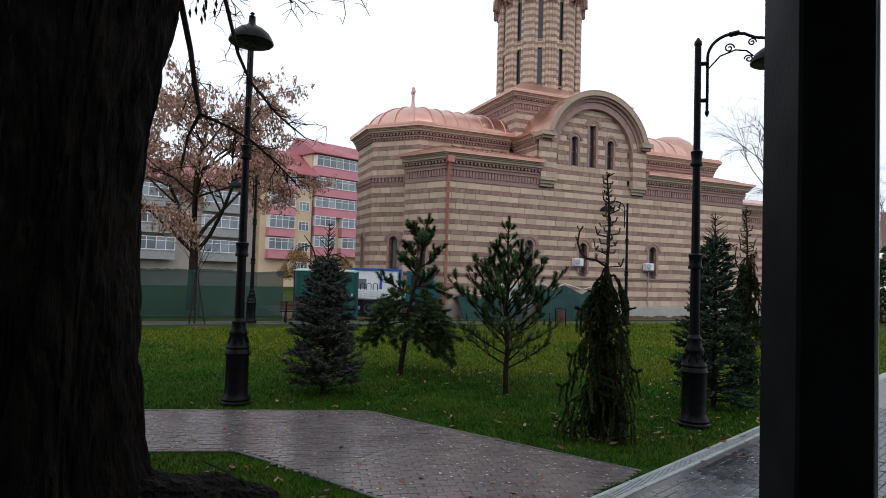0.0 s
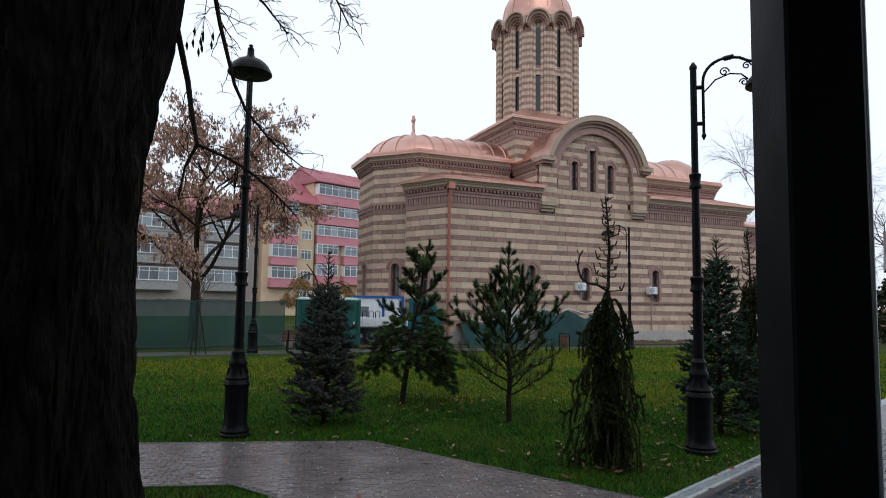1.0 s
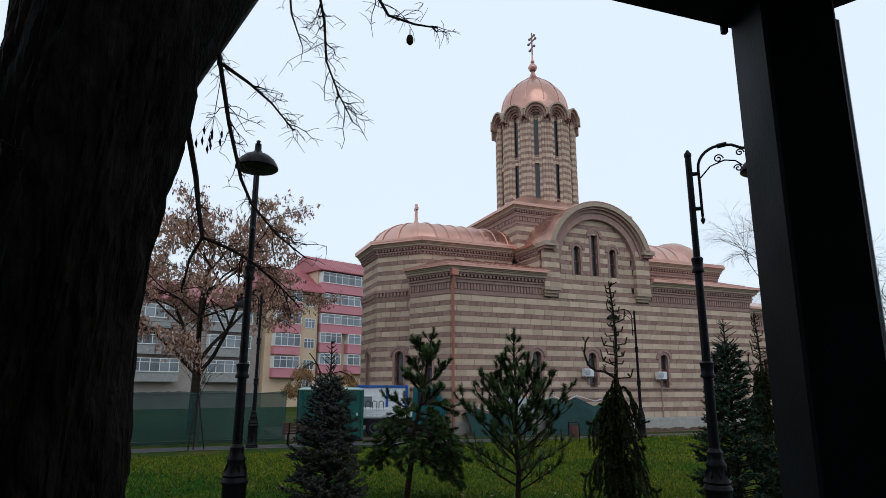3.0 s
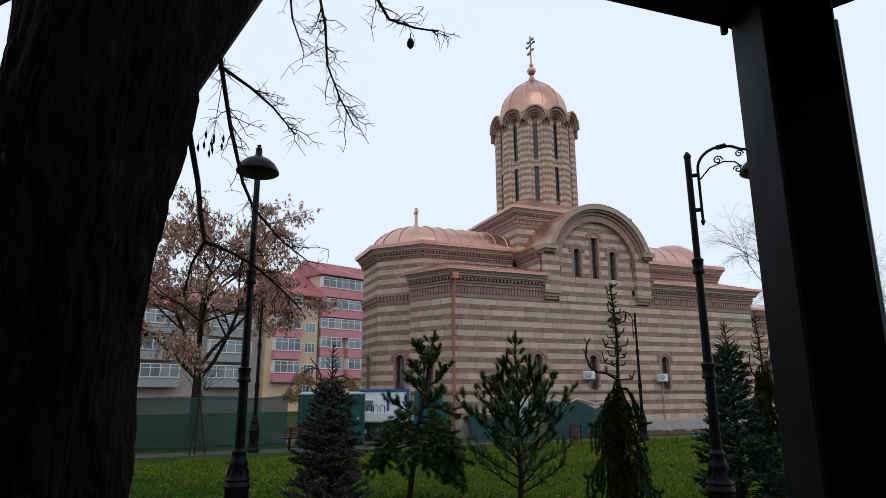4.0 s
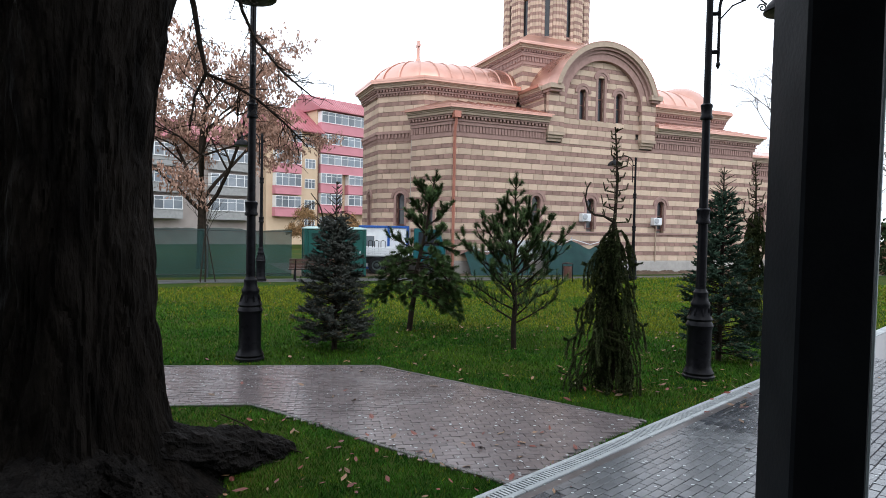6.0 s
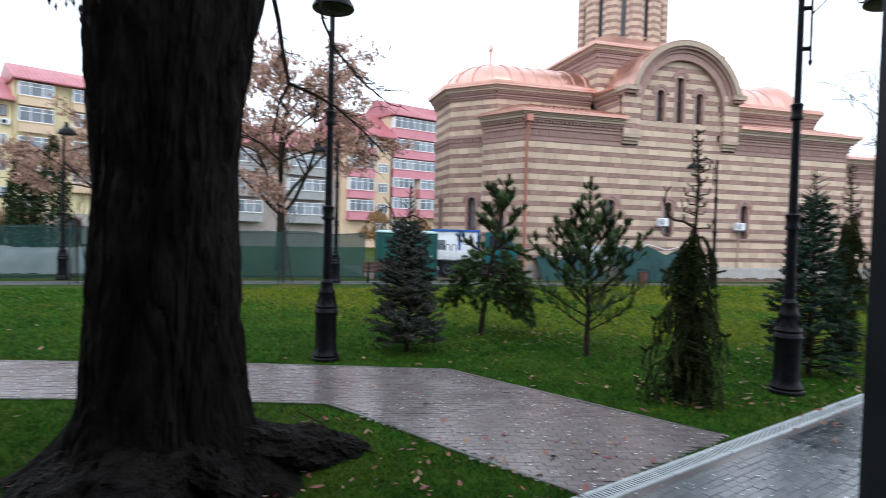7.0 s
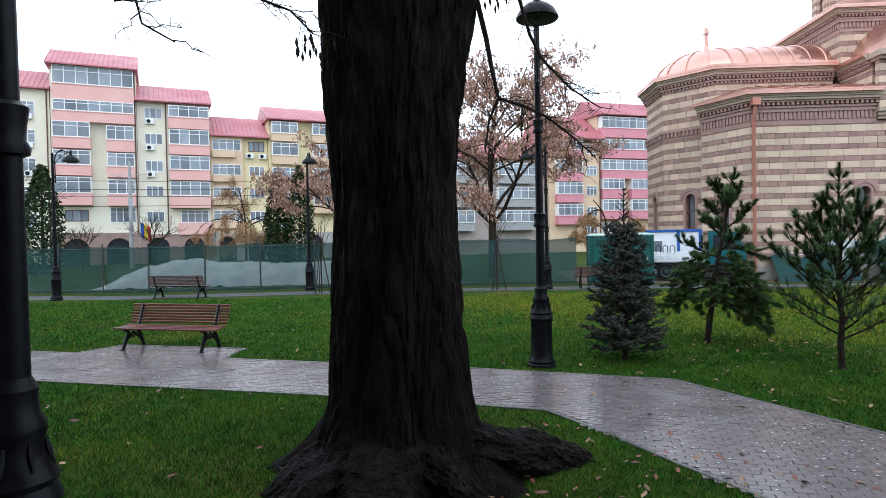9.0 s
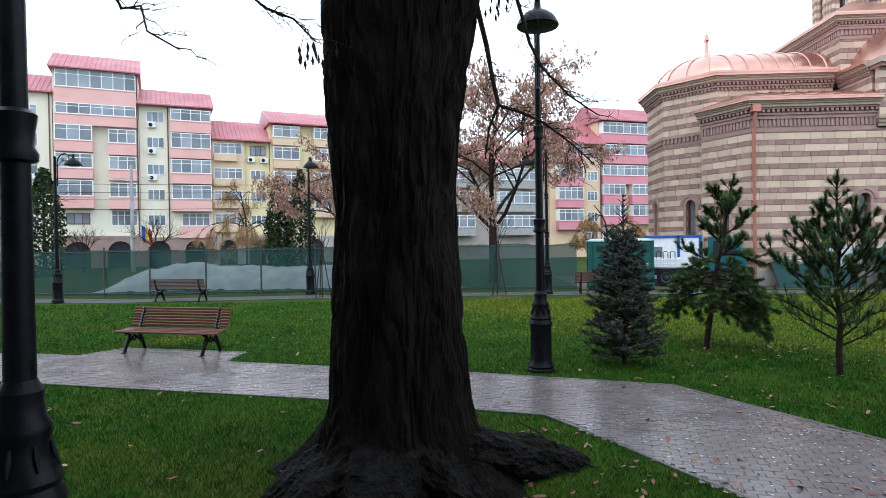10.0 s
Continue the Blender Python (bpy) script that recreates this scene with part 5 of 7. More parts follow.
def spruce(m, h, r, needles, label, seed, shape, dens=1.0, bare=0.76):
    """Dense young spruce: short finger shoots on many boughs, a thin open leader above."""
    rng = random.Random(seed)
    ob = empty("spruce", label, "tree", m, "young conifers on the lawn")
    wood, leaf, tip = Geo(), Geo(), Geo()
    wood.tube([(0, 0, 0), (0.015, 0, h * 0.5), (0, 0.01, h)], [0.05, 0.03, 0.007], 7)
    count = int(190 * dens)
    for k in range(count):
        t = 0.03 + (bare - 0.03) * (k + rng.random()) / count
        a = k * 2.39996 + rng.uniform(-0.5, 0.5)
        lump = 1 + 0.22 * noise.noise(Vector((math.cos(a) * 1.6, math.sin(a) * 1.6, t * 7 + seed)))
        ln = r * profile(shape, t) * lump * rng.uniform(0.72, 1.08)
        d = Vector((math.cos(a), math.sin(a), rng.uniform(-0.05, 0.3) + 0.45 * t)).normalized()
        pts = curve_pts((0, 0, h * t + 0.03), d, ln, 0.1 * ln * (1 if rng.random() < 0.6 else -1), 4)
        wood.tube(pts, [0.011, 0.009, 0.007, 0.005, 0.003], 4)
        for i in range(max(6, int(ln / 0.022))):
            u = rng.uniform(0.3, 1.0) ** 0.75
            q = pts[min(3, int(u * 4))].lerp(pts[min(3, int(u * 4)) + 1], u * 4 - min(3, int(u * 4)))
            side = Vector((-d.y, d.x, 0)) * rng.choice((-1, 1))
            sd = (d * rng.uniform(0.3, 1.0) + side * rng.uniform(0.2, 1.0) + Vector((0, 0, rng.uniform(-0.35, 0.45)))).normalized()
            brush(tip if rng.random() < 0.16 - 0.3 * t else leaf, q, sd, rng.uniform(0.07, 0.15), 0.026, 44, rng, 0.0085, 0.9)
        brush(leaf, pts[-1] - d * 0.05, d, 0.13, 0.026, 50, rng, 0.0085, 0.9)
    # open leader with short upswept shoots
    z = bare - 0.06
    while z < 0.985:
        f = (1 - z) / (1 - bare)
        for k in range(5):
            a = rng.uniform(0, 6.28)
            d = Vector((math.cos(a), math.sin(a), rng.uniform(0.5, 1.1))).normalized()
            ln = (0.07 + 0.22 * f) * rng.uniform(0.6, 1.1)
            wood.tube([(0, 0, h * z), Vector((0, 0, h * z)) + d * ln], [0.007, 0.004], 4)
            brush(tip if rng.random() < 0.45 else leaf, Vector((0, 0, h * z)) + d * ln * 0.15, d, ln * 0.9, 0.019, int(30 + 150 * ln), rng, 0.005, 0.9)
        z += 0.03
    brush(tip, (0, 0, h * bare), (0, 0, 1), h * (1 - bare), 0.02, 150, rng, 0.005, 1.0)
    part("trunk", wood, "twig", ob)
    part("needles", leaf, needles, ob, kind="stuff")
    part("tip_needles", tip, "needle_tip", ob, "tan-green needles of the bare leader", kind="stuff")
    return ob


def pine(m, h, lean, specs, label, seed, trunk_r=0.05):
    """Open young pine: limbs fork into shoots that end in round long-needled tufts.
    specs: height share, bearing, length, rise, upward sweep, fullness of the needles."""
    rng = random.Random(seed)
    ob = empty("pine", label, "tree", m, "young conifers on the lawn")
    wood, leaf, dry = Geo(), Geo(), Geo()
    spine = [Vector((lean[0] * (t ** 1.2), lean[1] * t, h * t)) for t in [i / 8 for i in range(9)]]
    spine = [p + Vector((rng.uniform(-0.03, 0.03), rng.uniform(-0.03, 0.03), 0)) if 0 < i < 8 else p for i, p in enumerate(spine)]
    wood.tube(spine, [trunk_r * (1 - 0.8 * i / 8) for i in range(9)], 8)

    def tuft(p, d, ln, full=1.0):
        brush(leaf, p, d, ln, 0.085, int(150 * full), rng, 0.0042, 0.75)

    def at(t):
        k = min(7, int(t * 8))
        return spine[k].lerp(spine[k + 1], t * 8 - k)

    for t, a, ln, rise, sweep, full in specs:
        d = Vector((math.cos(radians(a)), math.sin(radians(a)), rise)).normalized()
        pts = curve_pts(at(t), d, ln, sweep, 6)
        wood.tube(pts, [0.016 * (1 - 0.7 * i / 6) + 0.003 for i in range(7)], 5)
        for i in range(2, 7):
            e = (pts[i] - pts[i - 1]).normalized()
            for _ in range(3):
                s = (e * 0.9 + Vector((rng.uniform(-1, 1), rng.uniform(-1, 1), rng.uniform(-0.35, 0.75)))).normalized()
                ll = rng.uniform(0.12, 0.3) * (0.5 + 0.5 * min(1, ln))
                bend = pts[i] + s * ll * 0.6
                end = bend + (s + Vector((0, 0, 0.7 if sweep > 0 else -0.1))).normalized() * ll * 0.5
                wood.tube([pts[i], bend, end], [0.006, 0.005, 0.004], 4)
                e2 = (end - bend).normalized()
                tuft(end - e2 * 0.07, e2, 0.12, full)
                if rng.random() < 0.5:
                    brush(dry, pts[i].lerp(bend, 0.2), s, ll * 0.6, 0.07, int(16 * full), rng, 0.0024, 0.9)
        e = (pts[6] - pts[5]).normalized()
        tuft(pts[6] - e * 0.13, e, 0.2, 1.5 * full)
        tuft(pts[6] - e * 0.04, e, 0.07, 0.9 * full)
    for t in (0.8, 0.86, 0.92):
        for k in range(3):
            a = k * 2.1 + t * 20
            d = Vector((math.cos(a), math.sin(a), 1.1)).normalized()
            p, ll = at(t), rng.uniform(0.14, 0.26)
            wood.tube([p, p + d * ll], [0.008, 0.006], 4)
            tuft(p + d * ll * 0.5, d, ll * 0.6, 1.3)
    tuft(spine[-1] - Vector((0, 0, 0.2)), Vector((0, 0, 1)), 0.24, 2.4)
    part("trunk", wood, "twig", ob)
    part("needles", leaf, "needle_pine", ob, kind="stuff")
    part("dry_needles", dry, "needle_dry", ob, "dry brown inner needles", kind="stuff")
    return ob


def weeping(m, h, r, label, seed, bare=0.36, curl_side=-1.0, skirt=(0.27, -0.1)):
    """Weeping spruce: a bare curled leader over hanging boughs with gaps between the strands."""
    rng = random.Random(seed)
    ob = empty("weeping_spruce", label, "tree", m, "young conifers on the lawn")
    wood, leaf, tip = Geo(), Geo(), Geo()
    spine = [Vector((0.035 * math.sin(i * 1.1), 0.02 * math.cos(i * 1.7), h * i / 9)) for i in range(10)]
    wood.tube(spine, [0.05 * (1 - 0.82 * i / 9) for i in range(10)], 7)

    def at(t):
        k = min(8, int(t * 9))
        return spine[k].lerp(spine[k + 1], t * 9 - k)

    def strand(pts, full=1.0, thick=0.022):
        wood.tube(pts, [0.006 * (1 - 0.7 * i / (len(pts) - 1)) + 0.002 for i in range(len(pts))], 4)
        for a, b in zip(pts, pts[1:]):
            brush(leaf, a, b - a, (b - a).length, thick * 1.5, int(460 * full * (b - a).length) + 10, rng, 0.0095, 1.0)

    shape = [(0.0, 0.9), (0.2, 0.85), (0.35, 0.85), (0.5, 0.8), (0.64, 0.6), (1.0, 0.1)]
    for k in range(125):
        t = rng.uniform(0.12, 1 - bare)
        a = rng.uniform(0, 6.28)
        lobe = max(0.2, 0.8 + 1.5 * noise.noise(Vector((math.cos(a) * 1.4, math.sin(a) * 1.4, t * 4 + seed))))
        reach = r * profile(shape, t) * lobe * rng.uniform(0.2, 1.15)
        c, s = math.cos(a), math.sin(a)
        top = at(t)
        drop = min(top.z - 0.05, rng.uniform(0.25, 0.75))
        flick = rng.choice((0.0, 0.0, 0.08, 0.14))
        pts = [top, top + Vector((c * reach * 0.55, s * reach * 0.55, 0.04)), top + Vector((c * reach * 0.9, s * reach * 0.9, -drop * 0.22)), top + Vector((c * reach, s * reach, -drop * 0.6)), top + Vector((c * reach * 1.03 + rng.uniform(-0.04, 0.04), s * reach * 1.03, -drop))]
        if flick:
            pts.append(pts[-1] + Vector((c * flick, s * flick, flick * 0.35)))
        strand(pts)
        for i in range(1, 4):
            for _ in range(2):
                q = pts[i].lerp(pts[i + 1], rng.random())
                e = q + Vector((c * rng.uniform(-0.02, 0.1) + rng.uniform(-0.06, 0.06), s * rng.uniform(-0.02, 0.1) + rng.uniform(-0.06, 0.06), -rng.uniform(0.1, 0.26)))
                e.z = max(e.z, 0.03)
                strand([q, q.lerp(e, 0.5) + Vector((c * 0.02, s * 0.02, 0.02)), e], 0.9, 0.02)
    # boughs that swing out and curl up at their ends
    for a, t, ln in ((180, 0.3, 0.55), (200, 0.4, 0.45), (0, 0.34, 0.42), (350, 0.46, 0.3), (195, 0.55, 0.34), (240, 0.34, 0.45), (300, 0.42, 0.4)):
        c, s = math.cos(radians(a)), math.sin(radians(a))
        p = at(t)
        pts = [p + Vector((c * ln * f, s * ln * f, z * ln)) for f, z in ((0, 0), (0.35, 0.02), (0.65, -0.3), (0.82, -0.6), (0.98, -0.72), (1.1, -0.66))]
        strand(pts, 1.8, 0.034)
        for i in (2, 3, 4):
            q = pts[i]
            strand([q, q + Vector((c * 0.03, s * 0.03, -0.14)), q + Vector((c * 0.02 + rng.uniform(-0.05, 0.05), s * 0.02, -rng.uniform(0.22, 0.42)))], 1.5, 0.03)
    # low skirt lying out to one side
    for k in range(26):
        p = Vector((rng.uniform(0.02, skirt[0]), skirt[1] + rng.uniform(-0.18, 0.18), rng.uniform(0.45, 0.78)))
        e = p + Vector((rng.uniform(0.0, 0.12), rng.uniform(-0.1, 0.05), 0))
        strand([p - Vector((0.2, 0, -0.08)), p, e + Vector((0, 0, -0.3)), Vector((e.x, e.y, 0.04))])
    # bare leader: stubby curled shoots
    for k in range(38):
        t = 1 - bare + bare * ((k + rng.random()) / 38) * 0.98
        a = k * 2.4 + rng.uniform(-0.6, 0.6)
        ln = (0.06 + 0.17 * (1 - t) / bare) * rng.uniform(0.4, 1.25)
        rise = rng.uniform(-0.15, 0.75)
        c, s = math.cos(a), math.sin(a)
        p = at(t)
        pts = [p, p + Vector((c * ln * 0.45, s * ln * 0.45, rise * 0.3 * ln)), p + Vector((c * ln * 0.8, s * ln * 0.8, rise * ln * 0.5)), p + Vector((c * ln * 0.95, s * ln * 0.95, (rise + 0.35) * ln))]
        wood.tube(pts, [0.008, 0.007, 0.006, 0.005], 5)
        for u, w in zip(pts, pts[1:]):
            brush(tip if k % 3 else leaf, u, w - u, (w - u).length, 0.022, int(620 * (w - u).length) + 12, rng, 0.007, 0.9)
        if k % 4 == 0:
            brush(leaf, pts[2], Vector((-s, c, 0.6)), 0.08, 0.022, 44, rng, 0.007, 0.8)
    for u, w in zip(spine[5:], spine[6:]):
        brush(tip, u, w - u, (w - u).length, 0.024, 170, rng, 0.006, 0.8)
    curl = [at(0.64) + Vector((curl_side * x, -0.06, z * h)) for x, z in ((0.0, 0.0), (0.14, 0.025), (0.26, 0.03), (0.34, 0.05), (0.38, 0.09), (0.36, 0.13), (0.32, 0.15))]
    wood.tube(curl, [0.016, 0.016, 0.015, 0.014, 0.012, 0.01, 0.008], 5)
    for u, w in zip(curl, curl[1:]):
        brush(tip, u, w - u, (w - u).length, 0.024, 80, rng, 0.007, 0.7)
        for _ in range(2):
            brush(leaf, u, Vector((curl_side * rng.uniform(-0.3, 0.6), rng.uniform(-0.5, 0.5), rng.uniform(0.2, 1))), 0.09, 0.016, 34, rng, 0.005, 0.7)
    part("trunk", wood, "twig", ob)
    part("needles", leaf, "needle_weep", ob, kind="stuff")
    part("tip_needles", tip, "needle_tip", ob, "sparse tan needles of the bare leader", kind="stuff")
    return ob


BROAD = [(0.0, 0.85), (0.1, 1.0), (0.25, 0.97), (0.4, 0.8), (0.55, 0.6), (0.68, 0.4), (0.78, 0.22), (1.0, 0.06)]
CONE = [(0.0, 0.9), (0.1, 1.0), (0.35, 0.82), (0.6, 0.52), (0.8, 0.26), (1.0, 0.05)]
spruce(pose(-2.98, 10.15, 0), 2.86, 0.6, "needle_blue", "young blue-grey spruce with a bare pointed top", 11, BROAD, 1.1, 0.74)
drooping = [(0.24 + 0.021 * i, (i * 97 + 330) % 360, 0.78 - 0.012 * i, 0.05, -0.32 + 0.012 * i, 1.0) for i in range(16)]
drooping += [(0.25 + 0.03 * i, (i * 41 + 325) % 70 - 35, 0.82, 0.0, -0.42, 1.15) for i in range(8)]
drooping += [(0.27, 185, 0.85, 0.05, -0.22, 0.8), (0.33, 178, 0.75, 0.0, -0.3, 0.9), (0.38, 196, 0.7, 0.1, -0.2, 0.9)]
upper = [(0.5 + 0.04 * i, (i * 137 + 182) % 360, 0.56 - 0.03 * i, 0.35 + 0.08 * i, 0.08, 1.0) for i in range(9)]
pine(pose(-2.07, 12.42, 0), 3.25, (0.5, 0.05), drooping + upper, "young leaning pine with drooping lower boughs", 12, 0.06)
low = [(0.15 + 0.02 * i, (i * 137 + 20) % 360, 0.8, 0.42, 0.1, 0.3) for i in range(9)]
middle = [(0.3 + 0.022 * i, (i * 137 + 75) % 360, 0.88 - 0.03 * i, 0.6 + 0.03 * i, 0.16, 0.7) for i in range(13)]
high = [(0.38, 182, 1.0, 0.62, 0.16, 1.0), (0.42, 355, 0.95, 0.65, 0.16, 1.0), (0.5, 188, 0.72, 0.95, 0.14, 1.1), (0.5, 0, 0.75, 0.85, 0.16, 1.1), (0.58, 15, 0.55, 1.2, 0.1, 1.2), (0.6, 165, 0.5, 1.3, 0.1, 1.2), (0.66, 320, 0.42, 1.4, 0.08, 1.2), (0.7, 200, 0.36, 1.5, 0.06, 1.2)]
pine(pose(0.06, 10.8, 0), 3.05, (-0.02, 0.0), low + middle + high, "young pine with upswept dark green limbs", 13, 0.05)
weeping(pose(1.3, 8.2, 0), 3.45, 0.31, "weeping spruce with hanging boughs and a bare curled tip", 14)
spruce(pose(3.42, 10.55, 0), 3.2, 0.66, "needle_fir", "young green fir behind a lamp post", 15, CONE, 1.1, 0.84)
weeping(pose(4.7, 12.7, 0), 3.5, 0.36, "slim weeping spruce with a bent bare tip", 16, 0.28, -0.6, (0.1, 0.0))


# ---- broad-leaved trees ----
def branching(wood, tips, p, d, length, radius, depth, rng, spread=0.7, droop=0.0, kids=3):
    """Grows limbs; collects the outer twigs."""
    n = 4
    pts = [Vector(p)]
    for i in range(n):
        d = (d + Vector((rng.uniform(-0.2, 0.2), rng.uniform(-0.2, 0.2), rng.uniform(-0.12, 0.16) - droop))).normalized()
        pts.append(pts[-1] + d * length / n)
    wood.tube(pts, [radius * (1 - 0.45 * i / n) for i in range(n + 1)], 6 if depth > 1 else 4)
    if depth == 0:
        tips.append(pts)
        return
    for k in range(kids + (1 if rng.random() < 0.4 else 0)):
        t = rng.uniform(0.45, 1.0)
        q = pts[min(n, int(t * n))]
        e = (d + Vector((rng.uniform(-1, 1), rng.uniform(-1, 1), rng.uniform(-0.6, 0.7))) * spread).normalized()
        branching(wood, tips, q, e, length * rng.uniform(0.55, 0.78), radius * 0.5, depth - 1, rng, spread, droop, kids)


def leaf_at(g, p, size, rng, hang=0.8):
    d = Vector((rng.uniform(-1, 1), rng.uniform(-1, 1), -hang * 2 * rng.random())).normalized()
    s = d.cross(Vector((rng.uniform(-1, 1), rng.uniform(-1, 1), rng.uniform(-1, 1)))).normalized() * size * (0.32 if hang < 2 else 0.24)
    p = Vector(p)
    m = p + d * size * 0.5
    g.add([tuple(p), tuple(m + s), tuple(p + d * size), tuple(m - s)], [(0, 1, 2, 3)])


def leafy_tree(name, label, m, h, r0, seed, leaf_mat, size, per_tip, depth=4, spread=0.8, droop=0.03, first=0.3, bark="twig", kids=3, hang=0.8):
    rng = random.Random(seed)
    ob = empty(name, label, "tree", m)
    wood, leaf, tips = Geo(), Geo(), []
    wood.tube([(0, 0, 0), (0.05, 0, h * 0.2), (0, 0.05, h * first)], [r0, r0 * 0.85, r0 * 0.75], 10)
    for k in range(5):
        a = 2 * math.pi * k / 5 + rng.uniform(-0.3, 0.3)
        branching(wood, tips, (0, 0, h * first * rng.uniform(0.7, 1)), Vector((math.cos(a) * 0.75, math.sin(a) * 0.75, 0.9)), h * 0.33, r0 * 0.5, depth - 1, rng, spread, droop, kids)
    branching(wood, tips, (0, 0, h * first), Vector((0, 0, 1)), h * 0.36, r0 * 0.6, depth - 1, rng, spread, droop, kids)
    if per_tip:
        for pts in tips:
            for _ in range(per_tip):
                k = rng.randint(0, len(pts) - 2)
                q = pts[k].lerp(pts[k + 1], rng.random()) + Vector((rng.gauss(0, 0.12), rng.gauss(0, 0.12), rng.gauss(-0.05, 0.12)))
                for _ in range(3):
                    leaf_at(leaf, q + Vector((rng.gauss(0, 0.05), rng.gauss(0, 0.05), rng.gauss(0, 0.06))), size * rng.uniform(0.6, 1.3), rng, hang)
        part("crown", leaf, leaf_mat, ob, kind="stuff")
    part("trunk", wood, bark, ob)
    return ob


leafy_tree("brown_leaved_tree", "broad tree with withered brown leaves behind the fence", pose(-14.9, 28.2, 0), 16.0, 0.22, 31, "leaf_brown", 0.17, 15, 5, 0.95, 0.07, 0.22, hang=2.2)
leafy_tree("brown_leaved_tree", "slim tree with withered brown leaves behind the fence", pose(-23.5, 27.5, 0), 13.0, 0.2, 32, "leaf_brown", 0.18, 26, 4, 0.9, 0.07, 0.25, hang=2.2)
leafy_tree("golden_willow", "weeping birch with thin golden leaves before the houses", pose(-44.0, 36.9, 0), 9.5, 0.12, 33, "leaf_gold", 0.09, 9, 5, 0.5, 0.24, 0.4)
leafy_tree("golden_willow", "thin golden weeping tree beside the pink house", pose(-19.5, 62.0, 0), 8.0, 0.14, 34, "leaf_gold", 0.12, 9, 5, 0.5, 0.24, 0.4)
leafy_tree("bare_tree", "bare dark shrub-like street tree", pose(-48.2, 30.9, 0), 6.0, 0.1, 35, "leaf_brown", 0.1, 0, 4, 0.8, -0.03, 0.3)
leafy_tree("bare_tree", "bare young street tree beside the houses", pose(-53.0, 27.5, 0), 5.0, 0.08, 36, "leaf_brown", 0.1, 0, 4, 0.8, -0.03, 0.3)
leafy_tree("bare_tree", "tall bare pale birch with fine hanging twigs beyond the church", pose(26.0, 62.0, 0), 22.0, 0.2, 37, "leaf_tan", 0.15, 0, 6, 0.55, 0.1, 0.3, "twig_pale", 3)
leafy_tree("bare_tree", "tall bare pale birch with fine hanging twigs beyond the church", pose(38.0, 60.0, 0), 20.0, 0.2, 38, "leaf_tan", 0.15, 0, 6, 0.55, 0.1, 0.3, "twig_pale", 3)
leafy_tree("bare_tree", "bare tree beside the tall house", pose(-62.0, 24.5, 0), 15.0, 0.16, 39, "leaf_brown", 0.1, 0, 4, 0.8, 0.0, 0.3)


def ivy_column(m, h, r, seed, mixed):
    rng = random.Random(seed)
    ob = empty("ivy_clad_tree", "dark upright evergreen tree before houses", "tree", m)
    wood, leaf, dry = Geo(), Geo(), Geo()
    wood.tube([(0, 0, 0), (0, 0, h * 0.9)], [0.15, 0.05], 8)
    for _ in range(4200):
        z = h * rng.random()
        a = rng.uniform(0, 6.28)
        lump = 1 + 0.3 * noise.noise(Vector((math.cos(a) * 1.3, math.sin(a) * 1.3, z * 0.7 + seed)))
        rr = r * lump * (min(1, (h - z) / (h * 0.45)) ** 0.7) * (0.75 + 0.25 * min(1, z / 1.5)) * math.sqrt(rng.uniform(0.4, 1))
        leaf_at(dry if mixed and rng.random() < 0.12 else leaf, (rr * math.cos(a), rr * math.sin(a), z), rng.uniform(0.16, 0.34), rng, 0.6)
    part("trunk", wood, "twig", ob)
    part("crown", leaf, "ivy", ob, kind="stuff")
    if mixed:
        part("dry_leaves", dry, "leaf_brown", ob, kind="stuff")


ivy_column(pose(-37.9, 35.0, 0), 7.6, 1.0, 41, False)
ivy_column(pose(-36.4, 36.0, 0), 8.2, 1.1, 42, True)
ivy_column(pose(-48.6, 22.4, 0), 8.0, 1.4, 43, False)
ivy_column(pose(22.5, 38.0, 0), 4.6, 1.6, 44, True)
ivy_column(pose(25.5, 38.5, 0), 4.2, 1.7, 45, False)


def sapling(m, h, seed):
    rng = random.Random(seed)
    ob = empty("staked_sapling", "bare young tree tied to three wooden stakes", "tree", m, "staked saplings")
    wood, tips = Geo(), []
    wood.tube([(0, 0, 0), (0, 0.01, h * 0.5)], [0.025, 0.018], 6)
    for k in range(7):
        a = k * 2.4
        branching(wood, tips, (0, 0, h * (0.45 + 0.02 * k)), Vector((math.cos(a) * 0.45, math.sin(a) * 0.45, 1)), h * 0.28, 0.012, 2, rng, 0.5, 0.0, 2)
    part("trunk", wood, "twig", ob)
    for k in range(3):
        g = Geo()
        a = 2.1 * k + 0.5
        g.tube([(0.35 * math.cos(a), 0.35 * math.sin(a), 0), (0.06 * math.cos(a), 0.06 * math.sin(a), 1.7)], 0.02, 5)
        part("stake", g, "twig", ob)


sapling(pose(-11.2, 21.5, 0), 3.6, 51)
sapling(pose(-17.0, 17.8, 0), 3.4, 52)


# ---- fence, site objects, truck ----
def netting():
    m = M["net"]
    nt = m.node_tree
    mix = nt.nodes.new("ShaderNodeMixShader")
    clear = nt.nodes.new("ShaderNodeBsdfTransparent")
    mix.inputs[0].default_value = 0.2
    out = nt.nodes["Material Output"]
    nt.links.new(nt.nodes["Principled BSDF"].outputs[0], mix.inputs[1])
    nt.links.new(clear.outputs[0], mix.inputs[2])
    nt.links.new(mix.outputs[0], out.inputs[0])


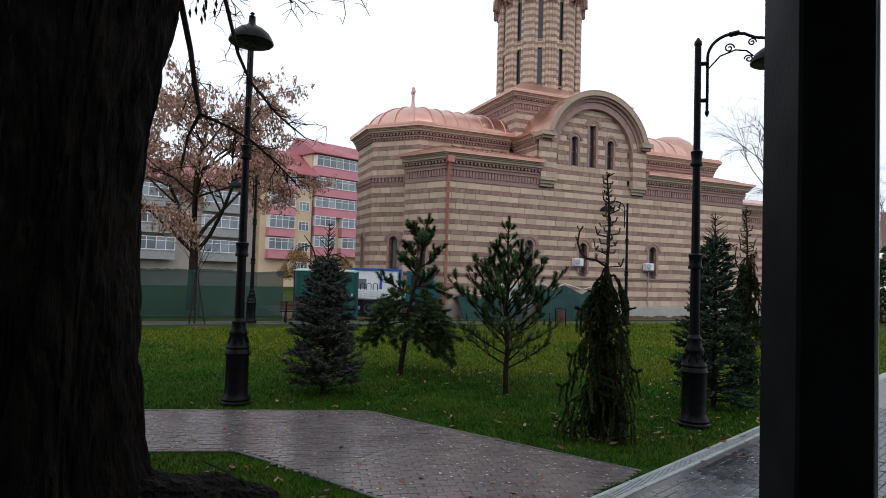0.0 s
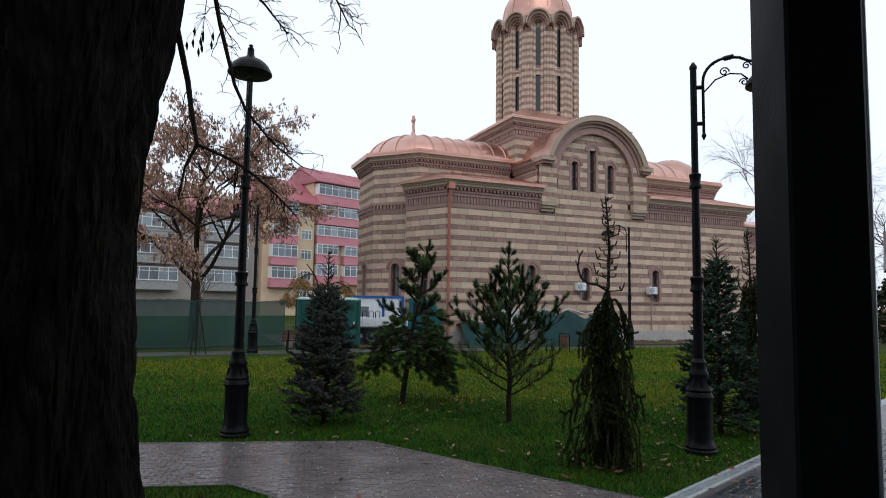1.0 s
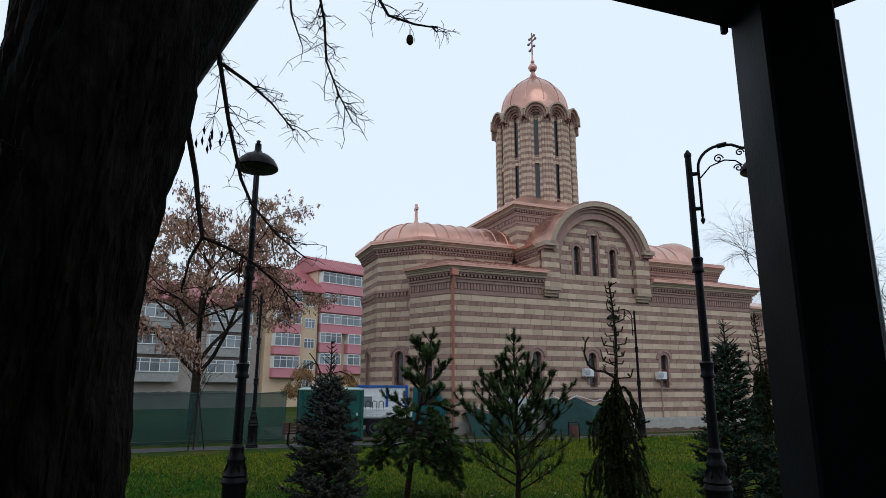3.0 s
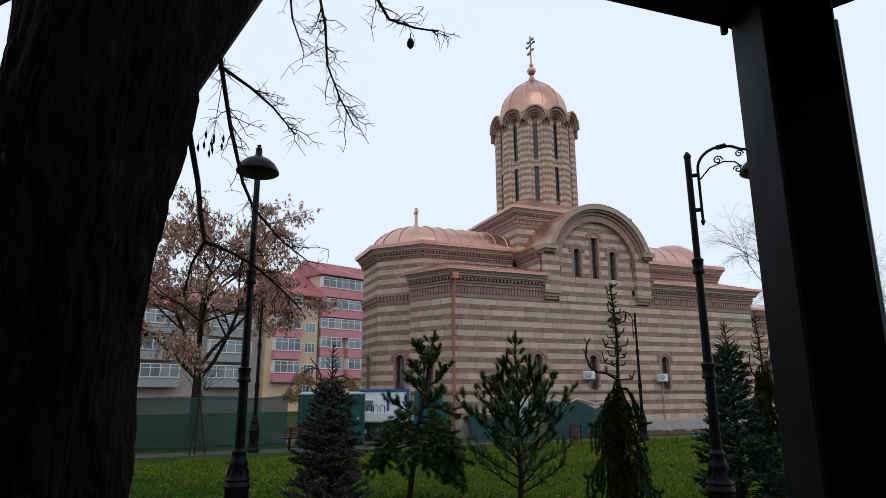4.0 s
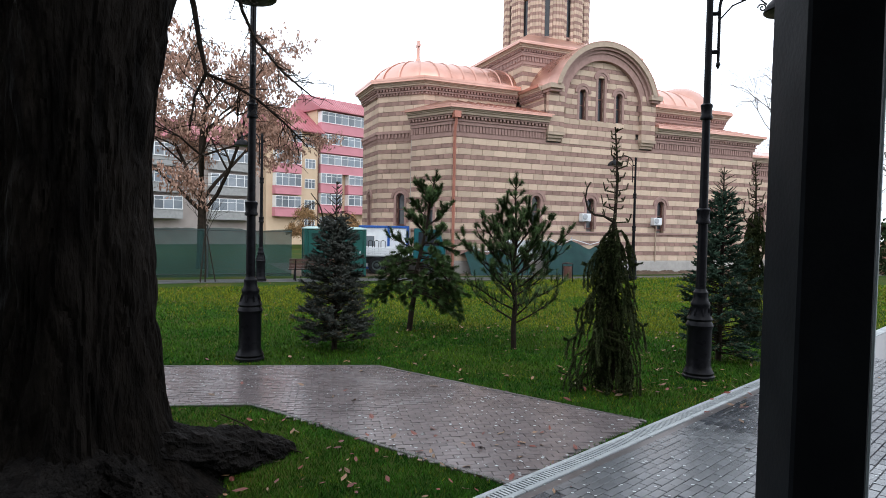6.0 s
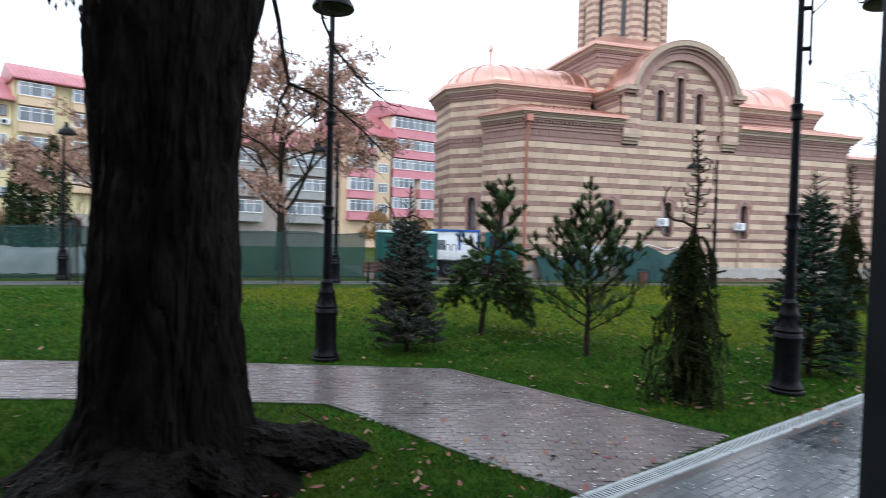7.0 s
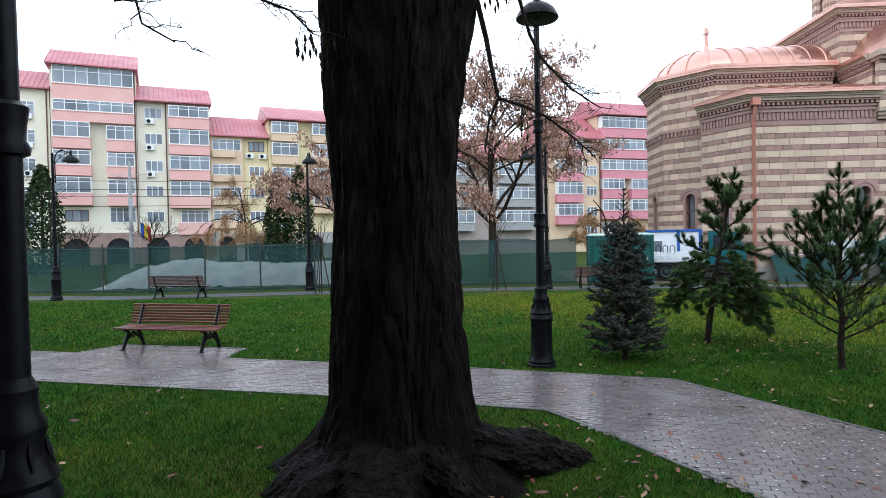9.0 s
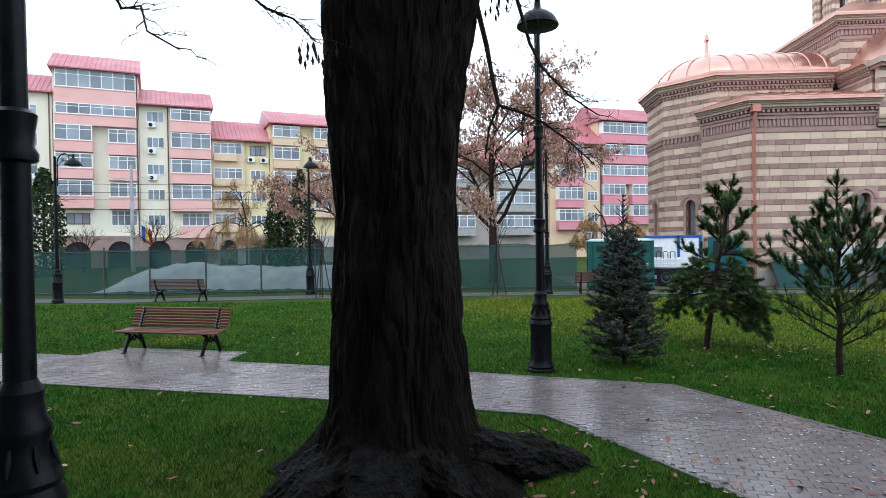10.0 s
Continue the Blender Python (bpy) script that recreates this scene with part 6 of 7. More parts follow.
netting()
FENCE = [(-36.0, 9.8), (-29.9, 12.6), (-24.0, 15.0), (-18.7, 19.2), (-12.1, 23.4), (-9.2, 25.0)]
fence = empty("site_fence", "site fence of steel posts hung with green netting", "fence")
frng = random.Random(61)
for (ax, ay), (bx, by) in zip(FENCE, FENCE[1:]):
    a, b = Vector((ax, ay, 0)), Vector((bx, by, 0))
    n = max(1, round((b - a).length / 2.35))
    for i in range(n):
        p, q = a.lerp(b, i / n), a.lerp(b, (i + 1) / n)
        g = Geo()
        g.tube([p, p + Vector((0, 0, 2.05))], 0.035, 8)
        g.lathe([(0.04, 2.05), (0.04, 2.08), (0.01, 2.1)], 8, p.x, p.y)
        part("post", g, "post", fence)
        g = Geo()
        nx, nz = 16, 8
        out = Vector((-(q - p).y, (q - p).x, 0)).normalized()
        v = []
        for k in range(nz + 1):
            for j in range(nx + 1):
                s, t = j / nx, k / nz
                w = 0.05 * noise.noise(Vector((p.x + s * 3, t * 2.2, p.y))) + 0.02 * noise.noise(Vector((s * 11 + p.x, t * 4, 5)))
                top = 1.98 + 0.03 * math.sin(s * math.pi * 2 + p.x) - 0.06 * math.sin(s * math.pi) * frng.random()
                v.append(tuple(p.lerp(q, s) + out * (w + 0.045) + Vector((0, 0, 0.03 + t * (top - 0.03)))))
        f = [(k * (nx + 1) + j, k * (nx + 1) + j + 1, (k + 1) * (nx + 1) + j + 1, (k + 1) * (nx + 1) + j) for k in range(nz) for j in range(nx)]
        g.add(v, f)
        part("netting", g, "net", fence, "green debris netting", smooth=True)
        for z in (0.15, 1.9):
            part("rail", Geo().tube([p + Vector((0, 0, z)), q + Vector((0, 0, z))], 0.012, 5), "post", fence)
# narrow asphalt walk in front of the fence
g = Geo()
pts = [(-38, 8.2), (-29.5, 11.9), (-23.6, 14.2), (-18.3, 18.3), (-11.7, 22.5), (-6.0, 25.6), (0, 28.2), (10, 33.5), (24, 41)]
side = [(x + 0.75, y - 1.35) for x, y in pts]
g.add([(x, y, 0.008) for x, y in pts + side[::-1]], [tuple(range(2 * len(pts) - 1, -1, -1))])
thing("walk", g, "asphalt", "narrow wet asphalt walk along the lawn's far edge", "path", kind="structure")
g = Geo()
pts = [(-9.0, 25.2), (-4, 27.2), (2, 30.2), (18, 39), (22, 37), (24, 44), (-2, 44), (-14, 34)]
g.add([(x, y, 0.006) for x, y in pts], [tuple(range(len(pts)))])
thing("site_yard", g, "soil", "bare muddy building yard round the church", "ground", kind="structure")
g = Geo()
for i in range(60):
    s = frng.uniform(10, 19.5)
    p = CHURCH @ Vector((s, -0.5 - abs(frng.gauss(0, 0.4)), 0))
    g.lathe([(frng.uniform(0.3, 0.6), -0.05), (0.2, frng.uniform(0.03, 0.1)), (0.03, frng.uniform(0.1, 0.15))], 7, p.x, p.y, frng.random())
thing("soil_heap", g, "soil", "low heap of dug soil along the church wall", "soil", kind="stuff")

# crumpled plastic sheeting behind the fence
g = Geo()
nx, ny = 60, 18
v = []
for j in range(ny + 1):
    for i in range(nx + 1):
        s, t = i / nx, j / ny
        p = Vector((-29.0, 15.2, 0)).lerp(Vector((-16.4, 24.2, 0)), s) + Vector((-0.6, 0.8, 0)) * 4.0 * t
        ridge = math.sin(math.pi * min(1, t * 1.1)) ** 0.7 * (0.95 + 0.35 * math.exp(-((s - 0.25) / 0.12) ** 2) + 0.3 * s)
        z = ridge * (0.85 + 0.2 * noise.noise(Vector((s * 9, t * 3, 0)))) + 0.16 * abs(noise.noise(Vector((s * 30 + t * 14, t * 5, 2)))) + 0.05 * noise.noise(Vector((s * 70, t * 20, 4))) + 0.09 * abs(math.sin((s - 0.25) * 30 / (0.35 + t))) * min(1, t * 3)
        z *= min(1, s * 8, (1 - s) * 8)
        v.append((p.x, p.y, max(0.0, z)))
g.add(v, [(j * (nx + 1) + i, j * (nx + 1) + i + 1, (j + 1) * (nx + 1) + i + 1, (j + 1) * (nx + 1) + i) for j in range(ny) for i in range(nx)])
thing("plastic_sheeting", g, "tarp", "crumpled pale plastic sheeting over a heap behind the netting", "tarpaulin", smooth=True)


def portable_toilet(m):
    ob = empty("portable_toilet", "dark green portable toilet with a pale roof rim", "portable toilet", m, "portable toilets")
    g = Geo()
    g.soft_box(-0.56, -0.56, 0.12, 0.56, 0.56, 2.02, 0.03)
    part("cabin", g, "toilet", ob)
    for sx in (-1, 1):
        for sy in (-1, 1):
            g = Geo()
            g.soft_box(sx * 0.55 - 0.05, sy * 0.55 - 0.05, 0.05, sx * 0.55 + 0.05, sy * 0.55 + 0.05, 2.05, 0.01)
            part("corner_post", g, "toilet", ob)
    g = Geo()
    g.loft([[(x * 0.62, y * 0.6, 2.03) for x, y in ((-1, -1), (1, -1), (1, 1), (-1, 1))], [(x * 0.62, y * 0.6, 2.07) for x, y in ((-1, -1), (1, -1), (1, 1), (-1, 1))], [(x * 0.4, y * 0.4, 2.14) for x, y in ((-1, -1), (1, -1), (1, 1), (-1, 1))]])
    part("roof", g, "roof_pale", ob, "pale moulded roof")
    g = Geo()
    g.soft_box(-0.42, -0.6, 0.16, 0.42, -0.555, 1.96, 0.01)
    door = part("door", g, "toilet", ob)
    g = Geo()
    for k in range(6):
        g.box(-0.3, -0.61, 1.6 + k * 0.045, 0.3, -0.598, 1.62 + k * 0.045)
    part("vent_slat", g, "rubber", door)
    g = Geo()
    g.soft_box(0.28, -0.63, 1.0, 0.36, -0.598, 1.12, 0.008)
    part("latch", g, "grey", door)
    g = Geo()
    g.soft_box(-0.6, -0.6, 0.0, 0.6, 0.6, 0.12, 0.02)
    part("base", g, "rubber", ob)


for x, y in ((-8.35, 25.75), (-7.05, 26.35)):
    portable_toilet(pose(x, y, 0, 0, 0, 24))


def wheel(parent, x, y, r=0.36):
    g = Geo()
    g.lathe([(r * 0.62, -0.11), (r * 0.92, -0.11), (r, -0.07), (r, 0.07), (r * 0.92, 0.11), (r * 0.62, 0.11)], 24)
    g.v = [(x + a, y + c, r + b) for a, b, c in g.v]
    w = part("wheel", g, "rubber", parent, smooth=True)
    h = Geo()
    h.lathe([(r * 0.6, 0), (r * 0.58, 0.05), (r * 0.3, 0.02), (r * 0.2, 0.07), (0.02, 0.08)], 18)
    h.v = [(x + a, y - 0.08 - c, r + b) for a, b, c in h.v]
    part("rim", h, "post", w, smooth=True)


truck = empty("flatbed_truck", "small flatbed truck with white sides and a teal cab", "truck", pose(-7.2, 27.85, 0, 0, 0, 5))
g = Geo()
g.box(-0.05, 0.06, 0.5, 4.1, 1.7, 0.8)
part("chassis", g, "rubber", truck)
for k in range(4):
    g = Geo()
    g.soft_box(0.0, -0.02, 0.84 + k * 0.1, 2.55, 0.02, 0.93 + k * 0.1, 0.008)
    part("side_board", g, "white", truck)
g = Geo()
g.box(0.0, 0.02, 0.8, 2.55, 1.8, 0.84)
part("bed", g, "grey", truck)
for y in (0.02, 1.9):
    g = Geo()
    g.box(0.0, 1.76, 0.84, 2.55, 1.8, 1.24) if y > 1 else g.box(0.0, 0.02, 0.84, 0.04, 1.76, 1.24)
    part("tailgate", g, "white", truck)
g = Geo()
g.loft([[(x, y, z) for x, z in ((2.65, 0.5), (4.1, 0.5), (4.15, 1.2), (3.8, 2.1), (2.7, 2.15))] for y in (0.05, 0.2, 1.6, 1.75)])
part("cab", g, "teal", truck)
g = Geo()
g.add([(2.9, 0.03, 1.35), (3.85, 0.03, 1.35), (3.65, 0.03, 1.95), (2.9, 0.03, 1.98), (2.9, 0.05, 1.35), (3.85, 0.05, 1.35), (3.65, 0.05, 1.95), (2.9, 0.05, 1.98)], [(0, 1, 2, 3), (7, 6, 5, 4), (0, 4, 5, 1), (1, 5, 6, 2), (2, 6, 7, 3), (3, 7, 4, 0)])
part("cab_window", g, "glass_dark", truck)
for x in (1.0, 3.4):
    for y in (0.04, 1.6):
        wheel(truck, x, y, 0.4)
for k in range(3):
    g = Geo()
    x = 0.5 + 0.3 * k
    g.tube([(x, 0.6, 0.85), (x, 0.6, 1.5), (x + 0.1, 0.6, 1.55), (x + 0.2, 0.6, 1.5), (x + 0.2, 0.6, 0.85)], 0.02, 5)
    thing("steel_hoop", g, "rubber", "dark bent steel hoop standing on the truck bed", "hoop", pose(-7.2, 27.85, 0, 0, 0, 5), "hoops on the truck")

cabin = empty("site_cabin", "white site cabin with blue corner frames", "site cabin", pose(-7.6, 29.95, 0, 0, 0, 0) @ Matrix.Diagonal((1, 1, 0.94, 1)))
g = Geo()
g.box(0.06, 0.06, 0.12, 2.45, 1.0, 2.3)
part("wall_panel", g, "white", cabin)
for x in (0.0, 1.45, 2.4):
    g = Geo()
    g.soft_box(x, 0.0, 0.1, x + 0.12, 0.1, 2.4, 0.01)
    part("corner_frame", g, "blue", cabin)
for z in (0.1, 2.28):
    g = Geo()
    g.soft_box(0.12, 0.0, z, 2.4, 0.08, z + 0.12, 0.01)
    part("frame_rail", g, "blue", cabin)
g = Geo()
g.soft_box(0.3, 0.02, 1.1, 0.85, 0.055, 1.9, 0.01)
win = part("window", g, "pvc", cabin)
g = Geo()
g.box(0.36, 0.01, 1.16, 0.79, 0.018, 1.84)
part("pane", g, "window", win)

# tarpaulin shelters over building material along the church
def shelter(x0, y0, ang, w, d, h, peaks, seed):
    """A dark tarpaulin hung over ridge poles, sagging between them."""
    ob = empty("tarpaulin_shelter", "dark green tarpaulin sagging over pale poles by the church", "shelter", pose(x0, y0, 0, 0, 0, ang), "tarpaulin shelters")
    g = Geo()
    nx, ny = 36, 14
    v = []
    for j in range(ny + 1):
        t = j / ny
        for i in range(nx + 1):
            s = i / nx
            near = min(abs(s - p) for p in peaks)
            ridge = h * (1 - 1.1 * min(near, 0.3))
            prof = min(1.0, t / 0.45) ** 0.8 if t < 0.45 else (1 - 0.35 * (t - 0.45) / 0.55)
            fold = 0.05 * noise.noise(Vector((s * 9, t * 4, seed))) + 0.03 * noise.noise(Vector((s * 24, t * 3, seed + 5)))
            v.append((s * w, t * d + fold - 0.1 * (1 - t), max(0.0, ridge * prof + fold * (1 if t > 0 else 0))))
    g.add(v, [(j * (nx + 1) + i, j * (nx + 1) + i + 1, (j + 1) * (nx + 1) + i + 1, (j + 1) * (nx + 1) + i) for j in range(ny) for i in range(nx)])
    part("tarpaulin", g, "tarp_green", ob, smooth=True)
    for p in peaks:
        g = Geo()
        g.tube([(p * w, 0.45 * d, 0), (p * w, 0.45 * d, h + 0.12)], 0.03, 6)
        part("pole", g, "grey", ob)
    for a, b in zip(peaks, peaks[1:]):
        g = Geo()
        g.tube([(a * w, 0.42 * d, h + 0.02), ((a + b) / 2 * w, 0.42 * d, h * 0.86), (b * w, 0.42 * d, h + 0.02)], 0.02, 5)
        part("rope", g, "white", ob)


shelter(-1.9, 28.6, 26, 3.2, 2.0, 1.25, (0.15, 0.6), 1)
shelter(1.7, 30.3, 24, 4.3, 2.0, 1.75, (0.12, 0.42, 0.9), 2)
pal = empty("wrapped_pallet", "pallet of pale stone wrapped in film by the church", "pallet", pose(-0.4, 31.0, 0, 0, 0, 29))
for i in range(4):
    for j in range(4):
        g = Geo()
        g.soft_box(i * 0.62, 0, 0.15 + j * 0.38, i * 0.62 + 0.6, 0.9, 0.15 + j * 0.38 + 0.36, 0.02)
        part("stone_block", g, "tarp", pal)
g = Geo()
g.box(0, 0, 0, 2.5, 0.9, 0.13)
part("pallet_base", g, "twig", pal)

bin_ob = empty("litter_bin", "brown litter bin on a dark frame", "litter bin", pose(2.35, 26.5, 0) @ Matrix.Scale(0.78, 4))
g = Geo()
g.lathe([(0.2, 0.2), (0.22, 0.25), (0.24, 0.85), (0.22, 0.85), (0.2, 0.3)], 16)
part("basket", g, "frame_brown", bin_ob, smooth=True)
for s in (-1, 1):
    g = Geo()
    g.tube([(s * 0.27, 0, 0), (s * 0.27, 0, 1.0)], 0.025, 6)
    part("post", g, "iron", bin_ob)
g = Geo()
g.lathe([(0.3, 0.97), (0.28, 1.02), (0.05, 1.06)], 16)
part("lid", g, "iron", bin_ob, smooth=True)


# ---- benches ----
def bench(m, wood, label, back_side=1):
    ob = empty("park_bench", label, "bench", m, "park benches")
    L = 2.25
    for k in range(5):
        y = -0.02 - k * 0.09
        g = Geo()
        g.soft_box(-L / 2, y - 0.08, 0.44 - 0.012 * (k if k < 4 else 2), L / 2, y, 0.475 - 0.012 * (k if k < 4 else 2), 0.008)
        part("seat_slat", g, wood, ob)
    for k in range(7):
        g = Geo()
        z = 0.5 + k * 0.054
        y = 0.02 + k * 0.02
        g.soft_box(-L / 2, y, z, L / 2, y + 0.03, z + 0.043, 0.008)
        part("back_slat", g, wood, ob)
    for sx in (-1, 1):
        x = sx * 0.88
        g = Geo()
        g.tube([(x, 0.12, 0.02), (x, 0.04, 0.2), (x, -0.05, 0.4), (x, 0.02, 0.5), (x, 0.15, 0.86)], 0.032, 6)
        g.tube([(x, -0.46, 0.02), (x, -0.38, 0.2), (x, -0.3, 0.36), (x, -0.42, 0.42)], 0.034, 6)
        g.tube([(x, 0.0, 0.42), (x, -0.44, 0.42)], 0.022, 6)
        g.tube([(x, -0.36, 0.2), (x, -0.18, 0.34), (x, 0.02, 0.2)], 0.028, 6)
        g.tube([(x, -0.3, 0.32), (x, -0.18, 0.24), (x, -0.06, 0.32)], 0.022, 6)
        g.soft_box(x - 0.035, -0.53, 0.0, x + 0.035, -0.4, 0.03, 0.008)
        g.soft_box(x - 0.035, 0.06, 0.0, x + 0.035, 0.19, 0.03, 0.008)
        part("leg", g, "iron", ob, "black cast-iron bench leg", smooth=True)
        g = Geo()
        for k in range(7):
            z, y = 0.522 + k * 0.054, 0.014 + k * 0.02
            for d in (-0.035, 0.035):
                g.lathe([(0.006, 0), (0.006, 0.006), (0.002, 0.008)], 8)
                g.v[-24:] = [(x + d + a, y - c, z + b) for a, b, c in g.v[-24:]]
        part("bolt", g, "white", ob, "rows of bright bolt heads", kind="stuff")
    return ob


bench(pose(-11.1, 7.42, 0, 0, 0, 17.5), "wood", "varnished red-brown slatted bench with black iron legs")
bench(pose(-21.0, 14.25, 0, 0, 0, 204), "wood_old", "dark slatted bench facing the netting fence")
bench(pose(-7.6, 23.6, 0, 0, 0, 205), "wood_old", "red-brown slatted bench beside the portable toilets")

# ---- street furniture before the houses ----
pole = empty("utility_pole", "grey concrete utility pole carrying wires", "utility pole", pose(-49.9, 29.9, 0))
g = Geo()
g.lathe([(0.2, 0), (0.16, 4), (0.12, 9.0)], 10)
part("mast", g, "concrete", pole, smooth=True)
g = Geo()
g.tube([(0, 0, 7.6), (-1.6, -0.8, 7.9), (1.6, 0.8, 7.9)], 0.03, 5)
g.box(-0.18, -0.1, 5.2, 0.18, 0.14, 5.9)
part("cross_arm", g, "grey", pole)
for k, z in enumerate((6.6, 7.2, 7.9, 5.8)):
    g = Geo()
    a, b = Vector((-75, -8, z)), Vector((-30, 60, z + 0.6))
    pts = [a.lerp(b, i / 24) - Vector((0, 0, 0.9 * math.sin(math.pi * i / 24))) for i in range(25)]
    g.tube(pts, 0.02, 4)
    thing("overhead_wire", g, "rubber", "thin sagging overhead wire along the street", "wire", group="overhead wires")
flag = empty("flag", "red, yellow and blue flag hanging from a short staff", "flag", pose(-49.2, 30.2, 0, 0, 0, 57))
for k, c in enumerate(("flag_b", "flag_y", "flag_r")):
    g = Geo()
    v = [(0.1 + 0.26 * k + 0.26 * i / 3, 0.06 * math.sin((k * 3 + i) * 1.1 + z), 3.9 - 0.25 * (0.1 + 0.26 * k) - 0.3 * z - 0.14 * i / 3 * (1 + k)) for z in range(5) for i in range(4)]
    v += [(x, y + 0.01, z) for x, y, z in v]
    f = [(r * 4 + i, r * 4 + i + 1, r * 4 + i + 5, r * 4 + i + 4) for r in range(4) for i in range(3)]
    f += [tuple(q + 20 for q in t[::-1]) for t in f]
    g.add(v, f)
    part("stripe", g, c, flag)
g = Geo()
g.tube([(0, 0, 2.0), (0.1, 0, 4.0)], 0.02, 6)
part("staff", g, "grey", flag)


# ---- lawn cover, fallen leaves, paving pieces ----
grng = np.random.default_rng(9)


def lawn(x, y):
    return not inside(x, y, PATH_OUTLINE) and (Vector((x, y)) - K0).dot(KN) < -0.01 and math.hypot(x + 3.36, y - 4.34) > 0.75 and y < 25.8 + 0.6 * x + (1.0 if x > 0 else 0) and y < 27.6 + 0.45 * x


def blades(name, count, near, far):
    """Grass blades, thicker and fewer with distance; yellowing turf in patches, and the open lawn's light painted in.
    """
    r = near * (far / near) ** grng.uniform(0, 1, count)
    b = np.radians(grng.uniform(-33, 74, count))
    x, y = -r * np.sin(b), r * np.cos(b)
    ok = np.array([lawn(p, q) for p, q in zip(x, y)])
    x, y, r = x[ok], y[ok], r[ok]
    n = len(x)
    a, t = grng.uniform(0, 2 * np.pi, (2, n))
    h = (0.034 + 0.0008 * r) * grng.uniform(0.45, 1.35, n)
    w = 0.00065 * r * grng.uniform(0.6, 1.3, n)
    k = h * grng.uniform(0.2, 1.0, n)
    v = np.empty((n, 3, 3))
    v[:, 0] = np.stack([x - w * np.cos(a), y - w * np.sin(a), np.zeros(n)], 1)
    v[:, 1] = np.stack([x + w * np.cos(a), y + w * np.sin(a), np.zeros(n)], 1)
    v[:, 2] = np.stack([x + k * np.cos(t), y + k * np.sin(t), h], 1)
    patch = np.array([noise.noise(Vector((p * 0.22, q * 0.3, 3.0))) + 0.5 * noise.noise(Vector((p * 1.1, q * 1.1, 8.0))) for p, q in zip(x, y)])
    # open lawn gets more yellow blades: sparser turf, plus its light as colour
    open_turf = np.clip((y + 0.25 * x - 9.5) / 5.0, 0, 1) * 0.72 - 0.12
    dry = grng.uniform(0, 1, n) < np.clip(open_turf + patch * 0.7, 0.04, 0.8)
    for material, pick, label in (("grass", ~dry, "short damp green lawn grass"), ("grass_yellow", dry, "yellowing lawn grass in open patches, brighter light in its colour")):
        u = v[pick]
        me = bpy.data.meshes.new(name)
        me.from_pydata(u.reshape(-1, 3).tolist(), [], np.arange(3 * len(u)).reshape(-1, 3).tolist())
        me.materials.append(M[material])
        tagged(new(name, me), label, "grass", kind="stuff")


blades("grass", 760000, 3.0, 34.0)


def fallen(name, count, box, mats, sizes, label, rng):
    for mat_name in mats:
        g = Geo()
        for _ in range(count):
            x, y = rng.uniform(box[0], box[2]), rng.uniform(box[1], box[3])
            s = rng.uniform(*sizes)
            z = 0.045 if lawn(x, y) else 0.024
            m = Matrix.Translation((x, y, z)) @ pose(0, 0, 0, rng.uniform(-25, 25), rng.uniform(-25, 25), rng.uniform(0, 360))
            c = rng.uniform(0.1, 0.35) * s
            v = [(-s, 0, 0), (-s * 0.3, -s * 0.42, c * 0.5), (s * 0.45, -s * 0.34, c * 0.4), (s, 0, c), (s * 0.45, s * 0.34, c * 0.3), (-s * 0.3, s * 0.42, c * 0.6)]
            g.add([tuple(m @ Vector(p)) for p in v], [(0, 1, 2, 3), (0, 3, 4, 5)])
        thing(name, g, mat_name, label, "leaves", kind="stuff")


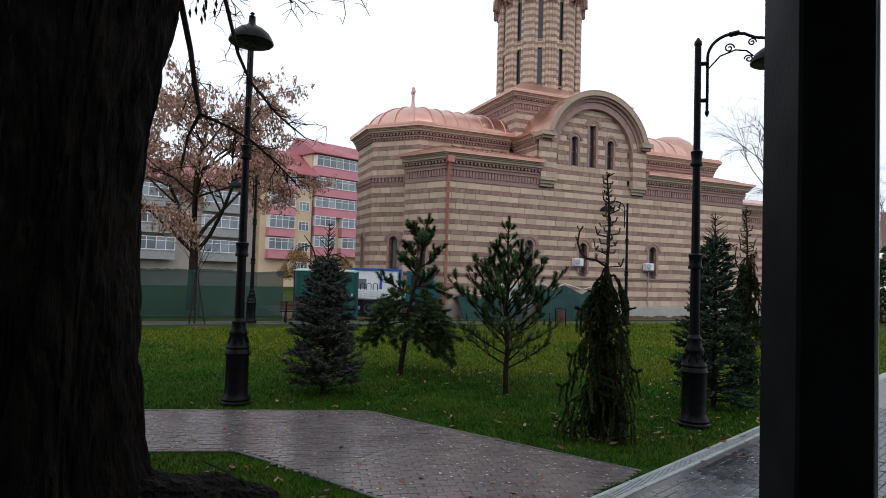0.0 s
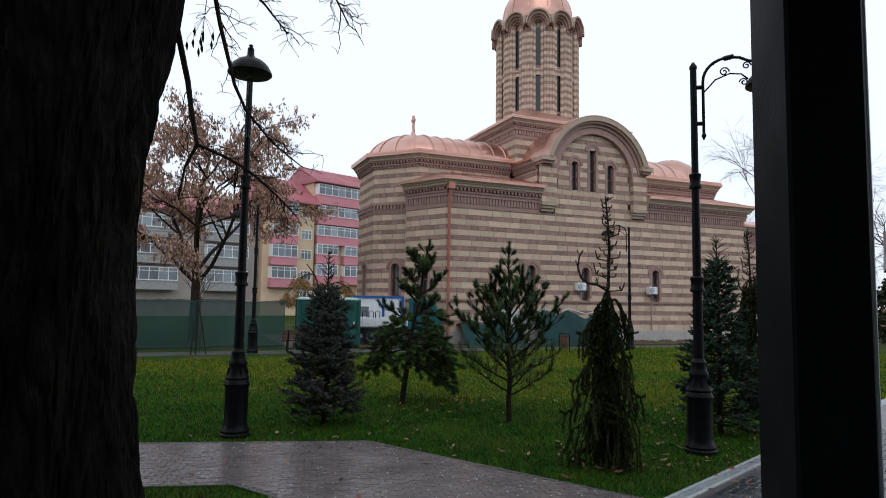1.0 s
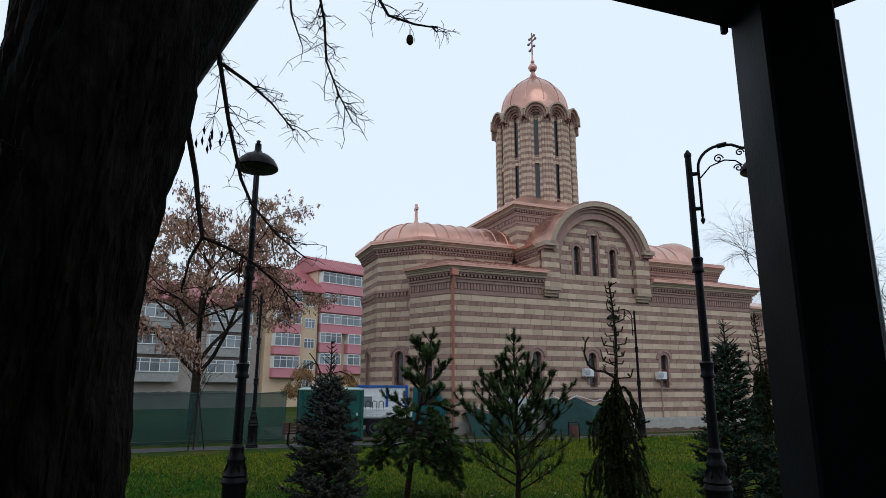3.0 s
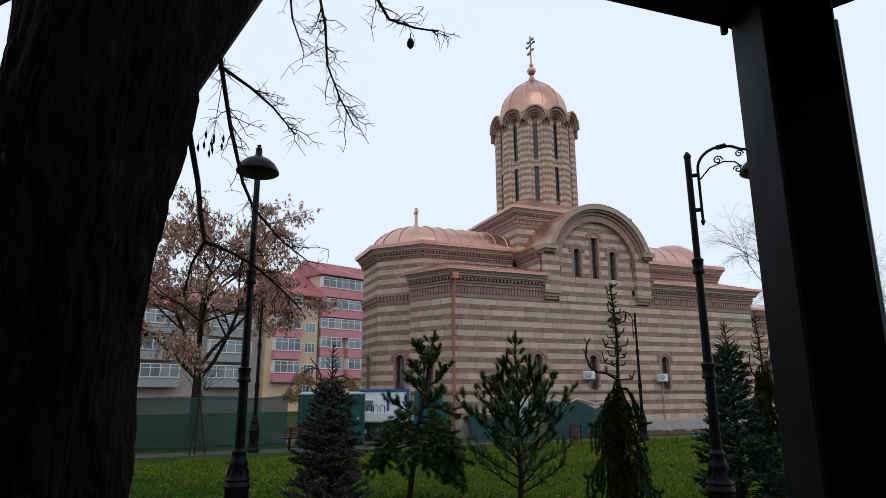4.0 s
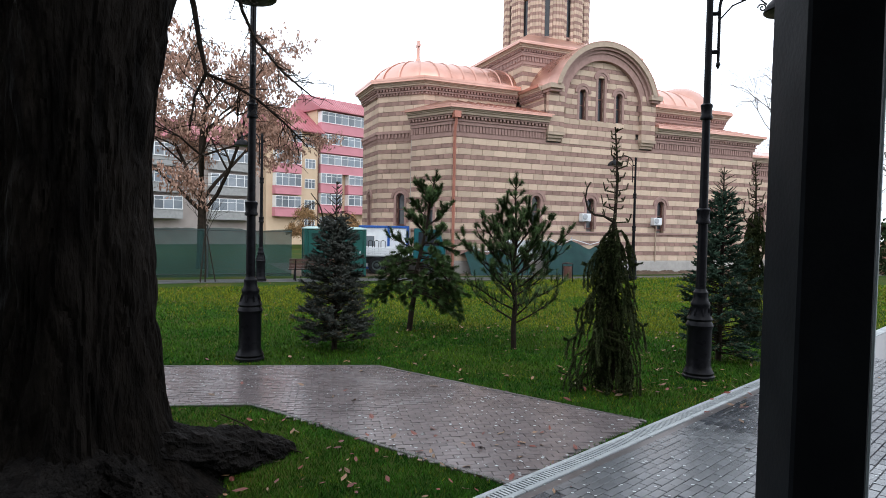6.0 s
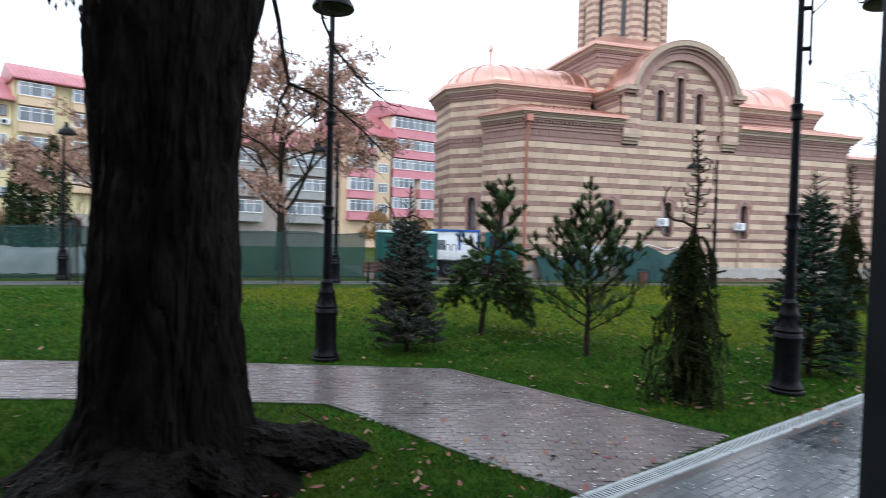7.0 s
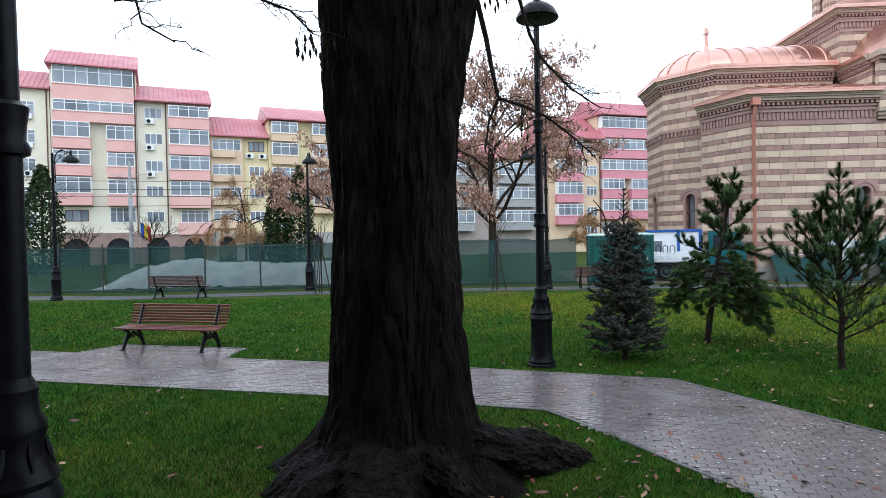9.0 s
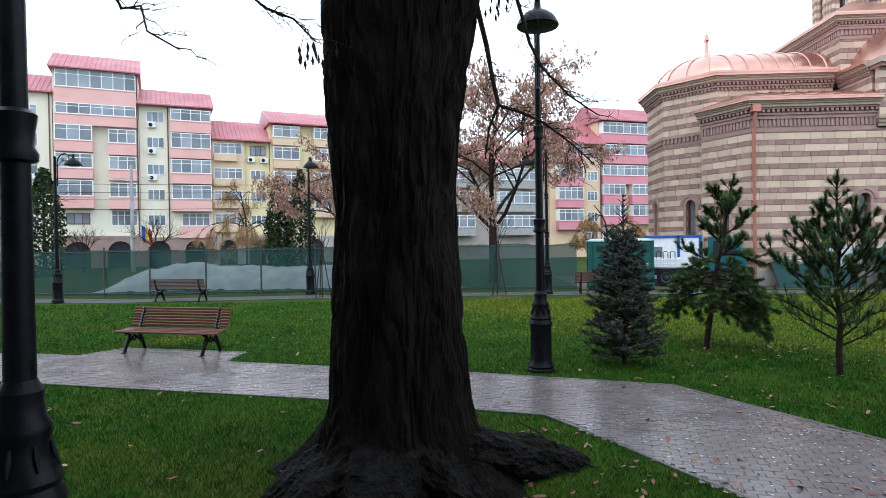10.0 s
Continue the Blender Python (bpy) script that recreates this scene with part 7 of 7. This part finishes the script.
lrng = random.Random(71)
fallen("fallen_leaves", 70, (-9, 2.5, 3.5, 9.5), ("leaf_red", "leaf_tan"), (0.025, 0.07), "scattered fallen leaves on grass and paving", lrng)
fallen("fallen_leaves", 90, (-3.2, 3.2, 0.4, 6.3), ("leaf_red", "leaf_tan"), (0.02, 0.055), "red and tan leaves on the grass by the root", lrng)
fallen("fallen_leaves", 230, (-2.5, 8.5, 5.0, 13.5), ("leaf_tan",), (0.02, 0.05), "fallen tan leaves under the young conifers", lrng)
fallen("fallen_leaves", 300, (-18, 8.0, 12, 24), ("leaf_tan",), (0.025, 0.06), "sparse fallen leaves over the lawn", lrng)
fallen("fallen_leaves", 28, (0.6, 7.3, 3.2, 9.6), ("leaf_red", "leaf_tan"), (0.03, 0.065), "drift of large fallen leaves by the lamp", lrng)
g = Geo()
for _ in range(2600):
    x, y = lrng.uniform(-9, 3.5), lrng.uniform(4.2, 9)
    if inside(x, y, PATH_OUTLINE) or on_pavement(x, y):
        s = lrng.uniform(0.006, 0.02)
        a = lrng.uniform(0, 3)
        g.add([(x + s * math.cos(a + k * 1.57), y + s * math.sin(a + k * 1.57) * 0.6, 0.024) for k in range(4)], [(0, 1, 2, 3)])
thing("leaf_litter", g, "tarp", "small pale petals and bits of litter stuck to wet paving", "litter", kind="stuff")
stick = Geo()
stick.tube([(-2.75, 5.55, 0.26), (-2.5, 5.5, 0.2), (-2.2, 5.35, 0.1), (-1.85, 5.28, 0.04)], [0.006, 0.009, 0.01, 0.006], 5)
stick.tube([(-2.6, 5.52, 0.23), (-2.58, 5.45, 0.1), (-2.55, 5.4, 0.03)], [0.006, 0.005, 0.003], 4)
thing("fallen_stick", stick, "twig", "thin dead branch lying on the grass by the root", "stick")

# paving blocks, the nearest as pieces
lay(footpath, 17.0, (-2.0, 7.0), 0.166, 0.083, (-14, -4.2, 5, 4.2), lambda x, y: x > -13.6 and inside(x, y, PATH_OUTLINE), lambda x, y: "paver_red", (-0.4, 5.6), 81)


def square_colour(x, y):
    s = (Vector((x, y)) - K0).dot(KD)
    return "paver_grey" if 0.15 < s < 2.85 else "paver_dark"


lay(pavement, EAST, (K0.x, K0.y), 0.166, 0.083, (-7.0, -7.5, 9, -0.25), lambda x, y: y > -3.2 and (Vector((x, y)) - K0).dot(KN) > 0.28, square_colour, (1.0, 5.2), 82)
